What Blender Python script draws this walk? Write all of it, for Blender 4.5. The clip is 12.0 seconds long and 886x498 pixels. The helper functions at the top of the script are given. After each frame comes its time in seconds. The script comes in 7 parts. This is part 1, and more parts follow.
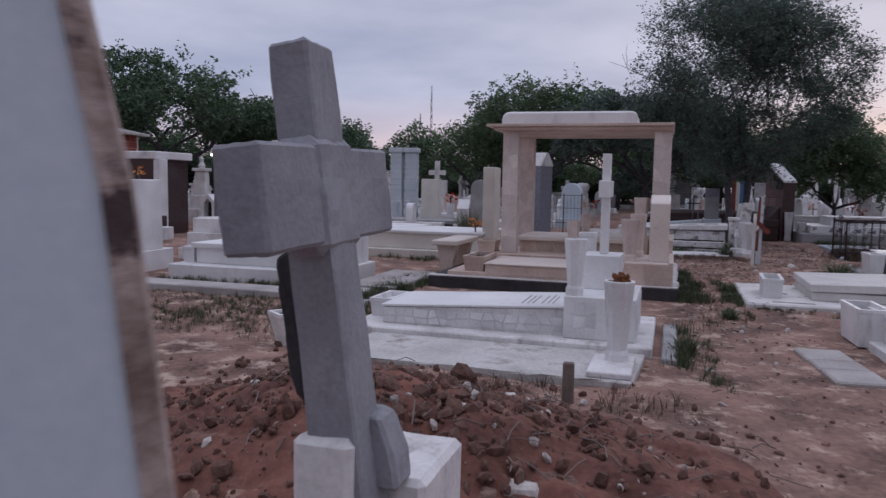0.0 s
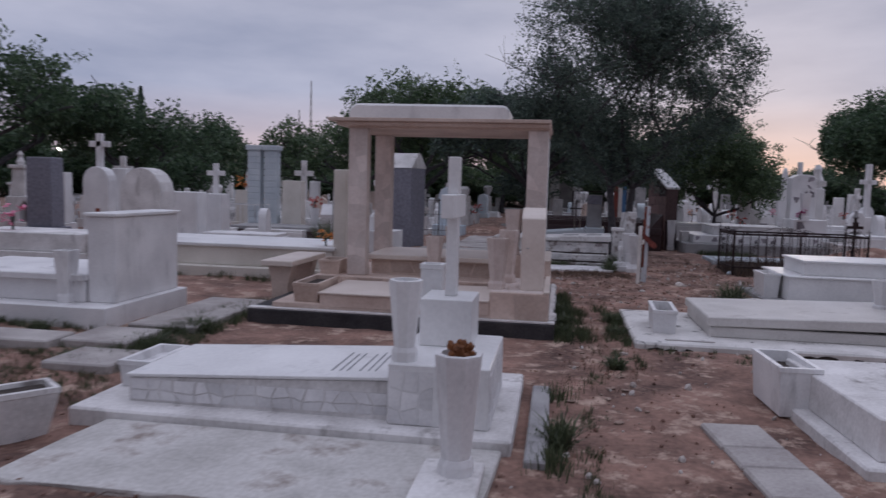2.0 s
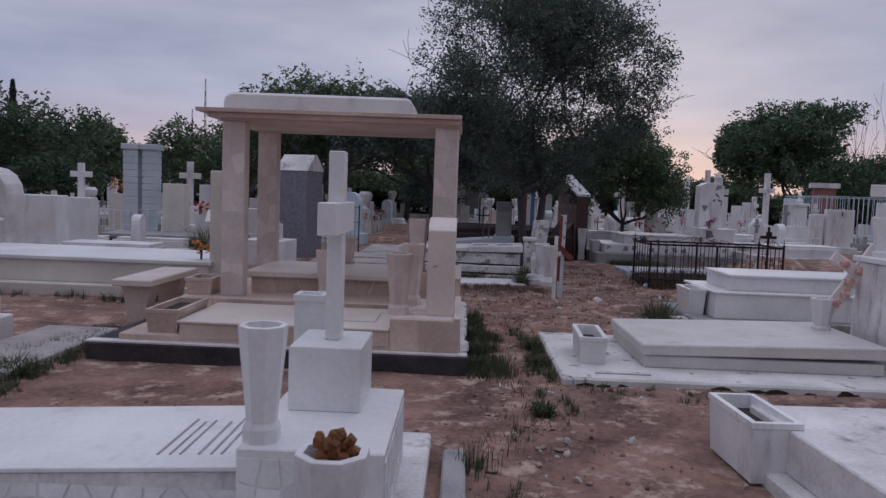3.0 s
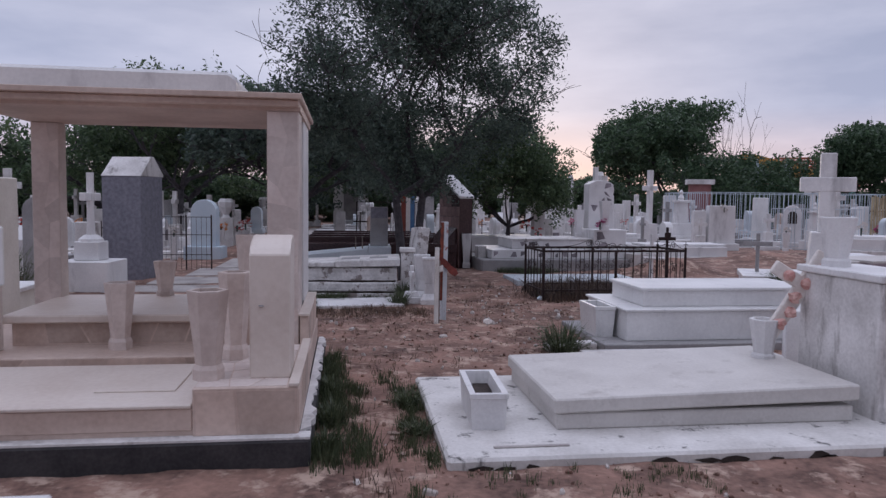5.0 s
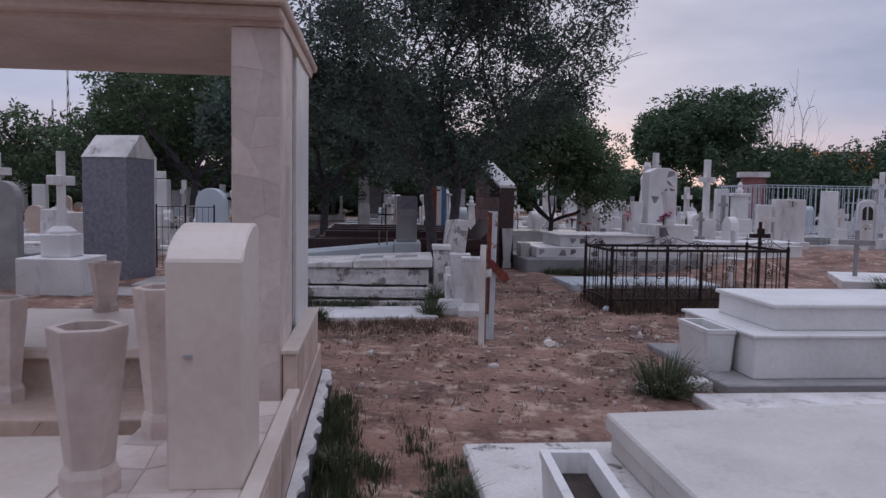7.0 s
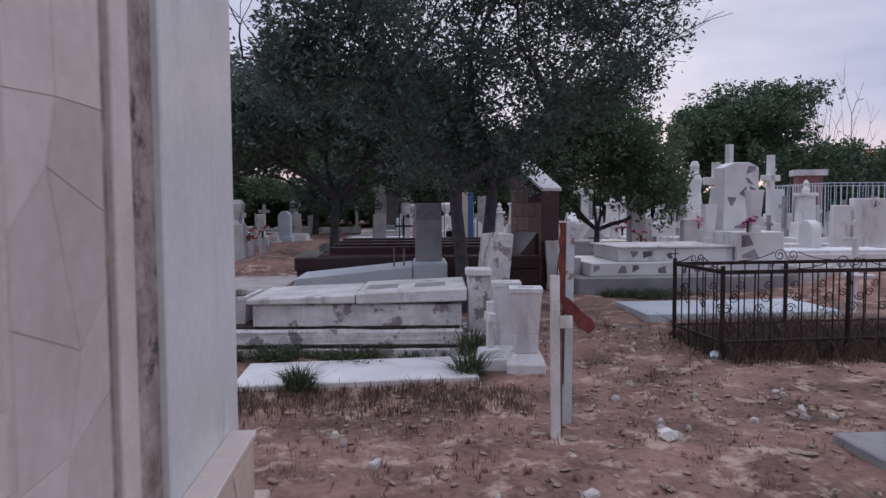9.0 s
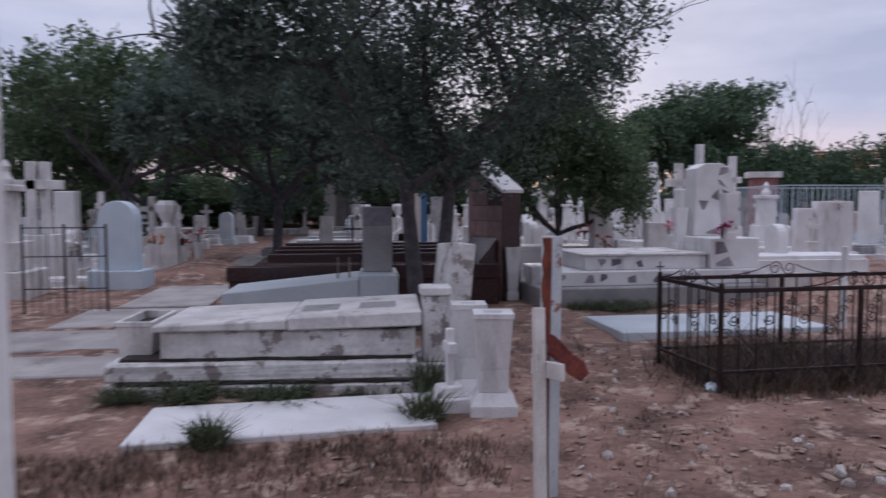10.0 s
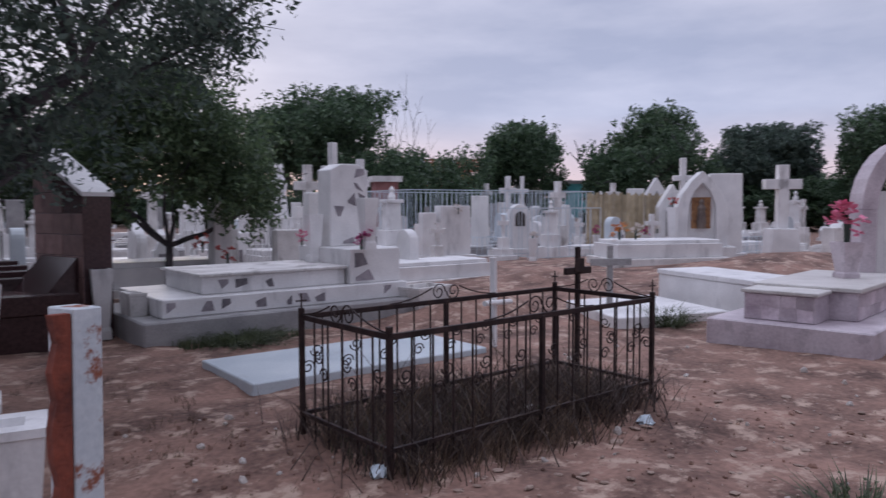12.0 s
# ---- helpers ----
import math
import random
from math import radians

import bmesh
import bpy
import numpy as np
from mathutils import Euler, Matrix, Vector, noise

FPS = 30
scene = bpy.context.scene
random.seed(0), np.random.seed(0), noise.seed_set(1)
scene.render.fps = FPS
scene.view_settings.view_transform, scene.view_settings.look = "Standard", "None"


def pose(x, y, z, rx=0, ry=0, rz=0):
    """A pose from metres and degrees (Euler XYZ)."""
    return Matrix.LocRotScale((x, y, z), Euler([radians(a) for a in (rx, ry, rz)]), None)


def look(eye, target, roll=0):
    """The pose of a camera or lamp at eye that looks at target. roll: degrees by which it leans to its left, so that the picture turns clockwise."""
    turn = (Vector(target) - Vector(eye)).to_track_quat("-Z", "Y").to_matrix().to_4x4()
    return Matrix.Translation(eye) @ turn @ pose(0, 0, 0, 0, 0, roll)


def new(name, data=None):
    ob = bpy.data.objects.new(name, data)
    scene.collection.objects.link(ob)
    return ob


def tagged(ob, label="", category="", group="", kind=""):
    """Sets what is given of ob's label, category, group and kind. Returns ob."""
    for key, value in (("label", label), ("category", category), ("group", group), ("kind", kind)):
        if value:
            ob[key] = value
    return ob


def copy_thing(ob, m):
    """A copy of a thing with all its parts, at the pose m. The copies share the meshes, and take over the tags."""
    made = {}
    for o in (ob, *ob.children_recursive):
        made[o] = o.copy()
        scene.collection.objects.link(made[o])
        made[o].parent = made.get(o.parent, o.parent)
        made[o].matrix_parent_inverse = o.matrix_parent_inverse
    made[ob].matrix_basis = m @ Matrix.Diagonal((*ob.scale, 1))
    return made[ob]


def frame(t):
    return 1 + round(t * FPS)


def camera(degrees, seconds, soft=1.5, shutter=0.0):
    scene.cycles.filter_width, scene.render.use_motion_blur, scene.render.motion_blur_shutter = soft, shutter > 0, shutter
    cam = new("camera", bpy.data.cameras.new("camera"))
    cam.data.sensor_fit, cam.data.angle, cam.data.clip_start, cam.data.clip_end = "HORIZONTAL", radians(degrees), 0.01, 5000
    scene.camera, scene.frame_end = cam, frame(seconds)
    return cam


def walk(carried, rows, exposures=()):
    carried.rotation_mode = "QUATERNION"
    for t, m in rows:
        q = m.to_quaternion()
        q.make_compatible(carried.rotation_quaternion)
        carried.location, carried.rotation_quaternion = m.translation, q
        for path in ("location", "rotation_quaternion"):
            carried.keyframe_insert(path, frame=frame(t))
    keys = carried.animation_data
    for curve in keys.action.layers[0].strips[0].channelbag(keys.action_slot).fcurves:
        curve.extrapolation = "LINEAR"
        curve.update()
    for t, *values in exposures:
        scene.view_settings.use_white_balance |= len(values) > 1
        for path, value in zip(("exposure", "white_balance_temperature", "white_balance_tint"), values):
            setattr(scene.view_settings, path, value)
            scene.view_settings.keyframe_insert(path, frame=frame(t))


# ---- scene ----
cam = camera(62.6, 12.0, 1.4, 0.35)
PATH = [
    (0, (0.775, -0.424, 1.497), (0.18, 1.477, 1.318), 1.0),
    (0.5, (0.858, 0.093, 1.558), (0.183, 1.967, 1.38), 1.0),
    (1, (0.928, 0.702, 1.636), (0.299, 2.591, 1.449), 1.0),
    (1.5, (0.877, 1.272, 1.626), (0.405, 3.207, 1.449), 1.3),
    (2, (0.881, 1.906, 1.616), (0.575, 3.875, 1.443), 1.6),
    (2.5, (0.787, 2.751, 1.602), (0.708, 4.743, 1.438), 1.7),
    (2.7, (0.782, 3.004, 1.604), (0.724, 4.998, 1.455), 1.9),
    (4.3, (1.058, 4.549, 1.707), (1.134, 6.541, 1.55), 1.7),
    (4.5, (1.068, 4.845, 1.675), (1.251, 6.831, 1.527), 1.3),
    (5, (1.127, 5.385, 1.641), (1.39, 7.364, 1.508), 0.7),
    (5.5, (1.161, 5.859, 1.668), (1.441, 7.834, 1.522), 1.0),
    (6, (1.199, 6.432, 1.649), (1.479, 8.407, 1.506), 0.9),
    (6.5, (1.168, 7.057, 1.558), (1.38, 9.041, 1.417), 1.0),
    (7, (1.213, 7.717, 1.507), (1.404, 9.702, 1.361), 1.0),
    (7.2, (1.229, 8.02, 1.537), (1.412, 10.007, 1.39), 0.4),
    (9, (1.311, 10.538, 1.463), (1.447, 12.53, 1.342), -0.3),
    (9.5, (1.366, 11.068, 1.462), (1.487, 13.061, 1.341), -0.2),
    (10, (1.407, 11.691, 1.513), (1.674, 13.67, 1.391), -0.1),
    (10.5, (1.571, 12.183, 1.563), (2.285, 14.047, 1.432), -0.1),
    (11, (1.889, 12.704, 1.575), (2.772, 14.495, 1.448), -0.3),
    (11.7, (2.174, 13.363, 1.581), (3.223, 15.061, 1.461), -0.3),
    (12, (2.186, 13.637, 1.562), (3.373, 15.242, 1.445), -0.2),
]
EXPOSURE = [(0, 0.08), (1.5, -0.04), (2.7, -0.14), (4.5, 0.08), (5.0, 0.24), (5.5, 0.30), (7.2, 0.10), (9.0, 0.4), (10.0, 0.4), (11.0, 0.32), (12.0, 0.4)]
walk(cam, [(t, look(eye, target, roll)) for t, eye, target, roll in PATH], EXPOSURE)

# ---- world and light ----
world = bpy.data.worlds.new("dusk_sky")
scene.world = world
world.use_nodes = True
wt = world.node_tree
wt.nodes.clear()


def wnode(kind, **values):
    n = wt.nodes.new(kind)
    for k, v in values.items():
        n.inputs[k].default_value = v
    return n


SUN_AZ, SUN_EL = 14.0, 6.0  # degrees east of +y, and above the horizon
sky = wt.nodes.new("ShaderNodeTexSky")
sky.sky_type, sky.sun_disc = "NISHITA", False
sky.sun_elevation, sky.sun_rotation = radians(SUN_EL), radians(SUN_AZ)
coord = wt.nodes.new("ShaderNodeTexCoord")
sep = wt.nodes.new("ShaderNodeSeparateXYZ")
wt.links.new(coord.outputs["Generated"], sep.inputs[0])
ramp = wt.nodes.new("ShaderNodeValToRGB")
el = ramp.color_ramp.elements
el[0].position, el[0].color = 0.0, (0.72, 0.57, 0.62, 1)
el[1].position, el[1].color = 1.0, (1.56, 1.62, 1.98, 1)
for p, c in ((0.06, (0.68, 0.60, 0.72)), (0.12, (0.56, 0.60, 0.80)), (0.24, (0.54, 0.57, 0.74)), (0.42, (0.61, 0.63, 0.80))):
    e = el.new(p)
    e.color = (*c, 1)
wt.links.new(sep.outputs[2], ramp.inputs[0])
stretch = wt.nodes.new("ShaderNodeMapping")
stretch.inputs["Scale"].default_value = (1.6, 1.6, 6.0)
wt.links.new(coord.outputs["Generated"], stretch.inputs[0])
clouds = wnode("ShaderNodeTexNoise", Scale=1.5, Detail=6.0, Roughness=0.55)
wt.links.new(stretch.outputs[0], clouds.inputs["Vector"])
cr = wt.nodes.new("ShaderNodeValToRGB")
cr.color_ramp.elements[0].position, cr.color_ramp.elements[0].color = 0.32, (0.76, 0.79, 0.87, 1)
cr.color_ramp.elements[1].position, cr.color_ramp.elements[1].color = 0.70, (1.32, 1.27, 1.24, 1)
wt.links.new(clouds.outputs[0], cr.inputs[0])
mul = wt.nodes.new("ShaderNodeMix")
mul.data_type, mul.blend_type = "RGBA", "MULTIPLY"
mul.inputs[0].default_value = 1.0
wt.links.new(ramp.outputs[0], mul.inputs[6])
wt.links.new(cr.outputs[0], mul.inputs[7])
# the sky away from the sunset is dimmer
east = wnode("ShaderNodeMapRange")
east.inputs["From Min"].default_value, east.inputs["From Max"].default_value = -1.0, 0.6
east.inputs["To Min"].default_value, east.inputs["To Max"].default_value = 0.50, 1.0
wt.links.new(sep.outputs[1], east.inputs["Value"])
dim = wt.nodes.new("ShaderNodeMix")
dim.data_type, dim.blend_type = "RGBA", "MULTIPLY"
dim.inputs[0].default_value = 1.0
wt.links.new(mul.outputs[2], dim.inputs[6])
wt.links.new(east.outputs[0], dim.inputs[7])
bg_sky, bg_cloud = wnode("ShaderNodeBackground", Strength=0.006), wnode("ShaderNodeBackground", Strength=0.72)
wt.links.new(sky.outputs[0], bg_sky.inputs[0])
wt.links.new(dim.outputs[2], bg_cloud.inputs[0])
both = wt.nodes.new("ShaderNodeAddShader")
wt.links.new(bg_sky.outputs[0], both.inputs[0])
wt.links.new(bg_cloud.outputs[0], both.inputs[1])
wo = wt.nodes.new("ShaderNodeOutputWorld")
wt.links.new(both.outputs[0], wo.inputs[0])

sun = new("sun", bpy.data.lights.new("sun", "SUN"))
sun.data.energy, sun.data.angle, sun.data.color = 0.6, radians(14), (1.0, 0.86, 0.76)
sun_dir = Vector((math.sin(radians(SUN_AZ)) * math.cos(radians(SUN_EL)), math.cos(radians(SUN_AZ)) * math.cos(radians(SUN_EL)), math.sin(radians(SUN_EL))))
sun.matrix_world = look(sun_dir * 50, (0, 0, 0))


# ---- materials ----
def mat(name, a, b, scale=3.0, rough=0.7, bump=0.15, fine=40.0, stain=None, amount=0.0, stain_scale=1.2, spread=0.12, vary=0.0, metal=0.0, streak=False):
    """A surface that wavers between two colours, with fine grain, relief and stains of their own shape."""
    m = bpy.data.materials.new(name)
    m.use_nodes = True
    nt = m.node_tree
    N, L = nt.nodes, nt.links
    bsdf = N["Principled BSDF"]
    bsdf.inputs["Roughness"].default_value, bsdf.inputs["Metallic"].default_value = rough, metal
    geo = N.new("ShaderNodeNewGeometry")
    big = N.new("ShaderNodeTexNoise")
    big.inputs["Scale"].default_value, big.inputs["Detail"].default_value = scale, 6
    small = N.new("ShaderNodeTexNoise")
    small.inputs["Scale"].default_value, small.inputs["Detail"].default_value = fine, 4
    L.new(geo.outputs["Position"], big.inputs["Vector"])
    L.new(geo.outputs["Position"], small.inputs["Vector"])
    add = N.new("ShaderNodeMath")
    add.operation = "MULTIPLY_ADD"
    L.new(small.outputs[0], add.inputs[0])
    add.inputs[1].default_value = 0.45
    L.new(big.outputs[0], add.inputs[2])
    r = N.new("ShaderNodeValToRGB")
    r.color_ramp.elements[0].position, r.color_ramp.elements[0].color = 0.52, (*a, 1)
    r.color_ramp.elements[1].position, r.color_ramp.elements[1].color = 0.92, (*b, 1)
    L.new(add.outputs[0], r.inputs[0])
    colour = r.outputs[0]
    if stain:
        s = N.new("ShaderNodeTexNoise")
        s.inputs["Scale"].default_value, s.inputs["Detail"].default_value, s.inputs["Roughness"].default_value = stain_scale, 9, 0.68
        if streak:
            mp = N.new("ShaderNodeMapping")
            mp.inputs["Scale"].default_value = (1, 1, 0.25)
            L.new(geo.outputs["Position"], mp.inputs[0])
            L.new(mp.outputs[0], s.inputs["Vector"])
        else:
            L.new(geo.outputs["Position"], s.inputs["Vector"])
        sr = N.new("ShaderNodeMapRange")
        sr.inputs["From Min"].default_value, sr.inputs["From Max"].default_value = 0.66 - amount * 0.3, 0.66 - amount * 0.3 + spread
        L.new(s.outputs[0], sr.inputs["Value"])
        mx = N.new("ShaderNodeMix")
        mx.data_type = "RGBA"
        L.new(sr.outputs[0], mx.inputs[0])
        L.new(colour, mx.inputs[6])
        mx.inputs[7].default_value = (*stain, 1)
        colour = mx.outputs[2]
    if vary:
        info = N.new("ShaderNodeObjectInfo")
        vr = N.new("ShaderNodeMapRange")
        vr.inputs["To Min"].default_value, vr.inputs["To Max"].default_value = 1 - vary, 1 + vary
        L.new(info.outputs["Random"], vr.inputs["Value"])
        hs = N.new("ShaderNodeHueSaturation")
        L.new(vr.outputs[0], hs.inputs["Value"])
        L.new(colour, hs.inputs["Color"])
        colour = hs.outputs[0]
    L.new(colour, bsdf.inputs["Base Color"])
    bp = N.new("ShaderNodeBump")
    bp.inputs["Strength"].default_value, bp.inputs["Distance"].default_value = bump, 0.02
    L.new(add.outputs[0], bp.inputs["Height"])
    L.new(bp.outputs[0], bsdf.inputs["Normal"])
    return m


def leaf_mat(name, a, b):
    """Thin leaves: each blade its own shade, some light passing through."""
    m = bpy.data.materials.new(name)
    m.use_nodes = True
    N, L = m.node_tree.nodes, m.node_tree.links
    bsdf = N["Principled BSDF"]
    bsdf.inputs["Roughness"].default_value = 0.5
    geo = N.new("ShaderNodeNewGeometry")
    r = N.new("ShaderNodeValToRGB")
    r.color_ramp.elements[0].color, r.color_ramp.elements[1].color = (*a, 1), (*b, 1)
    L.new(geo.outputs["Random Per Island"], r.inputs[0])
    L.new(r.outputs[0], bsdf.inputs["Base Color"])
    thin = N.new("ShaderNodeBsdfTranslucent")
    L.new(r.outputs[0], thin.inputs["Color"])
    both_ = N.new("ShaderNodeMixShader")
    both_.inputs[0].default_value = 0.4
    L.new(bsdf.outputs[0], both_.inputs[1])
    L.new(thin.outputs[0], both_.inputs[2])
    L.new(both_.outputs[0], N["Material Output"].inputs[0])
    return m


DIRT = mat("bare_earth", (0.084, 0.046, 0.036), (0.325, 0.190, 0.147), 1.6, 0.95, 1.0, 20, (0.45, 0.325, 0.258), 0.44, 3.6, 0.10)
FRESH = mat("dug_earth", (0.088, 0.032, 0.023), (0.225, 0.096, 0.068), 2.5, 0.95, 1.0, 24, (0.27, 0.16, 0.125), 0.3, 3.0, 0.15)
CRUST = mat("pale_earth_crust", (0.22, 0.15, 0.118), (0.38, 0.285, 0.235), 4, 0.95, 0.5, 40)
CLOD = mat("earth_clod", (0.085, 0.040, 0.030), (0.19, 0.105, 0.08), 5, 0.95, 0.6, 60, vary=0.3)
STONE_BIT = mat("pale_rubble", (0.35, 0.30, 0.27), (0.62, 0.58, 0.55), 6, 0.9, 0.4, 50)
WHITE = mat("white_tomb_paint", (0.63, 0.62, 0.625), (0.80, 0.79, 0.79), 2.0, 0.6, 0.14, 45, (0.28, 0.27, 0.275), 0.33, 2.4, 0.22, streak=True)
MARBLE = mat("white_marble", (0.64, 0.635, 0.635), (0.80, 0.795, 0.79), 1.4, 0.42, 0.06, 30, (0.40, 0.39, 0.40), 0.30, 2.6, 0.26, streak=True)
WORN = mat("worn_whitewash", (0.52, 0.50, 0.49), (0.79, 0.77, 0.76), 2.5, 0.85, 0.35, 35, (0.22, 0.20, 0.19), 0.34, 3.4, 0.14, streak=True)
MOULD = mat("mouldy_whitewash", (0.54, 0.52, 0.50), (0.74, 0.72, 0.70), 2.5, 0.85, 0.35, 35, (0.06, 0.055, 0.055), 0.27, 4.5, 0.08, streak=True)
IVORY = mat("aged_ivory_paint", (0.50, 0.475, 0.455), (0.64, 0.615, 0.59), 1.8, 0.7, 0.15, 40, (0.36, 0.33, 0.31), 0.3, 3.0, 0.2)
DINGY = mat("dingy_whitewash", (0.38, 0.365, 0.345), (0.64, 0.62, 0.60), 2.2, 0.85, 0.4, 30, (0.20, 0.155, 0.13), 0.40, 2.2, 0.16)
LILAC = mat("lilac_stone", (0.36, 0.30, 0.335), (0.60, 0.53, 0.565), 2.2, 0.55, 0.08, 35, (0.22, 0.19, 0.21), 0.3, 3.0, 0.2)
CRIMSON = mat("crimson_rust", (0.10, 0.022, 0.018), (0.26, 0.062, 0.048), 9, 0.85, 0.4, 60, (0.07, 0.03, 0.022), 0.35, 12, 0.1)
PEEL = mat("peeling_plaster", (0.47, 0.455, 0.45), (0.78, 0.765, 0.755), 4.5, 0.9, 0.6, 26, (0.27, 0.235, 0.225), 0.40, 4.2, 0.03)
CEMENT = mat("cement_render", (0.24, 0.235, 0.24), (0.38, 0.37, 0.37), 2.6, 0.9, 0.35, 50, (0.14, 0.135, 0.14), 0.25, 2.0, 0.2)
DARK_CONC = mat("near_black_concrete", (0.018, 0.017, 0.020), (0.060, 0.055, 0.057), 3.0, 0.9, 0.4, 40, (0.26, 0.25, 0.25), -0.05, 2.5, 0.15)
GREYX = mat("grey_cross_cement", (0.20, 0.20, 0.22), (0.31, 0.31, 0.335), 3.0, 0.9, 0.35, 60, (0.10, 0.10, 0.11), 0.18, 3.5, 0.2)
PINK = mat("pink_beige_stone", (0.46, 0.345, 0.29), (0.66, 0.53, 0.46), 1.6, 0.55, 0.06, 25, (0.40, 0.28, 0.22), 0.1, 3.0, 0.2)
PINK_PIECE = mat("pink_beige_flag", (0.43, 0.32, 0.265), (0.64, 0.51, 0.44), 2.4, 0.55, 0.05, 25, vary=0.2)
PINK_TOP = mat("pale_pink_slab", (0.58, 0.49, 0.43), (0.72, 0.64, 0.58), 1.2, 0.45, 0.04, 25)
PILLAR_PIECE = mat("pale_pillar_flag", (0.53, 0.44, 0.405), (0.70, 0.615, 0.575), 2.4, 0.45, 0.05, 25, vary=0.13)
VASE_STONE = mat("pale_rose_stone", (0.50, 0.405, 0.365), (0.68, 0.585, 0.54), 3.5, 0.5, 0.06, 25, (0.46, 0.35, 0.31), 0.2, 4.0, 0.15, vary=0.08)
POLISHED = mat("polished_brown_granite", (0.10, 0.062, 0.062), (0.19, 0.125, 0.122), 20, 0.07, 0.0, 140)
JOINT = mat("pale_mortar", (0.55, 0.47, 0.43), (0.70, 0.62, 0.57), 5, 0.85, 0.2, 60)
WHITE_PIECE = mat("white_flag", (0.56, 0.55, 0.56), (0.76, 0.75, 0.75), 3, 0.6, 0.1, 40, vary=0.12)
GREY_PIECE = mat("grey_flag", (0.16, 0.145, 0.165), (0.30, 0.27, 0.29), 6, 0.6, 0.1, 40, vary=0.4)
GRANITE = mat("polished_dark_granite", (0.030, 0.016, 0.018), (0.065, 0.036, 0.038), 30, 0.16, 0.0, 160)
BROWN_PIECE = mat("brown_granite_tile", (0.17, 0.10, 0.095), (0.30, 0.19, 0.175), 8, 0.28, 0.02, 120, vary=0.35)
GREY_STELE = mat("grey_granite", (0.15, 0.15, 0.185), (0.25, 0.25, 0.295), 14, 0.5, 0.05, 120)
PALE_BLUE = mat("pale_blue_paint", (0.50, 0.60, 0.68), (0.64, 0.72, 0.78), 1.5, 0.5, 0.1, 40, (0.40, 0.45, 0.49), 0.12, 1.5, 0.3)
BLUE_SLAB = mat("pale_blue_slab", (0.44, 0.50, 0.55), (0.60, 0.65, 0.68), 1.5, 0.5, 0.1, 40, (0.34, 0.33, 0.33), 0.15, 2, 0.25)
TEAL = mat("turquoise_paint", (0.08, 0.42, 0.44), (0.16, 0.55, 0.56), 2, 0.6, 0.1, 40)
BROWN_EDGE = mat("flaking_brown_edge", (0.20, 0.145, 0.125), (0.46, 0.38, 0.345), 9, 0.9, 0.6, 50, (0.07, 0.05, 0.05), 0.35, 7.0, 0.08)
IRON = mat("old_dark_iron", (0.018, 0.012, 0.013), (0.055, 0.032, 0.030), 12, 0.6, 0.2, 90, metal=0.5)
RUST = mat("flaking_rust", (0.10, 0.024, 0.016), (0.25, 0.060, 0.034), 10, 0.85, 0.5, 70, (0.10, 0.03, 0.02), 0.3, 9, 0.15)
BLUE_WHITE = mat("chipped_blue_white_paint", (0.46, 0.50, 0.54), (0.66, 0.69, 0.71), 3, 0.6, 0.15, 60, (0.25, 0.08, 0.045), 0.22, 7.0, 0.05)
WHITE_WOOD = mat("flaking_white_wood", (0.55, 0.52, 0.49), (0.75, 0.72, 0.69), 5, 0.8, 0.3, 70, (0.26, 0.15, 0.11), 0.28, 8, 0.1, streak=True)
GREY_WOOD = mat("weathered_wood", (0.11, 0.085, 0.075), (0.24, 0.19, 0.165), 5, 0.9, 0.4, 60)
BARK = mat("dark_bark", (0.040, 0.038, 0.044), (0.105, 0.098, 0.104), 7, 0.95, 0.8, 40)
BRICK = mat("red_brick", (0.20, 0.045, 0.035), (0.32, 0.085, 0.06), 5, 0.85, 0.3, 50, vary=0.25)
TIN = mat("grey_tin_sheet", (0.22, 0.21, 0.21), (0.40, 0.39, 0.39), 3, 0.5, 0.1, 30, metal=0.3)
YELLOW = mat("ochre_paint", (0.55, 0.28, 0.06), (0.68, 0.38, 0.10), 2, 0.7, 0.1, 30)
TILE_RED = mat("red_roof", (0.30, 0.09, 0.06), (0.42, 0.14, 0.09), 3, 0.8, 0.2, 30)
BAMBOO = mat("tan_fence_board", (0.30, 0.24, 0.15), (0.46, 0.38, 0.25), 4, 0.85, 0.2, 50, vary=0.3)
CURBW = mat("cream_curb", (0.58, 0.54, 0.48), (0.74, 0.70, 0.64), 1.6, 0.65, 0.1, 40, (0.42, 0.38, 0.34), 0.15, 2, 0.3)
PAVE = mat("old_concrete_path", (0.30, 0.27, 0.26), (0.48, 0.45, 0.43), 2, 0.9, 0.3, 40, (0.18, 0.14, 0.12), 0.28, 1.6, 0.2)
FLOWER_PINK = mat("pink_petal", (0.62, 0.14, 0.26), (0.80, 0.30, 0.42), 20, 0.6, 0.0, 60)
FLOWER_MAG = mat("magenta_petal", (0.42, 0.02, 0.18), (0.60, 0.06, 0.30), 20, 0.6, 0.0, 60)
FLOWER_RED = mat("red_petal", (0.50, 0.03, 0.03), (0.68, 0.10, 0.07), 20, 0.6, 0.0, 60)
FLOWER_ORANGE = mat("orange_petal", (0.62, 0.20, 0.03), (0.75, 0.36, 0.10), 20, 0.6, 0.0, 60)
FLOWER_WHITE = mat("white_petal", (0.66, 0.60, 0.56), (0.80, 0.76, 0.72), 20, 0.6, 0.0, 60)
DEAD_FLOWER = mat("dead_brown_flower", (0.10, 0.035, 0.012), (0.24, 0.09, 0.03), 25, 0.9, 0.6, 70)
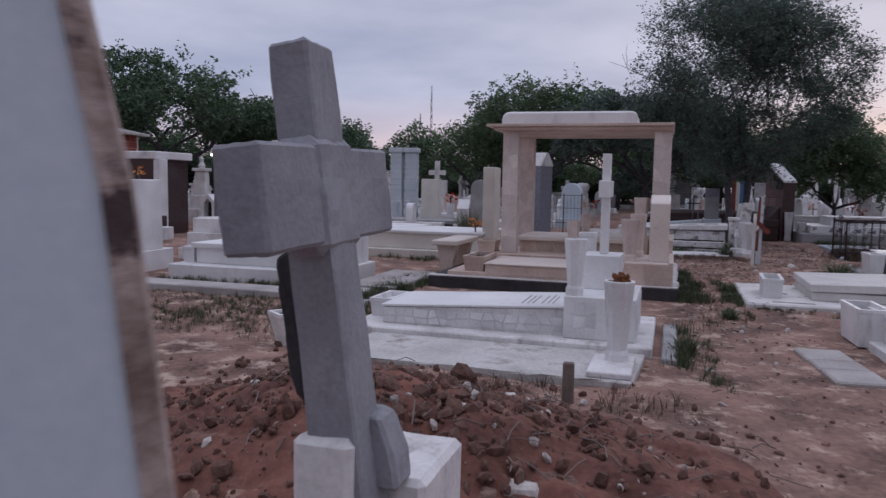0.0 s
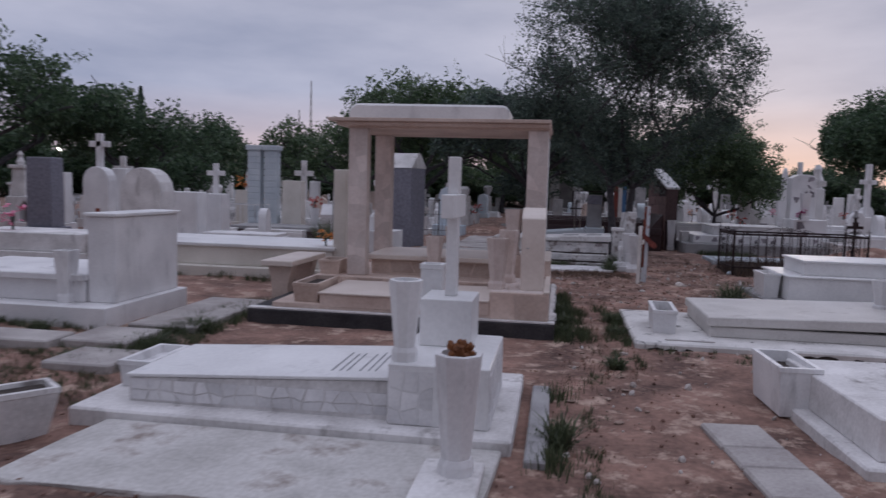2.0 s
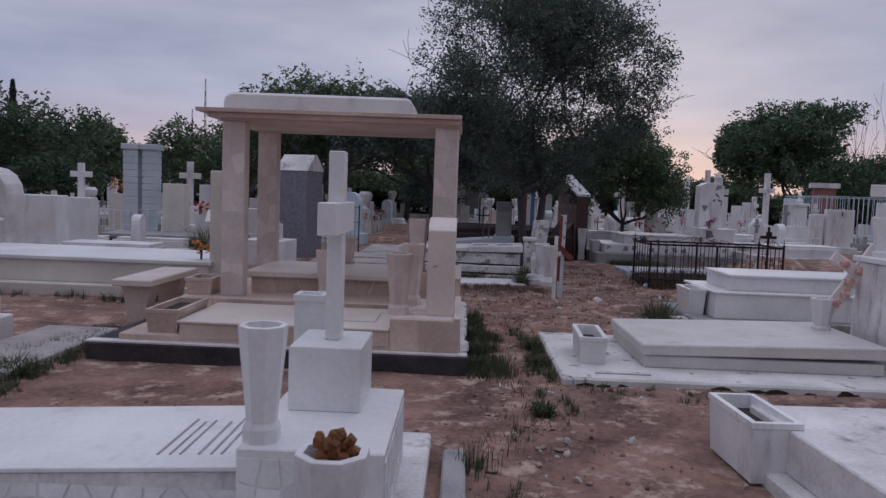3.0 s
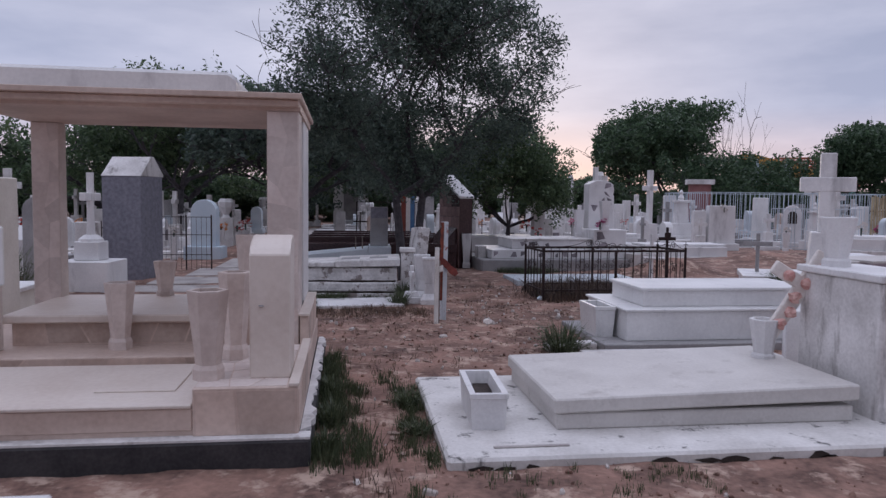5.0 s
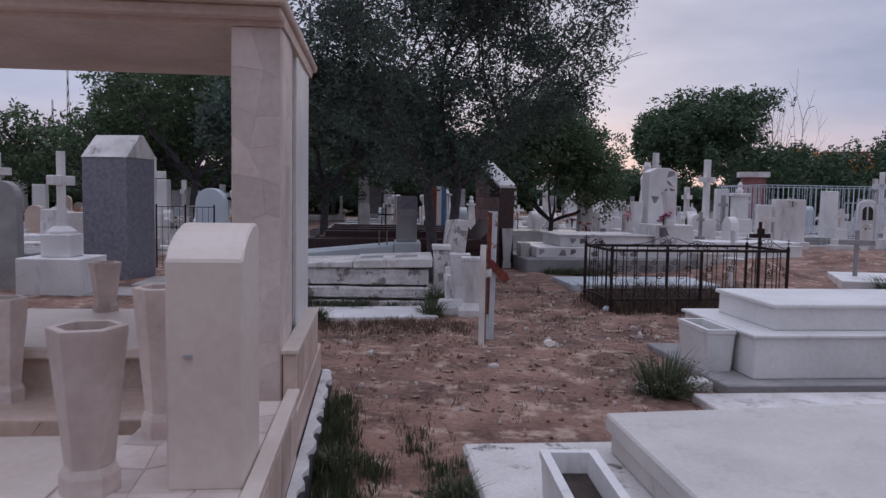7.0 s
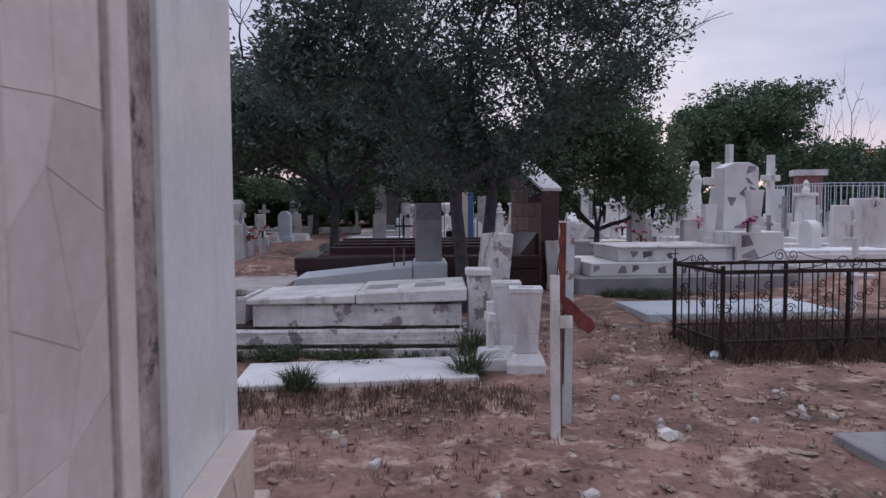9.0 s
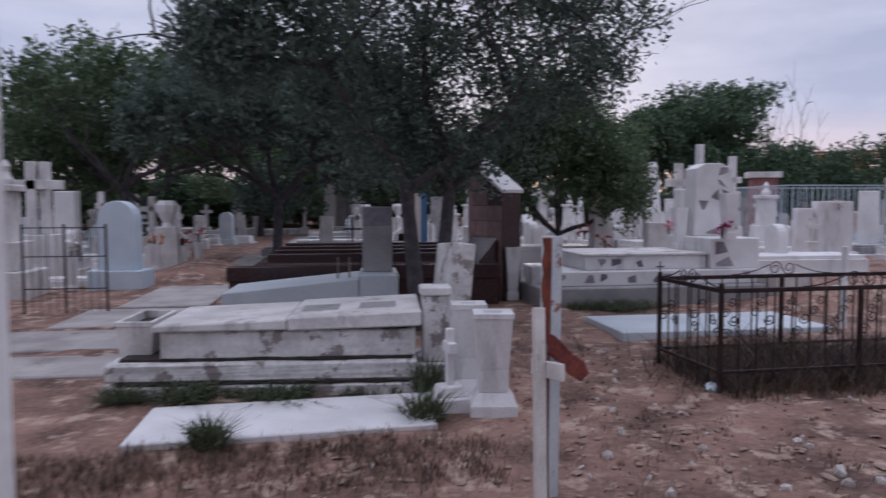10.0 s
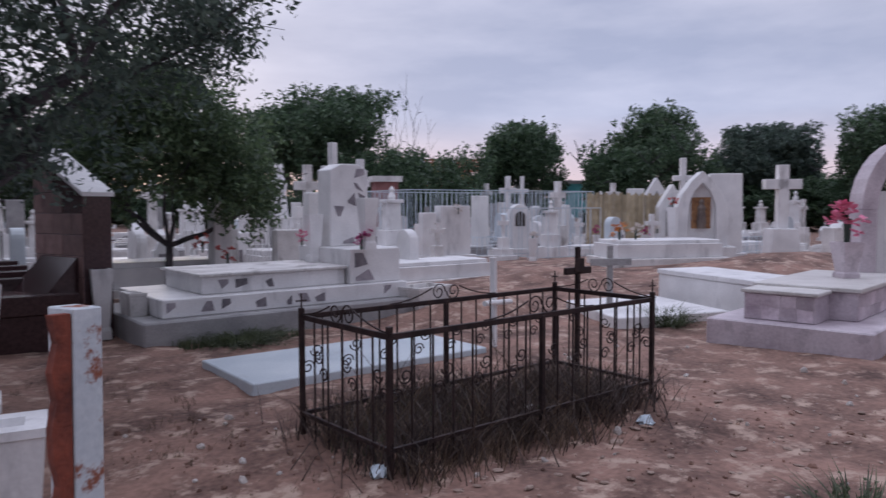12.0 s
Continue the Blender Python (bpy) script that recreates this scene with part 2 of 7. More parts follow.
# dark soil and mould; also paints the shade in gaps and niche hollows
SOIL_AND_SHADE = mat("dark_soil_and_shade", (0.02, 0.015, 0.013), (0.06, 0.045, 0.038), 10, 0.95, 0.6, 60)
BLACK = mat("faded_lettering", (0.26, 0.26, 0.28), (0.42, 0.42, 0.44), 10, 0.7, 0.0, 50)
LEAF = leaf_mat("dark_leaves", (0.050, 0.078, 0.068), (0.140, 0.195, 0.150))
LEAF2 = leaf_mat("mid_leaves", (0.046, 0.080, 0.044), (0.135, 0.200, 0.098))
LEAF3 = leaf_mat("far_leaves", (0.036, 0.070, 0.040), (0.110, 0.175, 0.092))
GRASS = leaf_mat("green_grass", (0.046, 0.060, 0.032), (0.125, 0.150, 0.078))
WEED = leaf_mat("withered_weed", (0.040, 0.028, 0.028), (0.135, 0.098, 0.082))
DRY = leaf_mat("dry_weed", (0.055, 0.036, 0.028), (0.22, 0.155, 0.11))


# ---- mesh helpers ----
def box(bm, x0, x1, y0, y1, z0, z1, bev=0.0, top=0.0):
    """A block; top: how far its upper face draws in on every side."""
    v = [bm.verts.new(p) for p in ((x0, y0, z0), (x1, y0, z0), (x1, y1, z0), (x0, y1, z0),
                                   (x0 + top, y0 + top, z1), (x1 - top, y0 + top, z1), (x1 - top, y1 - top, z1), (x0 + top, y1 - top, z1))]
    f = [bm.faces.new([v[i] for i in q]) for q in ((3, 2, 1, 0), (4, 5, 6, 7), (0, 1, 5, 4), (1, 2, 6, 5), (2, 3, 7, 6), (3, 0, 4, 7))]
    if bev:
        bmesh.ops.bevel(bm, geom=list({e for g in f for e in g.edges}), offset=bev, segments=1, affect="EDGES")
    return bm


def prism(bm, pts, axis, a, b, bev=0.0):
    """A flat outline (pairs) drawn out along an axis from a to b."""
    def at(p, d):
        return {"x": (d, p[0], p[1]), "y": (p[0], d, p[1]), "z": (p[0], p[1], d)}[axis]
    lo, hi = [bm.verts.new(at(p, a)) for p in pts], [bm.verts.new(at(p, b)) for p in pts]
    n = len(pts)
    f = [bm.faces.new(lo[::-1]), bm.faces.new(hi)] + [bm.faces.new((lo[i], lo[(i + 1) % n], hi[(i + 1) % n], hi[i])) for i in range(n)]
    if bev:
        bmesh.ops.bevel(bm, geom=list({e for g in f for e in g.edges}), offset=bev, segments=1, affect="EDGES")
    return bm


def lathe(bm, profile, n=8, at=(0, 0, 0), turn=0.0):
    """Rings (radius, height) joined; ends closed."""
    rings = []
    for r, z in profile:
        rings.append([bm.verts.new((at[0] + r * math.cos(turn + 2 * math.pi * i / n), at[1] + r * math.sin(turn + 2 * math.pi * i / n), at[2] + z)) for i in range(n)])
    for p, q in zip(rings, rings[1:]):
        for i in range(n):
            bm.faces.new((p[i], p[(i + 1) % n], q[(i + 1) % n], q[i]))
    bm.faces.new(rings[0][::-1])
    bm.faces.new(rings[-1])
    return bm


def tube(bm, a, b, ra, rb, n=6):
    a, b = Vector(a), Vector(b)
    d = (b - a).normalized()
    u = d.orthogonal().normalized()
    w = d.cross(u)
    p = [bm.verts.new(a + (u * math.cos(k) + w * math.sin(k)) * ra) for k in [2 * math.pi * i / n for i in range(n)]]
    q = [bm.verts.new(b + (u * math.cos(k) + w * math.sin(k)) * rb) for k in [2 * math.pi * i / n for i in range(n)]]
    for i in range(n):
        bm.faces.new((p[i], p[(i + 1) % n], q[(i + 1) % n], q[i]))
    bm.faces.new(p[::-1])
    bm.faces.new(q)
    return bm


def sweep(bm, points, r, n=5):
    """One unbroken round rod through the points."""
    pts = [Vector(p) for p in points]
    rings = []
    side = (pts[1] - pts[0]).orthogonal().normalized()
    for i, p in enumerate(pts):
        d = (pts[min(i + 1, len(pts) - 1)] - pts[max(i - 1, 0)]).normalized()
        side = (side - d * side.dot(d)).normalized()
        w = d.cross(side)
        rings.append([bm.verts.new(p + (side * math.cos(k) + w * math.sin(k)) * r) for k in [2 * math.pi * j / n for j in range(n)]])
    for a, b in zip(rings, rings[1:]):
        for i in range(n):
            bm.faces.new((a[i], a[(i + 1) % n], b[(i + 1) % n], b[i]))
    bm.faces.new(rings[0][::-1])
    bm.faces.new(rings[-1])
    return bm


def tray(bm, x0, x1, y0, y1, z0, z1, wall=0.035, grow=0.0, deep=0.12):
    """An open box with thick sides, flaring by grow towards its rim."""
    def ring(m, z):
        return [bm.verts.new(p) for p in ((x0 - m, y0 - m, z), (x1 + m, y0 - m, z), (x1 + m, y1 + m, z), (x0 - m, y1 + m, z))]
    r = [ring(0, z0), ring(grow, z1 - 0.04), ring(grow + 0.008, z1 - 0.035), ring(grow + 0.008, z1), ring(grow - wall, z1), ring(grow - wall - 0.01, z1 - deep)]
    for p, q in zip(r, r[1:]):
        for i in range(4):
            bm.faces.new((p[i], p[(i + 1) % 4], q[(i + 1) % 4], q[i]))
    bm.faces.new(r[0][::-1])
    bm.faces.new(r[-1])
    return bm


def part(name, bm, material, parent=None, label=""):
    bmesh.ops.recalc_face_normals(bm, faces=bm.faces)
    me = bpy.data.meshes.new(name)
    bm.to_mesh(me)
    bm.free()
    me.materials.append(material)
    ob = new(name, me)
    ob.parent = parent
    if label:
        ob["label"] = label
    return ob


def thing(name, label, category, x=0.0, y=0.0, z=0.0, rz=0.0, group="", kind=""):
    ob = new(name)
    ob.empty_display_size = 0.1
    ob.matrix_basis = pose(x, y, z, 0, 0, rz)
    return tagged(ob, label, category, group, kind)


B = bmesh.new


def flags(parent, name, origin, u, v, nu, nv, seed, material, thick=0.006, jitter=0.28, gap=0.06, keep=1.0, size=1.0):
    """Irregular flags on a face: origin, the two sides u and v, cells across and up; each one an object of its own."""
    rng = random.Random(seed)
    o, u, v = Vector(origin), Vector(u), Vector(v)
    n = u.cross(v).normalized() * thick
    grid = {}
    for i in range(nu + 1):
        for j in range(nv + 1):
            a = i + (rng.uniform(-jitter, jitter) if 0 < i < nu else 0)
            b = j + (rng.uniform(-jitter, jitter) if 0 < j < nv else 0)
            grid[i, j] = o + u * (a / nu) + v * (b / nv)
    for i in range(nu):
        for j in range(nv):
            if rng.random() > keep:
                continue
            q = [grid[i, j], grid[i + 1, j], grid[i + 1, j + 1], grid[i, j + 1]]
            if keep < 1:
                k = rng.randrange(4)
                q = q[:k] + [q[k].lerp(q[(k + 1) % 4], rng.uniform(0.3, 0.7))] + q[k + 1:]
            c = sum(q, Vector()) / len(q)
            q = [c + (p - c) * (size * (1 - gap)) for p in q]
            bm = B()
            lo, hi = [bm.verts.new(p - n * 0.5) for p in q], [bm.verts.new(p + n) for p in q]
            bm.faces.new(hi)
            for k in range(len(q)):
                bm.faces.new((lo[k], lo[(k + 1) % len(q)], hi[(k + 1) % len(q)], hi[k]))
            part(name, bm, material, parent)


def gz(x, y):
    """Height of the ground."""
    z = -0.07 * (1 - min(1, max(0, (y - 11) / 4)))
    for mx, my, sx, sy, h in ((-0.75, 3.25, 1.25, 0.85, 0.46), (-1.3, 4.95, 1.7, 0.30, 0.075), (8.7, 21.6, 0.9, 0.6, 0.38), (17.6, 21.6, 3.4, 1.6, 0.50), (17.5, 25.2, 4.5, 3.2, 0.25), (-9.6, 16.6, 0.8, 0.6, 0.4), (-1.6, 27.5, 0.9, 1.2, 0.45), (12.5, 24.2, 1.2, 0.7, 0.25)):
        z += h * math.exp(-((x - mx) / sx) ** 2 - ((y - my) / sy) ** 2)
    if -25 < x < 30 and -10 < y < 45:
        z += 0.035 * noise.noise((x * 0.9, y * 0.9, 0)) + 0.02 * noise.noise((x * 3.1, y * 3.1, 4)) + 0.008 * noise.noise((x * 9, y * 9, 2))
    return z


def axis(lo, hi, step, far):
    mid = list(np.arange(lo, hi + step / 2, step))
    out, s = [], step
    p = hi
    while p < far:
        s *= 1.25
        p += s
        out.append(p)
    back, s, p = [], step, lo
    while p > -far:
        s *= 1.25
        p -= s
        back.append(p)
    return back[::-1] + mid + out


# ---- ground ----
gx, gy = axis(-6, 11, 0.09, 900), axis(-1, 22, 0.09, 900)
verts = [(x, y, gz(x, y)) for y in gy for x in gx]
nx = len(gx)
faces = [(j * nx + i, j * nx + i + 1, (j + 1) * nx + i + 1, (j + 1) * nx + i) for j in range(len(gy) - 1) for i in range(nx - 1)]
me = bpy.data.meshes.new("ground")
me.from_pydata(verts, [], faces)
me.polygons.foreach_set("use_smooth", [True] * len(me.polygons))
me.materials.append(DIRT)
tagged(new("ground", me), "bare reddish-brown earth, uneven and dry, with pale patches", "ground", kind="structure")

# heap of dug earth: its own skin over the swell of the ground
cells = [(i * 0.04, j * 0.04) for j in range(96) for i in range(150)]
hv = []
for i, j in cells:
    x, y = -3.9 + i, 1.2 + j
    edge = math.hypot((x + 0.9) / 2.6, (y - 3.1) / 1.85) + 0.12 * noise.noise((x * 1.4, y * 1.4, 3))
    lift = 0.03 * (1 - min(1, max(0, (edge - 0.75) / 0.2))) - 0.06 * min(1, max(0, (edge - 0.9) / 0.1))
    hv.append((x, y, gz(x, y) + lift + (0.05 * noise.noise((x * 4, y * 4, 7)) + 0.035 * noise.noise((x * 9, y * 9, 1)) + 0.025 * noise.noise((x * 19, y * 19, 2))) * (1 if edge < 0.8 else 0)))
me = bpy.data.meshes.new("earth_heap")
me.from_pydata(hv, [], [(j * 150 + i, j * 150 + i + 1, (j + 1) * 150 + i + 1, (j + 1) * 150 + i) for j in range(95) for i in range(149)])
me.polygons.foreach_set("use_smooth", [True] * len(me.polygons))
me.materials.append(FRESH)
tagged(new("earth_heap", me), "heap of freshly dug red earth beside the grey cross", "earth", kind="stuff")


def quads(name, centres, sizes, material, label, category, flat=0.0, parent=None, kind="stuff", seed=1, tall=1.0):
    """Many small leaf blades as one mesh."""
    rng = np.random.default_rng(seed)
    c = np.asarray(centres, float)
    n = len(c)
    d = rng.normal(size=(n, 3))
    d[:, 2] *= 1 - flat
    d /= np.linalg.norm(d, axis=1)[:, None]
    e = np.cross(d, rng.normal(size=(n, 3)))
    e /= np.linalg.norm(e, axis=1)[:, None]
    s = np.asarray(sizes, float)[:, None]
    a, b = d * s * tall, e * s * 0.42
    v = np.stack([c - a, c + b, c + a, c - b], 1).reshape(-1, 3)
    me = bpy.data.meshes.new(name)
    me.from_pydata(v.tolist(), [], np.arange(4 * n).reshape(n, 4).tolist())
    me.materials.append(material)
    ob = new(name, me)
    ob.parent = parent
    if label:
        tagged(ob, label, category, kind=kind)
    return ob


def blades(name, spots, material, label, category="grass", seed=3, per=14, h=0.12, spread=0.07, lean=0.5, width=0.006):
    """Tufts of upright blades at the spots (x, y, scale), one mesh of stuff."""
    rng = random.Random(seed)
    v, f = [], []
    for x, y, k in spots:
        for _ in range(per):
            r, a = abs(rng.gauss(0, spread)) * k, rng.uniform(0, 6.283)
            px, py = x + r * math.cos(a), y + r * math.sin(a)
            z = gz(px, py) - 0.01
            hh, b = h * k * rng.uniform(0.5, 1.2), rng.uniform(0, 6.283)
            lx, ly = math.cos(b) * hh * lean * rng.random(), math.sin(b) * hh * lean * rng.random()
            w = width * k
            wx, wy = -math.sin(a) * w, math.cos(a) * w
            i = len(v)
            v += [(px - wx, py - wy, z), (px + wx, py + wy, z), (px + lx * 0.4 + wx * 0.7, py + ly * 0.4 + wy * 0.7, z + hh * 0.6), (px + lx * 0.4 - wx * 0.7, py + ly * 0.4 - wy * 0.7, z + hh * 0.6), (px + lx, py + ly, z + hh)]
            f += [(i, i + 1, i + 2, i + 3), (i + 3, i + 2, i + 4)]
    me = bpy.data.meshes.new(name)
    me.from_pydata(v, [], f)
    me.materials.append(material)
    return tagged(new(name, me), label, category, kind="stuff")


# ---- canopy tomb of pink stone ----
def flared_vase(parent_less_name, label, x, y, z, h, r, material, n=6, turn=0.3, group=""):
    """A faceted vase that widens upwards, on a stepped foot, hollow at the rim."""
    t = thing(parent_less_name, label, "vase", x, y, z, 0, group)
    part("foot", lathe(B(), [(r * 0.76, 0), (r * 0.76, h * 0.12), (r * 0.66, h * 0.17)], n, turn=turn), material, t)
    part("body", lathe(B(), [(r * 0.62, h * 0.165), (r * 0.68, h * 0.3), (r * 0.99, h * 0.97), (r * 0.99, h * 0.995), (r * 0.96, h), (r * 0.76, h), (r * 0.68, h * 0.72)], n, turn=turn), material, t)
    return t


tomb = thing("canopy_tomb", "pink beige stone tomb under a flat-roofed canopy on pillars", "tomb", 0, 0, 0)
# foundation block in near-black concrete with sparse pale blotches
part("foundation", box(B(), -2.72, 0.90, 10.02, 13.5, -0.4, 0.105, 0.015), DARK_CONC, tomb, "near-black concrete foundation")
bm = box(B(), -2.72, 0.90, 10.03, 10.16, 0.105, 0.12)
rough = random.Random(14)
prism(bm, [(0.83, 10.17), (0.83, 13.45)] + [(0.885 + rough.uniform(-0.02, 0.035), 13.45 - 0.1 * k) for k in range(33)], "z", 0.08, 0.125)
part("mortar_edge", bm, WORN, tomb, "ragged grey mortar edge")
part("lower_step", box(B(), -2.45, 0.815, 10.13, 13.42, 0.10, 0.18, 0.008), PINK, tomb)
slab = part("front_slab", box(B(), -1.86, 0.155, 10.12, 11.28, 0.15, 0.30, 0.008), PINK, tomb)
part("slab_top", box(B(), -1.88, 0.15, 10.105, 11.30, 0.30, 0.325, 0.006), PINK_TOP, tomb)
part("slab_inset", box(B(), -0.55, -0.02, 10.45, 11.05, 0.325, 0.335, 0.004), PINK_TOP, tomb)
head = part("head_block", box(B(), 0.157, 0.822, 10.11, 11.5, 0.1, 0.43, 0.008), PINK, tomb)
flags(head, "flag", (0.17, 10.11, 0.115), (0.64, 0, 0), (0, 0, 0.30), 2, 1, 4, PINK_PIECE, 0.004)
flags(head, "flag", (0.822, 10.12, 0.115), (0, 1.37, 0), (0, 0, 0.30), 4, 1, 5, PINK_PIECE, 0.004)
flags(head, "flag", (0.165, 10.13, 0.43), (0.585, 0, 0), (0, 1.35, 0), 3, 6, 61, PILLAR_PIECE, 0.003, 0.34, 0.04)
step = part("upper_step", box(B(), -2.40, 0.818, 11.5, 13.40, 0.18, 0.345, 0.008), PINK, tomb)
flags(step, "flag", (-2.38, 11.5, 0.20), (2.52, 0, 0), (0, 0, 0.135), 8, 1, 6, PINK_PIECE, 0.004)
inner = part("inner_tomb", box(B(), -1.72, 0.42, 12.02, 13.3, 0.345, 0.55), PINK, tomb)
flags(inner, "flag", (-1.70, 12.02, 0.36), (2.08, 0, 0), (0, 0, 0.18), 7, 1, 7, PINK_PIECE, 0.004)
part("inner_cap", box(B(), -1.78, 0.46, 11.94, 13.34, 0.55, 0.62, 0.012), PINK_TOP, tomb)
side = part("side_wall", box(B(), 0.735, 0.81, 11.66, 13.12, 0.345, 0.64, 0.006), PINK, tomb)
flags(side, "flag", (0.81, 11.68, 0.36), (0, 1.42, 0), (0, 0, 0.27), 5, 1, 8, PINK_PIECE, 0.004)
part("side_cap", box(B(), 0.7245, 0.818, 11.64, 13.14, 0.64, 0.665, 0.004), PINK_TOP, tomb)
part("low_side_cap", box(B(), 0.76, 0.828, 10.10, 11.64, 0.43, 0.455, 0.004), PINK_TOP, tomb)
for i, (px, py, lo) in enumerate(((-1.985, 11.68, 0.345), (0.462, 11.68, 0.345), (-1.985, 13.15, 0.345), (0.462, 13.15, 0.345))):
    if px > 0 and py > 13:
        part("back_panel", box(B(), 0.50, 0.724, 12.46, 13.28, lo, 2.372, 0.006), MARBLE, tomb, "plain pale marble side panel")
        part("recess", box(B(), 0.54, 0.70, 12.07, 12.46, lo, 2.372), BROWN_EDGE, tomb, "brown mortar recess")
        part("recess_strip", box(B(), 0.56, 0.716, 12.15, 12.26, lo, 2.372, 0.004), JOINT, tomb)
        continue
    deep = 0.39 if px > 0 else 0.19
    p = part("pillar", box(B(), px, px + 0.262, py, py + deep, lo, 2.372, 0.006), JOINT, tomb)
    flags(p, "flag", (px + 0.006, py, lo + 0.01), (0.25, 0, 0), (0, 0, 2.01), 2, 10, 20 + i, PILLAR_PIECE, 0.0025, 0.36, 0.015)
    if px > 0:
        flags(p, "flag", (px + 0.262, py + 0.006, lo + 0.01), (0, 0.376, 0), (0, 0, 2.01), 2, 9, 30 + i, PILLAR_PIECE, 0.0025, 0.3, 0.015)
bm = box(B(), -1.99, 0.74, 11.66, 13.36, 2.372, 2.40)
box(bm, -2.13, 0.735, 11.56, 13.5, 2.40, 2.455, 0.01)
part("roof_beam", bm, PINK, tomb)
bm = B()
prism(bm, [(-2.24, 2.47), (-2.23, 2.455), (0.75, 2.455), (0.76, 2.47), (0.76, 2.50), (-2.24, 2.50)], "y", 11.50, 13.62, 0.004)
part("roof_slab", bm, PINK, tomb)
bm = B()
prism(bm, [(-2.09, 2.50), (0.16, 2.50), (0.17, 2.69), (0.11, 2.735), (-1.98, 2.745), (-2.06, 2.71), (-2.09, 2.65)], "y", 12.0, 12.95, 0.03)
part("roof_top", bm, MARBLE, tomb, "rounded white plaster top")

hs = thing("headstone", "pale pink marble headstone with a rounded top on a plinth", "headstone", 0.49, 10.34, 0.43)
bm = B()
prism(bm, [(0, 0), (0.38, 0), (0.38, 0.93), (0.33, 0.955), (0.24, 0.955), (0.13, 0.925), (0.05, 0.875), (0, 0.835)], "x", 0, 0.245, 0.008)
part("stone", bm, PINK_TOP, hs)
hs.matrix_basis = pose(0.485, 10.34, 0.43) @ Matrix.Diagonal((1.1, 1, 1, 1))
part("chip", lathe(B(), [(0.018, 0), (0.014, 0.006), (0.004, 0.008)], 7, (0.07, 0.0, 0.49)), CEMENT, hs, "dark chip")
for vx, vy, vz, vh, vr in ((-0.78, 11.84, 0.345, 0.57, 0.125), (-0.74, 13.24, 0.62, 0.36, 0.115), (0.215, 10.36, 0.43, 0.60, 0.135), (0.30, 10.98, 0.43, 0.66, 0.125)):
    flared_vase("stone_vase", "faceted pink stone flower vase on the canopy tomb", vx, vy, vz, vh, vr, VASE_STONE, 6, 0.2, "vases of the canopy tomb")
ped = thing("vase_pedestal", "small pink stone block that carries a vase", "pedestal", 0.30, 11.86, 0.345)
part("block", box(B(), -0.13, 0.13, -0.12, 0.12, 0, 0.36, 0.008), PINK, ped)
flared_vase("stone_vase", "faceted pink stone flower vase on a block by the pillar", 0.30, 11.86, 0.705, 0.62, 0.125, VASE_STONE, 6, 0.2, "vases of the canopy tomb")
for bx, by, bz, w, d, h in ((-2.20, 10.22, 0.18, 0.28, 0.78, 0.23), (-2.36, 11.66, 0.345, 0.26, 0.40, 0.20)):
    t = thing("stone_planter", "pink stone trough planter with dark soil, empty", "planter", bx, by, bz, group="troughs of the canopy tomb")
    part("trough", tray(B(), 0, w, 0, d, 0, h, 0.03, 0.02, 0.06), PINK_PIECE, t)
    part("soil", box(B(), 0.02, w - 0.02, 0.02, d - 0.02, h - 0.08, h - 0.05), SOIL_AND_SHADE, t)

bench = thing("stone_bench", "pink concrete bench with a thick seat on splayed legs", "bench", -3.12, 11.36, 0)
part("seat", box(B(), 0, 0.46, 0, 1.45, 0.45, 0.53, 0.012), PINK_TOP, bench)
for ly in (0.12, 1.0):
    bm = B()
    prism(bm, [(0.10, -0.1), (0.36, -0.1), (0.33, 0.15), (0.41, 0.45), (0.05, 0.45), (0.13, 0.15)], "y", ly, ly + 0.22, 0.008)
    part("leg", bm, PINK, bench)

# ---- white tomb with the slender cross, near the start ----
tA = thing("white_tomb", "white marble tomb slab with stone-clad sides on a cracked plinth", "tomb", 0, 0, 0)
bm = B()
ragged = random.Random(12)
front = [(-2.12 + 0.165 * k + ragged.uniform(-0.03, 0.03), 5.27 - 0.001 * k + ragged.uniform(-0.025, 0.025)) for k in range(16)]
prism(bm, front + [(0.53, 5.25), (0.57, 5.7), (0.60, 6.3), (-2.05, 6.3), (-2.08, 5.9)], "z", -0.35, -0.005, 0.012)
part("front_plinth", bm, DINGY, tA, "cracked whitewashed front plinth")
part("plinth", box(B(), -2.36, 0.655, 6.305, 8.0, -0.35, 0.05, 0.015), WORN, tA)
part("raised_edge", box(B(), 0.18, 0.53, 5.30, 5.95, -0.005, 0.045, 0.01), WORN, tA)
bm = B()
prism(bm, [(-2.04, 0.05), (-0.17, 0.05), (-0.17, 0.315), (-2.04, 0.215)], "y", 6.53, 7.48)
body = part("body", bm, WORN, tA)
bm = B()
prism(bm, [(-2.06, 0.222), (-0.17, 0.322), (-0.17, 0.345), (-2.06, 0.245)], "y", 6.515, 7.50, 0.004)
part("lid", bm, MARBLE, tA, "polished white marble lid")
flags(body, "flag", (-2.03, 6.53, 0.06), (1.85, 0, 0.02), (0, 0, 0.155), 16, 2, 11, WHITE_PIECE, 0.006, 0.32, 0.12)
hb = part("head_block", box(B(), -0.168, 0.50, 6.46, 7.55, 0.05, 0.455, 0.008), MARBLE, tA)
flags(hb, "flag", (-0.165, 6.46, 0.055), (0.30, 0, 0), (0, 0, 0.36), 3, 3, 12, WHITE_PIECE, 0.005, 0.3, 0.1)
flags(hb, "flag", (0.50, 6.47, 0.055), (0, 1.06, 0), (0, 0, 0.36), 7, 3, 13, WHITE_PIECE, 0.005, 0.3, 0.1)
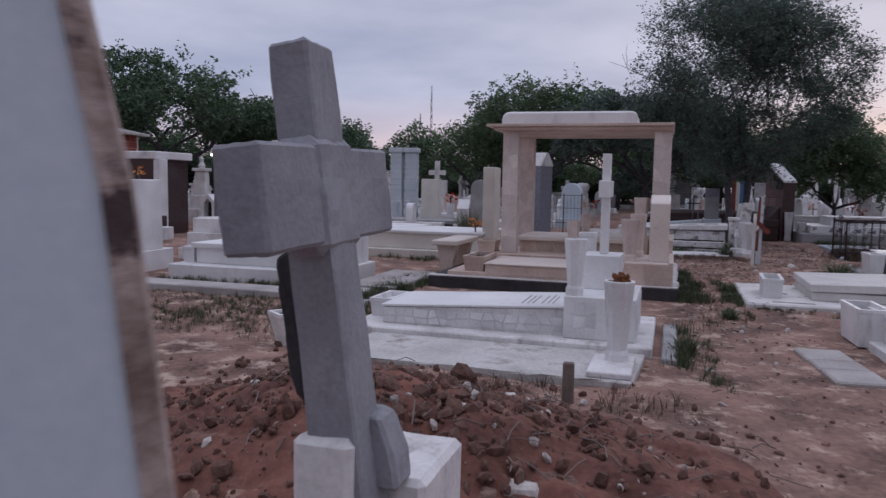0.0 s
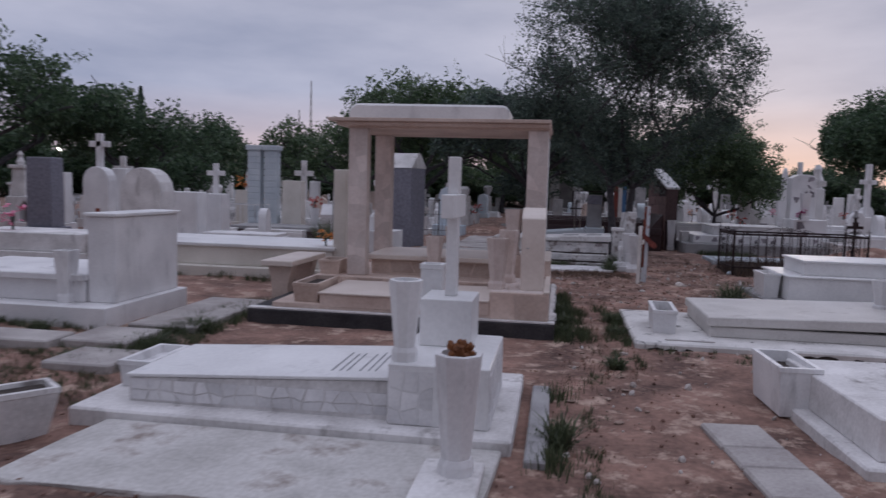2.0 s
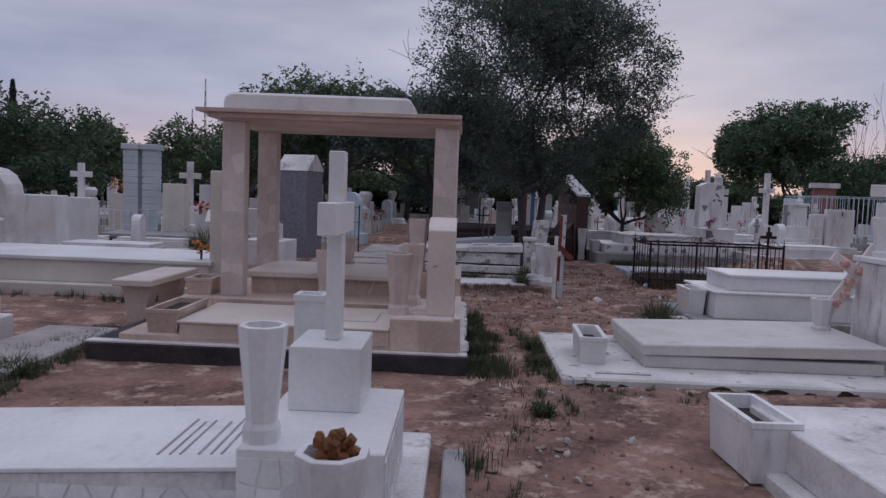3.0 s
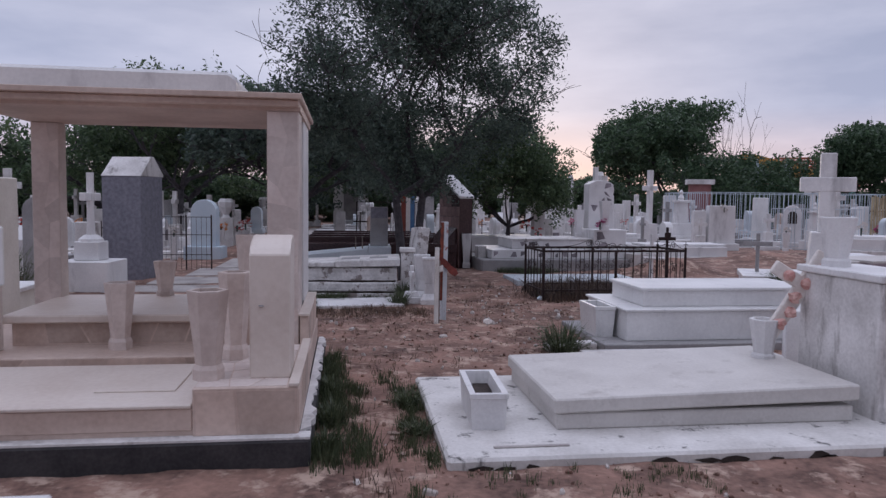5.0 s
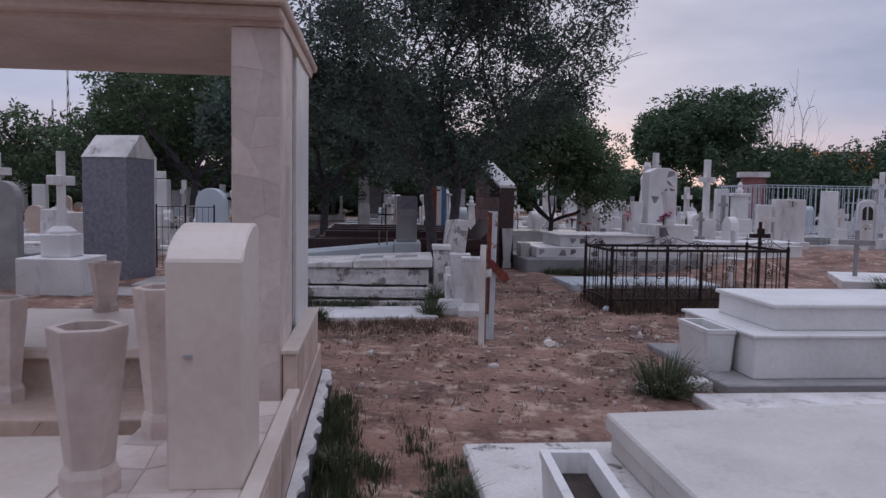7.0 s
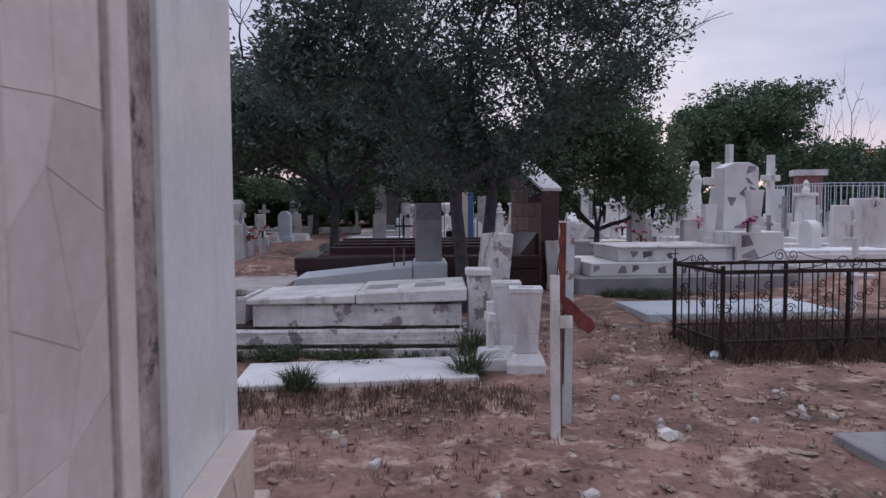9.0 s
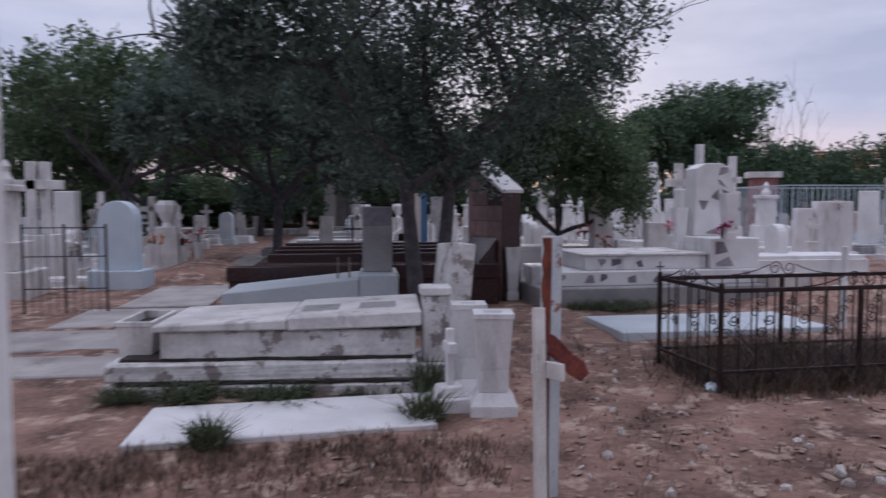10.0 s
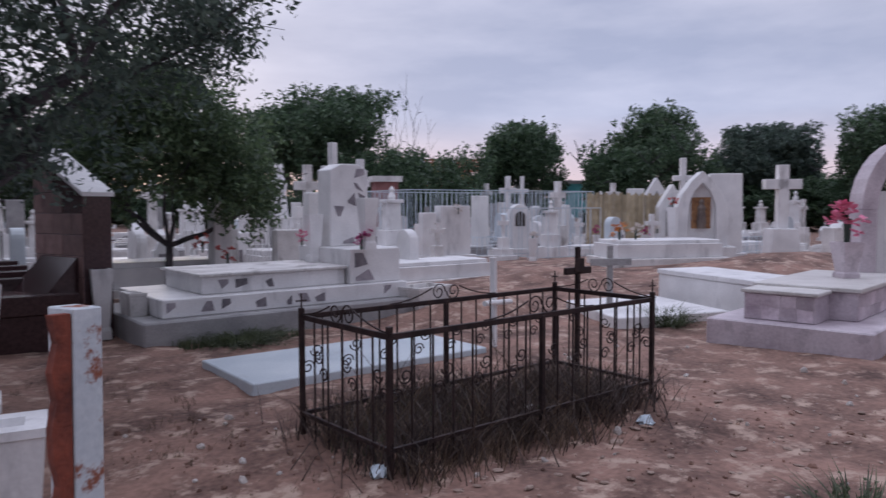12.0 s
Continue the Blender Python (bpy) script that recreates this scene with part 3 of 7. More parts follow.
for k, (a, b, w) in enumerate(((0.0, 0.55, 0.012), (0.06, 0.5, 0.010), (0.11, 0.52, 0.010), (0.20, 0.5, 0.012), (0.26, 0.55, 0.010), (0.31, 0.46, 0.010))):
    x0 = -0.62 + a
    bm = B()
    prism(bm, [(x0, 0.3225 + 0.0 + (x0 + 0.17) * 0.0529 + 0.0235), (x0 + w, 0.3225 + (x0 + w + 0.17) * 0.0529 + 0.0235), (x0 + w, 0.327 + (x0 + w + 0.17) * 0.0529 + 0.0235), (x0, 0.327 + (x0 + 0.17) * 0.0529 + 0.0235)], "y", 6.68, 6.68 + b)
    part("lettering", bm, BLACK, tA, "faded lettering line")
cxA = thing("stone_cross", "white marble latin cross on a square marble base", "cross", 0.12, 7.28, 0.455)
part("base", box(B(), -0.195, 0.185, -0.24, 0.24, 0, 0.345, 0.006), MARBLE, cxA)
part("upright", box(B(), -0.042, 0.042, -0.055, 0.055, 0.345, 1.375, 0.005), MARBLE, cxA)
part("crossarm", box(B(), -0.05, 0.05, -0.30, 0.30, 0.93, 1.10, 0.006), MARBLE, cxA)
flared_vase("marble_vase", "white marble octagonal flower vase on the tomb's head block", -0.085, 6.58, 0.455, 0.54, 0.115, MARBLE, 8, 0.39)
t = thing("marble_block", "slim white marble flower box behind the cross", "planter", -0.09, 7.67, 0.05)
part("trough", tray(B(), -0.085, 0.085, -0.085, 0.085, 0, 0.94, 0.02, 0.0, 0.05), MARBLE, t)
v = flared_vase("tall_vase", "tall white concrete octagonal vase with dead brown flowers", 0.385, 5.77, 0.015, 0.70, 0.135, WHITE, 8, 0.39)
rng = random.Random(5)
for _ in range(40):
    a, r = rng.uniform(0, 6.28), rng.uniform(0, 0.07)
    bm = B()
    bmesh.ops.create_icosphere(bm, subdivisions=1, radius=rng.uniform(0.020, 0.032), matrix=pose(r * math.cos(a), r * math.sin(a), 0.70 + rng.uniform(-0.03, 0.06) - r * 0.3, rng.uniform(0, 90), 0, 0))
    for q in bm.verts:
        q.co += Vector((noise.noise(q.co * 40), noise.noise(q.co * 40 + Vector((3, 0, 0))), noise.noise(q.co * 40 + Vector((0, 7, 0))))) * 0.012
    part("dead_flower", bm, DEAD_FLOWER, v, "shrivelled brown flower")
t = thing("corner_planter", "small white concrete trough at the foot of the tomb", "planter", -2.30, 6.85, 0.05)
part("trough", tray(B(), 0, 0.22, 0, 0.55, 0, 0.20, 0.03, 0.015, 0.06), WHITE, t)
t = thing("loose_planter", "white tapered concrete trough planter standing on bare earth", "planter", -2.62, 5.92, gz(-2.6, 5.9) - 0.02, 52)
part("trough", tray(B(), -0.25, 0.30, -0.07, 0.07, 0, 0.36, 0.03, 0.07, 0.06), WORN, t)
part("soil", box(B(), -0.285, 0.335, -0.105, 0.105, 0.29, 0.332), SOIL_AND_SHADE, t)
t = thing("kerb_strip", "narrow grey concrete strip lying in the earth beside the plinth", "kerb", 0.74, 6.9, 0)
part("strip", box(B(), 0, 0.14, -0.75, 0.95, -0.25, 0.0, 0.012), CEMENT, t)

# ---- grey cross, near stele and dug earth at the start ----
def hewn(bm, amount=0.006, cuts=6, seed=0.0):
    """Cuts a block finely and roughens it, as hand-worked cement is."""
    bmesh.ops.subdivide_edges(bm, edges=[e for e in bm.edges if e.calc_length() > 0.05], cuts=cuts, use_grid_fill=True)
    bm.normal_update()
    for q in bm.verts:
        q.co += q.normal * amount * (noise.noise(q.co * 9 + Vector((seed, 0, 0))) + 0.7 * noise.noise(q.co * 31))
    return bm


gc = thing("grey_cross", "rough grey cement cross with chipped edges on a stepped base", "cross", -0.10, 1.49, 0)
upright = B()
prism(upright, [(-0.078, 0.45), (0.090, 0.45), (0.064, 1.35), (0.060, 1.89), (-0.060, 1.89), (-0.063, 1.35)], "y", -0.088, 0.088, 0.01)
lean = part("upright", hewn(upright, 0.006, 5), GREYX, gc)
arm = part("crossarm", hewn(box(B(), -0.064, 0.066, -0.40, 0.40, 1.33, 1.60, 0.010), 0.005, 5, 3.0), GREYX, gc)
collar = part("collar", hewn(box(B(), -0.072, 0.076, -0.13, 0.13, 1.30, 1.63, 0.03), 0.008, 5, 5.0), GREYX, gc, "rough mortar joint")
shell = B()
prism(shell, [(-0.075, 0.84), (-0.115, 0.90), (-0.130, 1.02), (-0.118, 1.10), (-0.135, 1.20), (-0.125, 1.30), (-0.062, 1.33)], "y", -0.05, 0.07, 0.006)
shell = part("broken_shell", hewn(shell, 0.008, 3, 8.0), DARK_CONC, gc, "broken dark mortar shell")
for o in (lean, arm, collar, shell):
    o.matrix_basis = pose(0.07, 0, 0, 1, -6.5, 0)
part("pedestal", hewn(box(B(), -0.125, 0.06, -0.13, 0.09, -0.3, 0.78, 0.02), 0.008, 4, 1.0), WORN, gc, "whitewashed pedestal")
foot = B()
prism(foot, [(-0.05, 0.60), (0.15, 0.60), (0.135, 0.70), (0.09, 0.82), (-0.03, 0.82)], "y", 0.0, 0.13, 0.012)
part("mortar_foot", hewn(foot, 0.008, 3, 2.0), GREYX, gc, "smeared cement foot")
part("base", hewn(box(B(), -0.12, 0.20, 0.093, 0.52, -0.3, 0.60, 0.02), 0.006, 4, 4.0), WORN, gc, "whitewashed base block")
ns = thing("near_stele", "tall pale blue painted stele with a flaking brown edge", "headstone", 0.245, 0.22, gz(0, 0.2), 36)
bm = B()
prism(bm, [(-0.75, -0.2), (0.15, -0.2), (-0.03, 1.55), (-0.11, 1.95), (-0.36, 2.1), (-0.62, 1.95)], "y", 0, 0.04, 0.006)
part("stone", bm, PALE_BLUE, ns)
bm = B()
prism(bm, [(0.137, -0.2), (0.163, -0.2), (0.10, 0.45), (0.042, 1.0), (-0.016, 1.55), (-0.097, 1.96), (-0.122, 1.95), (-0.046, 1.55), (0.008, 1.02), (0.074, 0.5)], "y", -0.006, 0.046, 0.004)
part("edge", bm, BROWN_EDGE, ns, "flaking brown edge")
post = thing("wooden_stub", "short dark weathered wooden stub in the earth", "post", 0.12, 4.72, gz(0.12, 4.72))
part("stub", box(B(), -0.045, 0.045, -0.03, 0.03, -0.2, 0.30, 0.008, 0.006), GREY_WOOD, post)
# a single lump put in for a rubble of dark stones
st = thing("dry_stump", "earth-coloured lump in place of dark stone rubble on the dug mound", "stump", -0.62, 4.62, gz(-0.62, 4.62) - 0.02)
bm = B()
bmesh.ops.create_icosphere(bm, subdivisions=3, radius=0.10, matrix=pose(0, 0, 0.08) @ Matrix.Diagonal((1, 0.9, 1.3, 1)))
for q in bm.verts:
    q.co += q.co.normalized() * (0.09 * noise.noise(q.co * 7) + 0.05 * noise.noise(q.co * 19))
part("wood", bm, CLOD, st)


def simple_tomb(name, label, x, y, L, W, plinth, base, lid, material, rz=0, z=0.0, group="", lid_in=0.08, category="tomb"):
    """Long axis along x, foot at x, near side at y; plinth, base, lid: heights of the three tiers."""
    t = thing(name, label, category, x, y, z, rz, group)
    part("plinth", box(B(), -0.12, L + 0.1, -0.12, W + 0.12, -0.35, plinth, 0.015), WORN if material is not MARBLE else WHITE, t)
    part("base", box(B(), 0, L, 0, W, plinth, plinth + base, 0.01), material, t)
    if lid:
        part("lid", box(B(), lid_in, L - 0.02, lid_in, W - lid_in, plinth + base, plinth + base + lid, 0.012), material, t)
    return t


# ---- flat white tomb on a wide plinth, beside the walk ----
tD = thing("wide_plinth_tomb", "low white tomb on a wide stained whitewashed plinth", "tomb", 0, 0, 0)
part("plinth", box(B(), 1.765, 5.6, 9.84, 12.03, -0.4, 0.005, 0.02), MOULD, tD, "wide stained plinth")
part("base", box(B(), 2.63, 4.95, 10.37, 11.83, 0.005, 0.125, 0.01), IVORY, tD)
bm = B()
prism(bm, [(2.60, 0.13), (4.98, 0.17), (4.98, 0.29), (2.60, 0.235)], "y", 10.34, 11.86, 0.012)
part("lid", bm, IVORY, tD)
part("shard", box(B(), 2.10, 2.62, 10.02, 10.05, 0.005, 0.016, 0.004), PAVE, tD, "loose mortar strip")
t = thing("white_planter", "white concrete trough planter with a dark slot of soil", "planter", 2.02, 10.42, 0.005, -3)
part("trough", tray(B(), 0, 0.24, 0, 0.72, 0, 0.265, 0.036, 0.012, 0.13), WHITE, t)
part("soil", box(B(), 0.034, 0.206, 0.034, 0.686, 0.12, 0.165), SOIL_AND_SHADE, t)
spot = random.Random(17)
for k in range(9):
    cx, w, h = spot.uniform(1.95, 5.3), spot.uniform(0.03, 0.13), spot.uniform(0.015, 0.035)
    cz = -0.045 - spot.uniform(0, 0.04)
    part("mould_patch", prism(B(), [(cx + w * math.cos(a) * spot.uniform(0.6, 1.1), cz + h * math.sin(a) * spot.uniform(0.6, 1.1)) for a in [i * 0.698 for i in range(9)]], "y", 9.835, 9.846), SOIL_AND_SHADE, tD, "black mould patch")
tH = thing("head_wall", "tall white head block with peeling patches beside the tomb", "headstone", 5.12, 10.34, 0)
part("block", box(B(), 0, 0.55, 0, 1.0, -0.3, 1.06, 0.015), WORN, tH)
part("cap", box(B(), -0.03, 0.58, -0.03, 1.03, 1.06, 1.12, 0.01), WHITE, tH)
cxH = thing("pedestal_cross", "white stone cross on a tall tapered pedestal", "cross", 6.1, 12.42, 0, -30)
part("foot", box(B(), -0.35, 0.35, -0.3, 0.3, -0.2, 0.55, 0.012), WHITE, cxH)
part("pedestal", box(B(), -0.19, 0.19, -0.19, 0.19, 0.55, 1.36, 0.01, 0.05), WHITE, cxH)
part("upright", box(B(), -0.075, 0.075, -0.06, 0.06, 1.36, 2.18, 0.008), WHITE, cxH)
part("crossarm", box(B(), -0.26, 0.26, -0.065, 0.065, 1.78, 1.93, 0.008), WHITE, cxH)
fx = thing("flower_cross", "leaning white styrofoam cross with faded pink roses in a vase", "cross", 4.86, 11.4, 0.29, 0)
fx.matrix_basis = pose(4.70, 11.35, 0.27, 0, 32, -8) @ Matrix.Diagonal((1.3, 1.3, 1.3, 1))
part("upright", box(B(), -0.05, 0.05, -0.02, 0.02, 0.18, 0.86, 0.006), FLOWER_WHITE, fx)
part("crossarm", box(B(), -0.24, 0.24, -0.022, 0.022, 0.56, 0.65, 0.006), FLOWER_WHITE, fx)
for rx, rz_ in ((0, 0.3), (0.02, 0.40), (-0.02, 0.5), (0, 0.62), (0.14, 0.6), (-0.13, 0.6), (0.01, 0.74)):
    bm = B()
    bmesh.ops.create_icosphere(bm, subdivisions=2, radius=0.04, matrix=pose(rx, -0.035, rz_))
    for q in bm.verts:
        q.co += q.normal * 0.012 * math.sin(q.co.x * 150) * math.cos(q.co.z * 170)
    part("rose", bm, mat("faded_rose", (0.5, 0.22, 0.2), (0.72, 0.5, 0.44), 20, 0.8, 0, 50) if "faded_rose" not in bpy.data.materials else bpy.data.materials["faded_rose"], fx)
flared_vase("plaster_vase", "white plaster vase that holds the leaning flower cross", 4.80, 11.35, 0.27, 0.36, 0.13, WHITE, 8)

flared_vase("white_vase", "white plaster flower vase on the tall head block", 5.28, 11.10, 1.12, 0.42, 0.15, WHITE, 8)

# ---- stepped white tomb ----
tE = thing("stepped_tomb", "stepped white marble tomb with two tiers on a thin plinth", "tomb", 0, 0, 0)
part("plinth", box(B(), 3.98, 7.0, 13.1, 14.75, -0.3, 0.06, 0.01), CEMENT, tE)
part("lower_tier", box(B(), 4.30, 6.75, 13.28, 14.62, 0.06, 0.40, 0.008), MARBLE, tE)
part("lower_lid", box(B(), 4.27, 6.78, 13.25, 14.65, 0.40, 0.43, 0.008), MARBLE, tE)
part("upper_tier", box(B(), 4.56, 6.7, 13.45, 14.45, 0.43, 0.62, 0.008), MARBLE, tE)
part("upper_lid", box(B(), 4.53, 6.73, 13.42, 14.48, 0.62, 0.655, 0.008), MARBLE, tE)
t = thing("white_planter", "white marble trough planter at the foot of the stepped tomb", "planter", 4.02, 13.55, 0.06)
part("trough", tray(B(), 0.02, 0.22, 0, 0.55, 0, 0.36, 0.03, 0.02, 0.10), MARBLE, t)
part("soil", box(B(), 0.02, 0.22, 0.0, 0.55, 0.22, 0.27), SOIL_AND_SHADE, t)
t = thing("flat_slab", "flat pale concrete grave slab set in the earth", "slab", 3.65, 12.38, 0)
part("slab", box(B(), 0, 2.1, 0, 0.6, -0.2, 0.035, 0.01), WORN, t)
t = thing("broken_slab", "broken pale slab fragments lying in the dirt", "slab", 3.35, 13.15, 0)
for a, b, c, d in ((0, 0.3, 0, 0.22), (0.34, 0.6, 0.1, 0.3)):
    part("fragment", box(B(), a, b, c, d, -0.05, 0.05, 0.012), WORN, t)

# ---- tomb at the right of the start ----
tI = simple_tomb("low_white_tomb", "low whitewashed tomb with a trough at its foot", 2.86, 6.55, 2.3, 1.6, 0.02, 0.27, 0.0, WORN, 3)
t = thing("white_planter", "white concrete trough planter at the corner of a low tomb", "planter", 2.60, 7.62, -0.05, 3)
part("trough", tray(B(), 0, 0.26, 0, 0.62, 0, 0.38, 0.03, 0.02, 0.10), WHITE, t)
part("soil", box(B(), 0.02, 0.24, 0.02, 0.60, 0.24, 0.29), SOIL_AND_SHADE, t)
t = thing("broken_paving", "broken pale concrete paving beside the low tomb", "slab", 2.1, 6.0, -0.06, 6)
for a, b in ((0, 0.44), (0.455, 0.80), (0.82, 1.3)):
    part("slab", box(B(), 0, 0.42, a, b, -0.1, 0.03 - 0.01 * a, 0.015), PAVE, t)
t = thing("near_planter", "large white concrete trough with a wide rim standing on earth", "planter", 2.42, 3.42, gz(2.4, 3.4), 8)
part("trough", tray(B(), 0, 0.42, 0, 0.9, -0.05, 0.40, 0.05, 0.07, 0.12), WHITE, t)
part("soil", box(B(), 0.0, 0.42, 0.0, 0.9, 0.24, 0.29), SOIL_AND_SHADE, t)
simple_tomb("whitewashed_tomb", "whitewashed low tomb with worn edges", 2.9, 3.6, 2.2, 1.1, 0.05, 0.25, 0.08, WORN, 2)

# ---- tomb with the tall plain head block, on the left ----
tB = thing("plain_white_tomb", "white painted tomb with a tall plain head block and a vase", "tomb", 0, 0, 0, 0)
part("plinth", box(B(), -6.75, -3.98, 9.15, 10.95, -0.3, 0.17, 0.012), WHITE, tB)
part("base", box(B(), -6.42, -4.42, 9.42, 10.72, 0.17, 0.42, 0.01), WHITE, tB)
part("lid", box(B(), -6.48, -4.40, 9.36, 10.78, 0.42, 0.50, 0.012), WHITE, tB)
part("head_block", box(B(), -4.40, -4.06, 9.46, 10.85, 0.17, 1.16, 0.012), WHITE, tB)
part("head_cap", box(B(), -4.43, -4.03, 9.43, 10.88, 1.16, 1.20, 0.008), MARBLE, tB)
flared_vase("white_vase", "white square flower vase beside the head block", -4.62, 9.40, 0.17, 0.60, 0.14, WHITE, 4, 0.785)
t = thing("white_planter", "small white trough at the foot of the plain tomb", "planter", -6.72, 9.5, 0.17)
part("trough", tray(B(), 0, 0.2, 0, 0.5, 0, 0.25, 0.03, 0.015, 0.06), WHITE, t)
for i, (a, b, c, d) in enumerate(((-7.2, -3.95, 8.15, 8.62), (-3.9, -3.2, 8.3, 9.0), (-3.75, -2.95, 9.2, 11.2), (-3.5, -2.85, 7.5, 8.1))):
    t = thing("paving_slab", "worn concrete paving slab flush with the earth", "paving", 0, 0, 0, group="paving by the plain tomb")
    part("slab", box(B(), a, b, c, d, -0.15, 0.02 - 0.004 * i, 0.015), PAVE, t)

# ---- long cream kerb tomb behind ----
tC = thing("kerb_tomb", "long cream kerbed tomb with a pale marble top", "tomb", 0, 0, 0)
part("plinth", box(B(), -7.2, -2.75, 13.55, 15.7, -0.3, 0.14, 0.012), CURBW, tC)
part("base", box(B(), -7.0, -2.85, 13.75, 15.5, 0.14, 0.46, 0.01), CURBW, tC)
part("top", box(B(), -7.05, -2.8, 13.7, 15.55, 0.46, 0.52, 0.01), MARBLE, tC)
pl3 = thing("plain_pillar", "tall plain grey-beige pillar stone", "headstone", -2.75, 14.1, 0)
part("shaft", box(B(), -0.11, 0.11, -0.3, 0.3, -0.2, 1.84, 0.012), CURBW, pl3)

# ---- old peeling tomb ahead ----
tF = thing("peeling_tomb", "old whitewashed tomb with peeling plaster and two faded plaques", "tomb", 0.92, 17.62, 0, -3.5)
part("plinth", hewn(box(B(), -1.42, 1.10, -0.10, 1.15, -0.3, 0.09, 0.02), 0.012, 5, 1.0), PEEL, tF)
part("ledge", hewn(box(B(), -1.40, 1.06, -0.07, 1.10, 0.105, 0.262, 0.02), 0.010, 5, 2.0), PEEL, tF)
part("body", hewn(box(B(), -0.98, 1.05, 0.0, 1.0, 0.28, 0.50, 0.012), 0.004, 5, 3.0), PEEL, tF)
# a near-black block fills the joints; their inner shade is its colour
part("dark_gap", box(B(), -1.30, 1.03, 0.0, 1.05, 0.06, 0.285), SOIL_AND_SHADE, tF, "near-black filler that paints the shade of an open joint")
# ragged cracks as black strips, the shade inside them painted on
for y0, y1, z0, lo_, hi_ in ((-0.010, 0.0, 0.272, -0.96, 1.03), (-0.084, -0.06, 0.093, -1.3, 1.0)):
    crack = random.Random(int(z0 * 1000))
    n = 22
    up_ = [(lo_ + (hi_ - lo_) * k / n, z0 + crack.uniform(0.004, 0.024)) for k in range(n + 1)]
    dn_ = [(lo_ + (hi_ - lo_) * k / n, z0 - crack.uniform(0.0, 0.010)) for k in range(n, -1, -1)]
    part("crack", prism(B(), up_ + dn_, "y", y0 - 0.004, y1), SOIL_AND_SHADE, tF, "ragged crack with its inner shade painted black")
bm = B()
prism(bm, [(-1.03, 0.505), (0.02, 0.515), (0.02, 0.60), (-1.03, 0.56)], "y", -0.05, 1.06, 0.012)
part("lid", bm, WORN, tF)
bm = B()
prism(bm, [(0.03, 0.51), (1.10, 0.535), (1.10, 0.66), (0.03, 0.615)], "y", -0.06, 1.07, 0.012)
part("lid", bm, WORN, tF)
for a in (0.08, 0.56):
    z_ = 0.613 + a * 0.042
    for m0, m1, q, mt in ((0, 0.36, 0.004, WORN), (0.025, 0.335, 0.008, CEMENT)):
        bm = B()
        prism(bm, [(a + m0, z_ + m0 * 0.042), (a + m1, z_ + m1 * 0.042), (a + m1, z_ + m1 * 0.042 + q), (a + m0, z_ + m0 * 0.042 + q)], "y", 0.22 + m0, 0.60 - m0)
        part("plaque" if mt is CEMENT else "plaque_frame", bm, mt, tF, "grey faded plaque" if mt is CEMENT else "")
t = thing("old_planter", "whitewashed trough planter with dead stems at the tomb's foot", "planter", -0.42, 17.9, 0.24, -3.5)
part("trough", tray(B(), 0, 0.24, 0, 0.62, 0, 0.32, 0.03, 0.03, 0.08), WORN, t)
part("soil", box(B(), 0.0, 0.24, 0.0, 0.62, 0.22, 0.26), SOIL_AND_SHADE, t)
t = thing("grave_slab", "flat white grave slab set in the earth before the old tomb", "slab", 0.02, 16.3, 0, 4)
bm = B()
prism(bm, [(0, 0), (2.0, 0.03), (2.05, 0.86), (0.05, 0.84)], "z", -0.2, 0.045, 0.01)
part("slab", bm, WHITE, t)
pd = thing("flower_pedestal", "old square pedestal with a hollow top beside the tomb", "pedestal", 2.16, 17.78, 0.0, -3)
part("base", box(B(), -0.16, 0.30, -0.16, 0.5, -0.2, 0.20, 0.015), PEEL, pd)
part("shaft", box(B(), -0.11, 0.11, -0.13, 0.13, 0.20, 0.76, 0.012), PEEL, pd)
part("cap", box(B(), -0.13, 0.13, -0.15, 0.15, 0.76, 0.83, 0.01), WORN, pd)
ls = thing("leaning_headstone", "thick whitewashed headstone that leans, with a cracked face", "headstone", 2.40, 18.72, 0)
ls.matrix_basis = pose(2.34, 18.5, 0, -4, 7, 9)
part("stone", box(B(), -0.10, 0.10, -0.30, 0.30, -0.2, 1.15, 0.015), PEEL, ls)


def concrete_marker(x, y, h, w, rz):
    t = thing("flower_block", "white concrete flower block with a flared foot and hollow top", "planter", x, y, 0, rz, "white flower blocks by the path")
    part("foot", box(B(), -w * 0.72, w * 0.72, -w * 0.72, w * 0.72, -0.05, h * 0.10, 0.008), WHITE, t)
    part("moulding", box(B(), -w * 0.72, w * 0.72, -w * 0.72, w * 0.72, h * 0.10, h * 0.22, 0, w * 0.22), WHITE, t)
    part("shaft", box(B(), -w * 0.46, w * 0.46, -w * 0.46, w * 0.46, h * 0.22, h * 0.45, 0.006), WHITE, t)
    part("body", tray(B(), -w * 0.46, w * 0.46, -w * 0.46, w * 0.46, h * 0.45, h, 0.07, w * 0.12, 0.05), WHITE, t)
    return t


concrete_marker(2.47, 16.86, 0.735, 0.235, -8)
concrete_marker(2.36, 17.28, 0.745, 0.22, -5)
t = thing("small_cross", "small white concrete cross on a stepped foot", "cross", 2.17, 16.98, 0, 10)
part("foot", box(B(), -0.16, 0.16, -0.14, 0.14, -0.05, 0.10, 0.01), WHITE, t)
part("step", box(B(), -0.11, 0.11, -0.10, 0.10, 0.10, 0.18, 0.01, 0.02), WHITE, t)
part("upright", box(B(), -0.028, 0.028, -0.028, 0.028, 0.18, 0.60, 0.006), WHITE, t)
part("crossarm", box(B(), -0.03, 0.03, -0.09, 0.09, 0.42, 0.50, 0.006), WHITE, t)

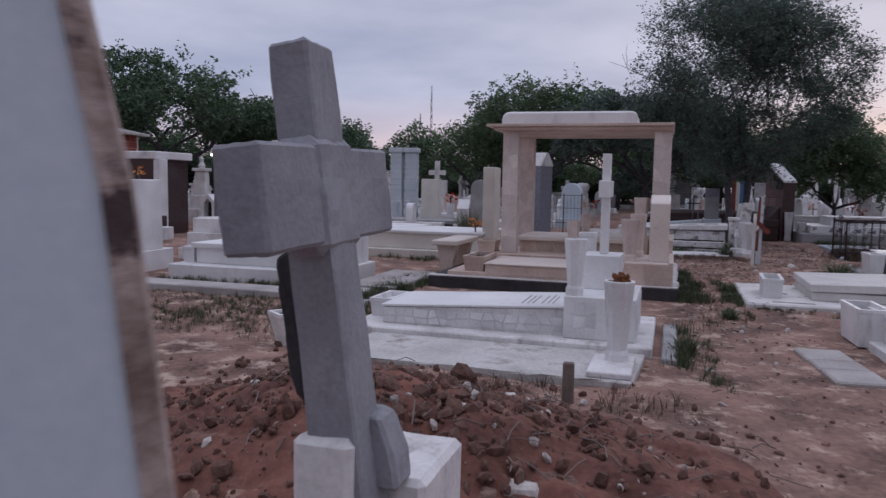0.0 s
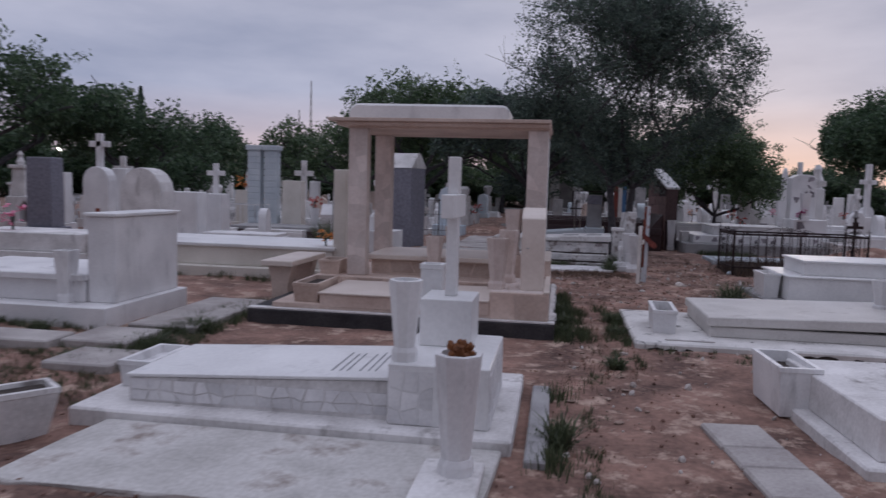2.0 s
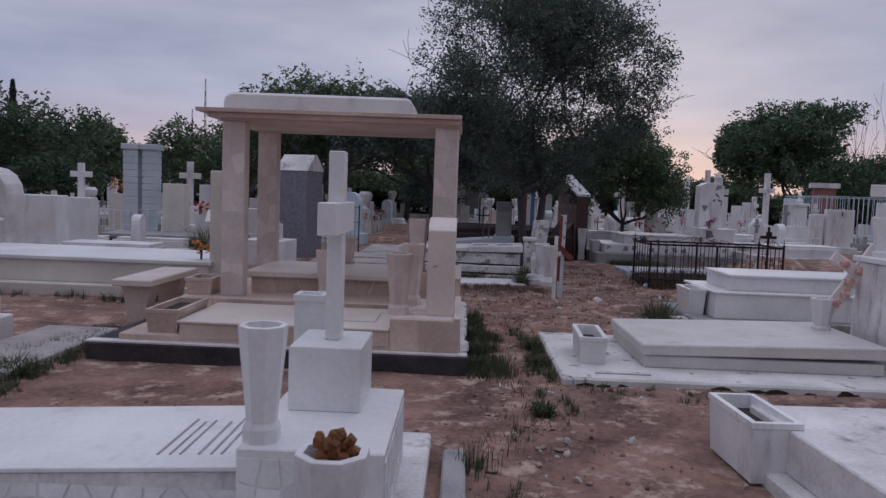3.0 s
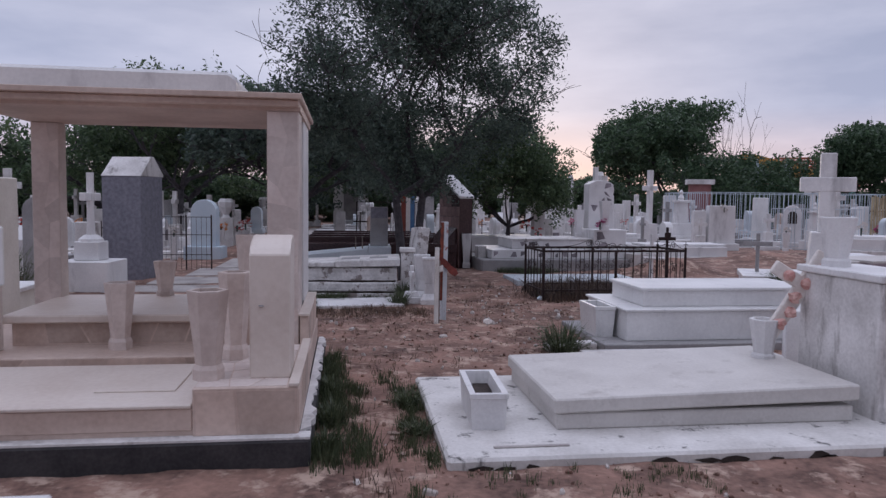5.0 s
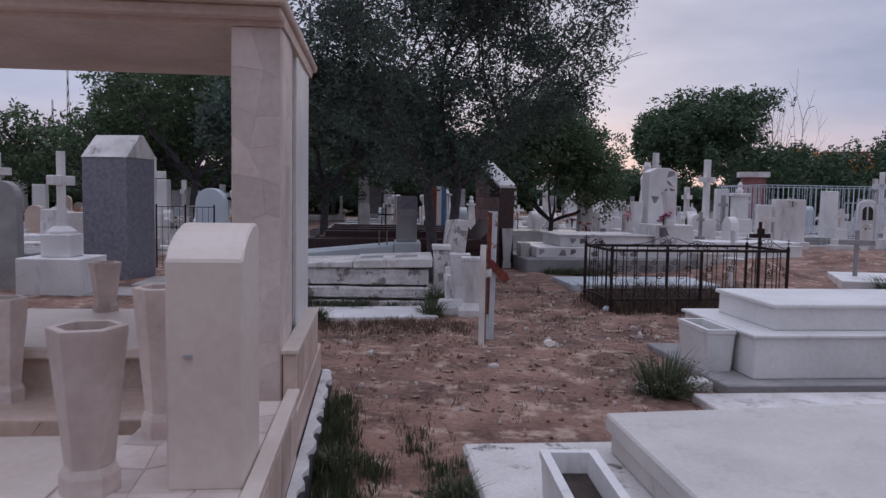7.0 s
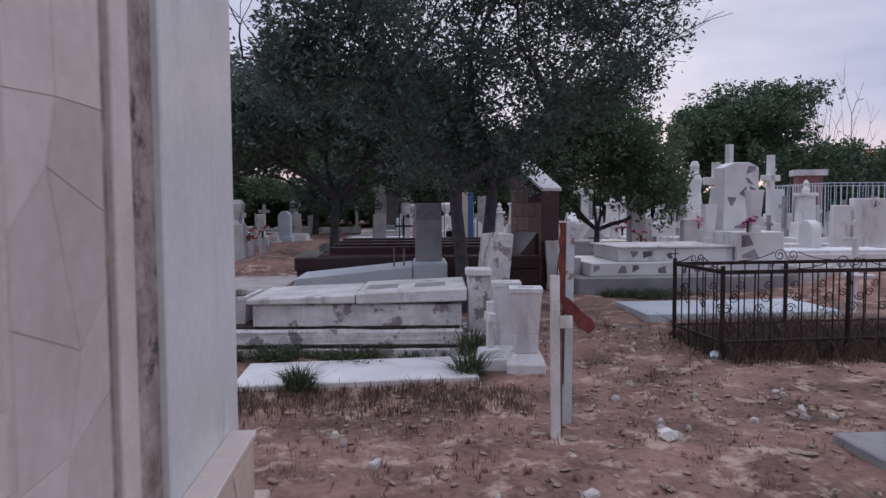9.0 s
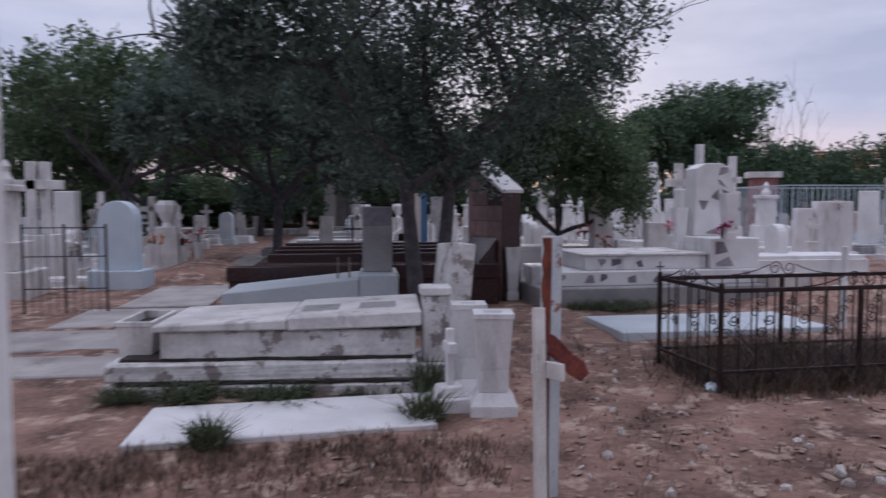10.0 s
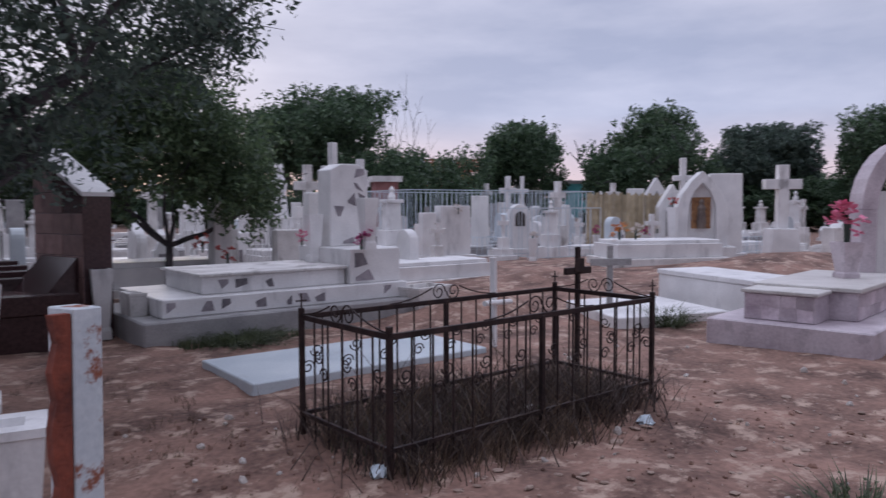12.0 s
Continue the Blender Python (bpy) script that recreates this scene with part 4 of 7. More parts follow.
wc = thing("wooden_cross", "leaning cross of flaking white-painted boards", "cross", 2.32, 14.99, -0.02)
wc.matrix_basis = pose(2.32, 14.99, -0.02, -9, 1.5, 0)
part("upright", box(B(), -0.028, 0.028, -0.022, 0.022, -0.2, 1.04, 0.003), WHITE_WOOD, wc)
part("crossarm", box(B(), 0.028, 0.05, -0.26, 0.26, 0.70, 0.78, 0.003), WHITE_WOOD, wc)
bm = box(B(), -0.022, 0.05, 0.022, 0.04, -0.2, 0.86, 0.002)
part("brown_batten", bm, GREY_WOOD, wc, "bare brown batten behind")
rc = thing("rusty_cross", "rusted sheet-iron cross with peeling red and blue-white paint", "cross", 2.42, 15.33, 0)
rc.matrix_basis = pose(2.43, 15.33, -0.02, -1, 1.5, 20)
part("upright", box(B(), -0.01, 0.055, -0.05, 0.05, -0.2, 1.37, 0.003), BLUE_WHITE, rc, "post with chipped blue-white paint")
torn = random.Random(8)
edge = [(-0.048 + torn.uniform(-0.008, 0.008), 1.36 - 0.06 * k) for k in range(19)]
bm = prism(B(), [(-0.012, 0.28), (-0.012, 1.36)] + edge, "y", -0.046, -0.02) or bm
part("rust_flange", bm, RUST, rc, "bent rusted flange")
arm = part("crossarm", prism(B(), [(-0.17, -0.03), (-0.08, -0.045), (0.03, -0.035), (0.11, -0.055), (0.19, -0.04), (0.20, 0.02), (0.14, 0.05), (0.05, 0.035), (-0.06, 0.05), (-0.16, 0.035)], "y", -0.008, 0.008, 0.003), CRIMSON, rc, "slipped crimson sheet-iron arm")
arm.matrix_basis = pose(0.03, -0.075, 0.77, 0, 40, -12)

# ---- iron railing round the weedy grave ----
rail = thing("grave_railing", "low rusted wrought-iron railing with scrolls around a weedy grave", "railing", 4.38, 17.12, 0, 3.2)
RL, RW, RH = 2.55, 1.02, 0.82
for px, py in ((0, 0), (RL, 0), (RL, RW), (0, RW), (RL * 0.5, 0), (RL * 0.5, RW)):
    big_post = px in (0, RL)
    part("post", box(B(), px - 0.017, px + 0.017, py - 0.017, py + 0.017, -0.15, RH + (0.06 if big_post else 0.0), 0.003), IRON, rail)
for z in (0.16, RH):
    h = 0.014 if z < RH else 0.018
    for a, b in (((0, 0), (RL, 0)), ((0, RW), (RL, RW)), ((0, 0), (0, RW)), ((RL, 0), (RL, RW))):
        part("bar", box(B(), a[0] - 0.012, b[0] + 0.012, a[1] - 0.012, b[1] + 0.012, z - h, z + h, 0.003), IRON, rail)


def scroll(bm, at, u, r, turns=1.4, s=1):
    """A flat iron curl in the plane of u and the vertical."""
    pts = []
    for i in range(19):
        k = i / 18
        a, q = s * turns * 2 * math.pi * k, r * (1 - 0.75 * k)
        pts.append(Vector(at) + Vector(u) * (q * math.cos(a)) + Vector((0, 0, q * math.sin(a))))
    return sweep(bm, pts, 0.0055, 4)


for a, b in (((0, 0), (RL, 0)), ((0, RW), (RL, RW)), ((0, 0), (0, RW)), ((RL, 0), (RL, RW))):
    a, b = Vector((*a, 0)), Vector((*b, 0))
    n = max(3, round((b - a).length / 0.16))
    u = (b - a).normalized()
    for i in range(1, n):
        p = a.lerp(b, i / n)
        part("baluster", tube(B(), (p.x, p.y, -0.05), (p.x, p.y, RH), 0.0075, 0.0075, 5), IRON, rail)
    for i in range(n):
        p = a.lerp(b, (i + 0.5) / n)
        bm = B()
        if i % 2 == 0:
            scroll(bm, p + Vector((0, 0, 0.47)) - u * 0.035, u, 0.05, 1.4, 1)
            part("scroll", bm, IRON, rail)
            bm = B()
            scroll(bm, p + Vector((0, 0, 0.58)) + u * 0.035, -u, 0.05, 1.4, -1)
            part("scroll", bm, IRON, rail)
    mid = a.lerp(b, 0.5)
    for s in (-1, 1):
        part("cresting_scroll", scroll(B(), mid + u * s * 0.075 + Vector((0, 0, RH + 0.075)), -u * s, 0.07, 1.5, -s), IRON, rail)
        part("cresting_rod", sweep(B(), [mid + u * s * (0.14 + 0.05 * k) + Vector((0, 0, RH + 0.02 + 0.09 * (1 - k / 8) ** 2)) for k in range(9)], 0.006, 4), IRON, rail)
for px, py in ((RL, RW), (RL, 0), (0, RW)):
    bm = tube(B(), (px, py, RH), (px, py, RH + 0.16), 0.007, 0.006, 5)
    tube(bm, (px - 0.04, py, RH + 0.11), (px + 0.04, py, RH + 0.11), 0.006, 0.006, 5)
    part("finial", bm, IRON, rail, "small cross finial")
t = thing("iron_cross", "black iron cross standing behind the railing", "cross", 6.97, 18.10, 0)
part("upright", box(B(), -0.02, 0.02, -0.02, 0.02, -0.1, 1.20, 0.004), IRON, t)
part("crossarm", box(B(), -0.16, 0.16, -0.02, 0.02, 0.96, 1.02, 0.004), IRON, t)
part("plate", box(B(), -0.06, 0.06, -0.026, -0.02, 0.98, 1.10, 0.002), IRON, t)
t = thing("blue_grave_slab", "flat pale blue painted grave slab", "slab", 4.49, 19.45, 0, 1)
part("slab", box(B(), 0, 2.6, 0, 1.23, -0.2, 0.075, 0.01), BLUE_SLAB, t)

# ---- white tomb studded with grey stones ----
tG = thing("patchwork_tomb", "tiered white tomb studded with irregular grey flagstones", "tomb", 4.06, 21.97, 0, 2)
part("plinth", box(B(), 0.20, 4.2, 0, 2.1, -0.3, 0.28, 0.02), CEMENT, tG, "stained cement plinth")
lt = part("lower_tier", box(B(), 0.46, 3.9, 0.20, 1.95, 0.28, 0.50, 0.012), WHITE, tG)
flags(lt, "flag", (0.48, 0.20, 0.29), (3.38, 0, 0), (0, 0, 0.20), 16, 1, 41, GREY_PIECE, 0.006, 0.38, 0.1, 0.5, 0.66)
ut = part("upper_tier", box(B(), 1.0, 3.0, 0.40, 1.75, 0.50, 0.72, 0.012), WHITE, tG)
flags(ut, "flag", (1.02, 0.40, 0.51), (1.95, 0, 0), (0, 0, 0.19), 10, 1, 42, GREY_PIECE, 0.006, 0.38, 0.1, 0.5, 0.66)
part("upper_lid", box(B(), 0.95, 3.02, 0.35, 1.80, 0.72, 0.755, 0.008), WORN, tG)
hb = part("head_pedestal", box(B(), 3.02, 3.85, 0.30, 1.8, 0.50, 0.98, 0.012), WHITE, tG)
flags(hb, "flag", (3.06, 0.30, 0.52), (0.75, 0, 0), (0, 0, 0.44), 2, 2, 43, GREY_PIECE, 0.006, 0.3, 0.1, 0.7, 0.8)
bm = B()
prism(bm, [(3.15, 0.98), (3.80, 0.98), (3.80, 2.10), (3.62, 2.19), (3.34, 2.19), (3.15, 2.10)], "y", 1.05, 1.42, 0.012)
sl = part("stele", bm, WHITE, tG)
flags(sl, "flag", (3.17, 1.05, 1.0), (0.60, 0, 0), (0, 0, 1.15), 3, 6, 44, GREY_PIECE, 0.006, 0.3, 0.1, 0.5, 0.75)
for vx in (2.92, 3.22):
    v = flared_vase("clad_vase", "white vase clad with grey stones on the patchwork tomb", 4.06 + vx, 22.25 if vx > 3 else 23.3, 0.98 if vx > 3 else 0.75, 0.7, 0.16, WHITE, 4, 0.785, "clad vases")
t = thing("hollow_block", "grey hollow concrete block standing on the plinth", "block", 4.275, 22.62, 0.28, 2)
bm = tray(B(), 0, 0.19, 0, 0.19, 0, 0.27, 0.03, 0, 0.15)
tray(bm, 0, 0.19, 0.195, 0.38, 0, 0.27, 0.03, 0, 0.15)
part("block", bm, WORN, t)

# ---- dark granite family tomb ----
tK = thing("granite_tomb", "dark polished granite family tomb with parallel ribs", "tomb", -0.27, 22.55, 0)
part("plinth", box(B(), 0, 4.0, 0, 5.2, -0.2, 0.40, 0.01), GRANITE, tK)
part("front_rail", box(B(), -0.03, 4.0, -0.04, 0.22, 0.40, 0.61, 0.008), GRANITE, tK)
for i in range(4):
    part("rib", box(B(), 0.45, 3.9, 1.05 + i * 1.12, 1.25 + i * 1.12, 0.46, 0.72, 0.008), GRANITE, tK)
    part("bed", box(B(), 0.30, 3.9, 0.25 + i * 1.12, 1.02 + i * 1.12, 0.40, 0.58, 0.008), POLISHED, tK, "polished brown bed")
mon = thing("granite_monument", "slanting monument of brown granite tiles with a white top", "monument", 3.85, 22.9, 0, 20)
MD = 1.05
bm = B()
prism(bm, [(0, -0.2), (MD, -0.2), (MD, 2.24), (0, 1.70)], "x", 0, 0.36, 0.006)
core = part("core", bm, GRANITE, mon)
bm = B()
prism(bm, [(-0.03, 1.69), (MD + 0.03, 2.255), (MD + 0.03, 2.31), (-0.03, 1.745)], "x", -0.02, 0.39, 0.006)
part("coping", bm, WHITE, mon, "white coping")
for j in range(9):
    for i in range(4):
        y0, z0 = i * 0.42 - (0.21 if j % 2 else 0), j * 0.25
        y0, y1, z1 = max(0.005, y0), min(MD - 0.005, y0 + 0.41), z0 + 0.242
        if z1 < 1.68 + y0 * 0.515 and y1 - y0 > 0.08:
            part("tile", box(B(), -0.012, 0.0, y0, y1, z0, z1, 0.002), BROWN_PIECE, core)
low = part("sloping_apron", prism(B(), [(-0.55, 0.40), (0.02, 0.40), (0.02, 0.98), (-0.02, 0.98)], "y", 0.1, 0.9, 0.006), GRANITE, mon)
v = flared_vase("white_vase", "white concrete vase standing beside the patchwork tomb", 4.03, 22.95, 0, 0.84, 0.17, WHITE, 4, 0.785)

t = thing("pale_tomb", "pale grey sloping tomb slab with a stele and plaque", "tomb", -0.05, 20.55, 0, -2)
part("plinth", box(B(), -0.1, 2.2, -0.1, 1.2, -0.2, 0.18, 0.01), WORN, t)
bm = B()
prism(bm, [(0, 0.18), (1.62, 0.18), (1.62, 0.62), (0, 0.46)], "y", 0, 1.1, 0.01)
part("body", bm, BLUE_SLAB, t)
part("head_block", box(B(), 1.63, 2.1, 0.0, 1.1, 0.18, 0.66, 0.01), BLUE_SLAB, t)
part("stele", box(B(), 1.66, 2.04, 0.45, 0.62, 0.66, 1.49, 0.01), CEMENT, t)
part("plaque", box(B(), 1.68, 2.02, 0.438, 0.45, 1.25, 1.47, 0.004), GREY_STELE, t, "dark plaque")
for a in (1.36, 1.5):
    part("small_cross", box(B(), a - 0.012, a + 0.012, 0.3, 0.32, 0.6, 0.86, 0.002), GREY_WOOD, t)


# ---- middle distance: named stones ----
gs = thing("grey_stele", "tall grey granite stele with a pale sloping roof-shaped top", "headstone", -3.58, 20.3, 0, -14)
part("shaft", box(B(), 0, 0.80, 0, 0.84, -0.2, 2.04, 0.008), GREY_STELE, gs)
bm = B()
prism(bm, [(-0.02, 2.04), (0.86, 2.04), (0.86, 2.10), (0.50, 2.43), (0.40, 2.43)], "x", -0.01, 0.81, 0.006)
part("cap", bm, WORN, gs, "pale sloping cap")
bx = thing("cross_on_blocks", "white cross on two stacked white blocks", "cross", -3.28, 18.75, 0, -6)
part("lower_block", box(B(), -0.45, 0.45, -0.42, 0.42, -0.2, 0.53, 0.012), WHITE, bx)
part("upper_block", box(B(), -0.21, 0.21, -0.21, 0.21, 0.53, 0.86, 0.012), WHITE, bx)
part("upper_cap", lathe(B(), [(0.21, 0.86), (0.20, 0.90), (0.11, 0.97)], 8, turn=0.39), WHITE, bx)
part("upright", lathe(B(), [(0.075, 0.96), (0.062, 1.2), (0.06, 2.05)], 8, turn=0.39), WHITE, bx)
part("crossarm", box(B(), -0.055, 0.055, -0.3, 0.3, 1.56, 1.70, 0.01), WHITE, bx)
bh = thing("blue_headstone", "pale blue headstone with a rounded arch top", "headstone", -2.62, 25.3, 0, -8)
bm = B()
prism(bm, [(-0.34, 0.35), (0.34, 0.35)] + [(0.34 * math.cos(a), 1.25 + 0.34 * math.sin(a)) for a in [math.pi * i / 10 for i in range(11)]], "y", 0, 0.30, 0.01)
part("stone", bm, PALE_BLUE, bh)
part("base", box(B(), -0.5, 0.5, -0.12, 0.42, -0.2, 0.35, 0.012), PALE_BLUE, bh)
t = thing("grey_arch_stone", "grey cement headstone with a rounded top", "headstone", -4.35, 19.2, 0)
bm = B()
prism(bm, [(-0.24, -0.1), (0.24, -0.1)] + [(0.24 * math.cos(a), 1.38 + 0.24 * math.sin(a)) for a in [math.pi * i / 8 for i in range(9)]], "y", 0, 0.22, 0.01)
part("stone", bm, CEMENT, t)
for i, (a, b, c, d) in enumerate(((-3.1, -0.7, 18.4, 19.3), (-2.6, -0.75, 19.6, 20.8), (-2.2, -0.8, 21.0, 22.6), (-1.9, -0.6, 22.8, 26.5), (-1.5, -0.2, 27.0, 34.0), (-0.8, 0.6, 34.3, 46.0))):
    t = thing("path_slab", "worn grey concrete slab of the old walkway", "paving", 0, 0, 0, group="old walkway")
    part("slab", box(B(), a, b, c, d, -0.2, 0.02 + 0.003 * i, 0.015), PAVE, t)
t = thing("wire_enclosure", "rusty wire fence panels round a grave", "fence", -3.0, 22.4, 0)
for a in (0, 0.55, 1.1):
    part("post", tube(B(), (a, 0, -0.1), (a, 0, 1.25), 0.018, 0.018, 5), IRON, t)
for z in (0.35, 0.8, 1.2):
    part("rail", tube(B(), (0, 0, z), (1.1, 0, z), 0.010, 0.010, 4), IRON, t)
for k in range(1, 10):
    part("bar", tube(B(), (k * 0.11, 0, 0.0), (k * 0.11, 0, 1.2), 0.005, 0.005, 4), IRON, t)


def enclosure(x, y, L, W, h, rz, material, n=9, label="painted iron grave railing"):
    """A plain railing of four sides."""
    t = thing("grave_railing", label, "railing", x, y, 0, rz, "far grave railings")
    for a, b in (((0, 0), (L, 0)), ((0, W), (L, W)), ((0, 0), (0, W)), ((L, 0), (L, W))):
        for z in (0.15, h):
            part("rail", tube(B(), (*a, z), (*b, z), 0.018, 0.018, 4), material, t)
        k = max(2, int(n * (Vector(b) - Vector(a)).length / L))
        for i in range(k):
            p = Vector(a).lerp(Vector(b), i / k)
            part("bar", tube(B(), (p.x, p.y, -0.1), (p.x, p.y, h), 0.012, 0.012, 4), material, t)
    return t


enclosure(1.5, 32.0, 2.2, 1.6, 1.55, 0, IRON, 5, "dark iron frame round a grave")
enclosure(8.5, 28.5, 1.8, 1.2, 1.3, 5, WHITE, 12, "white painted iron grave railing")
enclosure(15.2, 33.0, 8.0, 4.0, 2.1, -4, PALE_BLUE, 40, "pale blue iron grave railing")
enclosure(16.0, 28.0, 2.2, 1.8, 1.5, -8, BLUE_SLAB, 6, "pale wire grave railing")


def head_arch(x, y, w, h, d, material, rz=0, label="white stone headstone with a rounded top", name="arched_headstone"):
    t = thing(name, label, "headstone", x, y, 0, rz)
    bm = B()
    prism(bm, [(-w / 2, 0.25), (w / 2, 0.25)] + [(w / 2 * math.cos(a), h - w / 2 + w / 2 * math.sin(a)) for a in [math.pi * i / 8 for i in range(9)]], "y", 0, d, 0.012)
    part("stone", bm, material, t)
    part("base", box(B(), -w * 0.65, w * 0.65, -0.12, d + 0.12, -0.2, 0.27, 0.012), material, t)
    return t


def cross_stone(x, y, h, arm, material, rz=0, ped=0.5, label="white stone cross on a pedestal"):
    t = thing("grave_cross", label, "cross", x, y, 0, rz, "far crosses")
    w = max(0.05, arm * 0.14)
    part("pedestal", box(B(), -w * 3, w * 3, -w * 3, w * 3, -0.2, ped, 0.012, w * 0.5), material, t)
    part("upright", box(B(), -w, w, -w, w, ped, h, 0.008), material, t)
    part("crossarm", box(B(), -arm / 2, arm / 2, -w, w, ped + (h - ped) * 0.62, ped + (h - ped) * 0.62 + 2 * w, 0.008), material, t)
    return t


def block_stone(x, y, w, d, h, material, rz=0, label="plain white headstone block", name="block_headstone"):
    t = thing(name, label, "headstone", x, y, 0, rz)
    part("base", box(B(), -w * 0.62, w * 0.62, -d * 0.3, d * 1.3, -0.2, 0.28, 0.012), material, t)
    part("stone", box(B(), -w / 2, w / 2, 0, d, 0.28, h, 0.015, 0.01), material, t)
    return t


def bouquet(x, y, z, r, material, seed, label, name="flower_bunch"):
    """A bunch of small flower heads over a few stems."""
    rng = random.Random(seed)
    t = thing(name, label, "flowers", x, y, z)
    for _ in range(13):
        bm = B()
        a, q = rng.uniform(0, 6.28), r * math.sqrt(rng.random())
        c = Vector((q * math.cos(a), q * math.sin(a) * 0.6, r * rng.uniform(0.5, 1.9)))
        for k in range(9):
            w = k * 0.7
            tip = Vector((math.cos(w), math.sin(w), rng.uniform(-0.6, 0.9))) * r * rng.uniform(0.22, 0.36)
            side_ = tip.cross(Vector((0.3, 0.2, 1))).normalized() * r * 0.13
            bm.faces.new([bm.verts.new(v) for v in (c, c + tip * 0.6 + side_, c + tip, c + tip * 0.6 - side_)])
        part("bloom", bm, material, t)
    part("stem", tube(B(), (0, 0, 0), (0, 0, r * 1.2), r * 0.10, r * 0.16, 6), LEAF, t)
    return t


head_arch(-8.05, 16.5, 1.0, 1.83, 0.5, WORN, -4, "mottled granite headstone with a round top")
block_stone(-8.1, 18.3, 0.88, 0.5, 1.30, WHITE)
t = block_stone(-7.9, 19.5, 0.55, 0.5, 1.25, WHITE, 0, "white pedestal under a small cross")
cross_stone(-7.9, 19.75, 2.03, 0.45, WHITE, 8, 1.2, "small white cross on a tall pedestal")
col = thing("column_monument", "twin white brick columns with flat capitals on a plinth", "monument", -8.6, 23.3, 0, 6)
part("plinth", box(B(), -0.2, 1.2, -0.3, 0.7, -0.2, 0.28, 0.012), WHITE, col)
for a in (0.0, 0.52):
    c = part("column", box(B(), a, a + 0.38, 0, 0.38, 0.28, 2.55, 0.01), BLUE_SLAB, col)
    for k in range(12):
        part("course", box(B(), a - 0.012, a + 0.392, -0.012, 0.392, 0.32 + k * 0.185, 0.475 + k * 0.185, 0.006), BLUE_SLAB, c)
    part("capital", box(B(), a - 0.06, a + 0.44, -0.06, 0.44, 2.55, 2.70, 0.012), BLUE_SLAB, col)
block_stone(-7.0, 22.8, 0.62, 0.4, 1.64, CURBW, 0, "plain beige stone block headstone")
flared_vase("white_vase", "white vase with red flowers by the column monument", -6.2, 22.6, 0, 0.85, 0.14, WHITE, 8)
bouquet(-6.2, 22.6, 0.8, 0.22, FLOWER_RED, 3, "red flowers before the column monument")
block_stone(-9.2, 24.2, 0.5, 0.35, 1.3, CURBW, 0, "beige block headstone with orange flowers")
bouquet(-9.2, 24.35, 1.28, 0.25, FLOWER_ORANGE, 4, "orange flowers on a headstone")
bouquet(-3.05, 14.0, 0.52, 0.16, FLOWER_ORANGE, 5, "orange and white flowers on the kerb tomb")
head_arch(-10.2, 18.1, 0.68, 1.85, 0.35, WHITE, 0, "white plastered oval headstone on a base")
cross_stone(-10.2, 18.3, 2.65, 0.5, WHITE, 0, 1.8, "white cross over an oval headstone")
block_stone(-12.2, 18.7, 0.72, 0.5, 2.06, GREY_STELE, 0, "dark grey granite block headstone")
block_stone(-13.0, 20.5, 0.45, 0.35, 1.7, WHITE)
t = simple_tomb("tiered_tomb", "tiered whitewashed tomb with pink flowers on top", -8.3, 11.7, 2.2, 1.2, 0.16, 0.30, 0.28, WORN, 0)
bouquet(-7.6, 12.2, 0.74, 0.2, FLOWER_PINK, 6, "pink roses lying on the tiered tomb")
t = thing("rust_cross", "thin rusty iron cross by the white tomb", "cross", -5.3, 10.98, 0)
part("upright", box(B(), -0.03, 0.03, -0.012, 0.012, -0.1, 1.18, 0.003), RUST, t)
part("crossarm", box(B(), -0.14, 0.14, -0.012, 0.012, 0.82, 0.9, 0.003), RUST, t)
dk = thing("dark_vault", "dark brown granite vault with a white cornice", "tomb", -13.15, 15.4, 0)
part("body", box(B(), 0, 1.1, 0, 1.4, -0.2, 2.0, 0.012), GRANITE, dk)
part("cornice", box(B(), -0.08, 1.2, -0.08, 1.48, 2.0, 2.2, 0.02), WHITE, dk, "white cornice")
part("side_post", box(B(), 1.1, 1.3, -0.02, 0.3, -0.2, 2.0, 0.012), WHITE, dk, "white side post")
part("step", box(B(), -0.3, 1.5, -0.35, -0.02, -0.2, 0.55, 0.012), GRANITE, dk)
part("kerb", box(B(), -0.6, 2.0, -0.75, -0.4, -0.2, 0.30, 0.012), WHITE, dk)
b2 = block_stone(-7.85, 9.5, 0.3, 0.75, 1.48, WHITE, 0, "plain white headstone with red flowers on top")
bouquet(-7.85, 9.85, 1.47, 0.12, FLOWER_ORANGE, 7, "orange flowers on the white headstone")
simple_tomb("whitewashed_tomb", "low whitewashed tomb with stacked slabs", -9.9, 9.3, 2.0, 1.1, 0.06, 0.10, 0.08, WORN)
lb = thing("blue_stele", "pale blue stele with chamfered shoulders on a stepped base", "headstone", -5.05, 4.75, 0, 6)
part("base", box(B(), -0.30, 0.40, -0.35, 0.95, -0.2, 0.24, 0.02), PALE_BLUE, lb)
part("step", box(B(), -0.22, 0.32, -0.22, 0.82, 0.24, 0.50, 0.015), PALE_BLUE, lb)
bm = B()
prism(bm, [(-0.12, 0.5), (0.72, 0.5), (0.72, 1.75), (0.48, 2.1), (0.12, 2.1), (-0.12, 1.75)], "x", -0.14, 0.24, 0.015)
part("stone", bm, PALE_BLUE, lb)

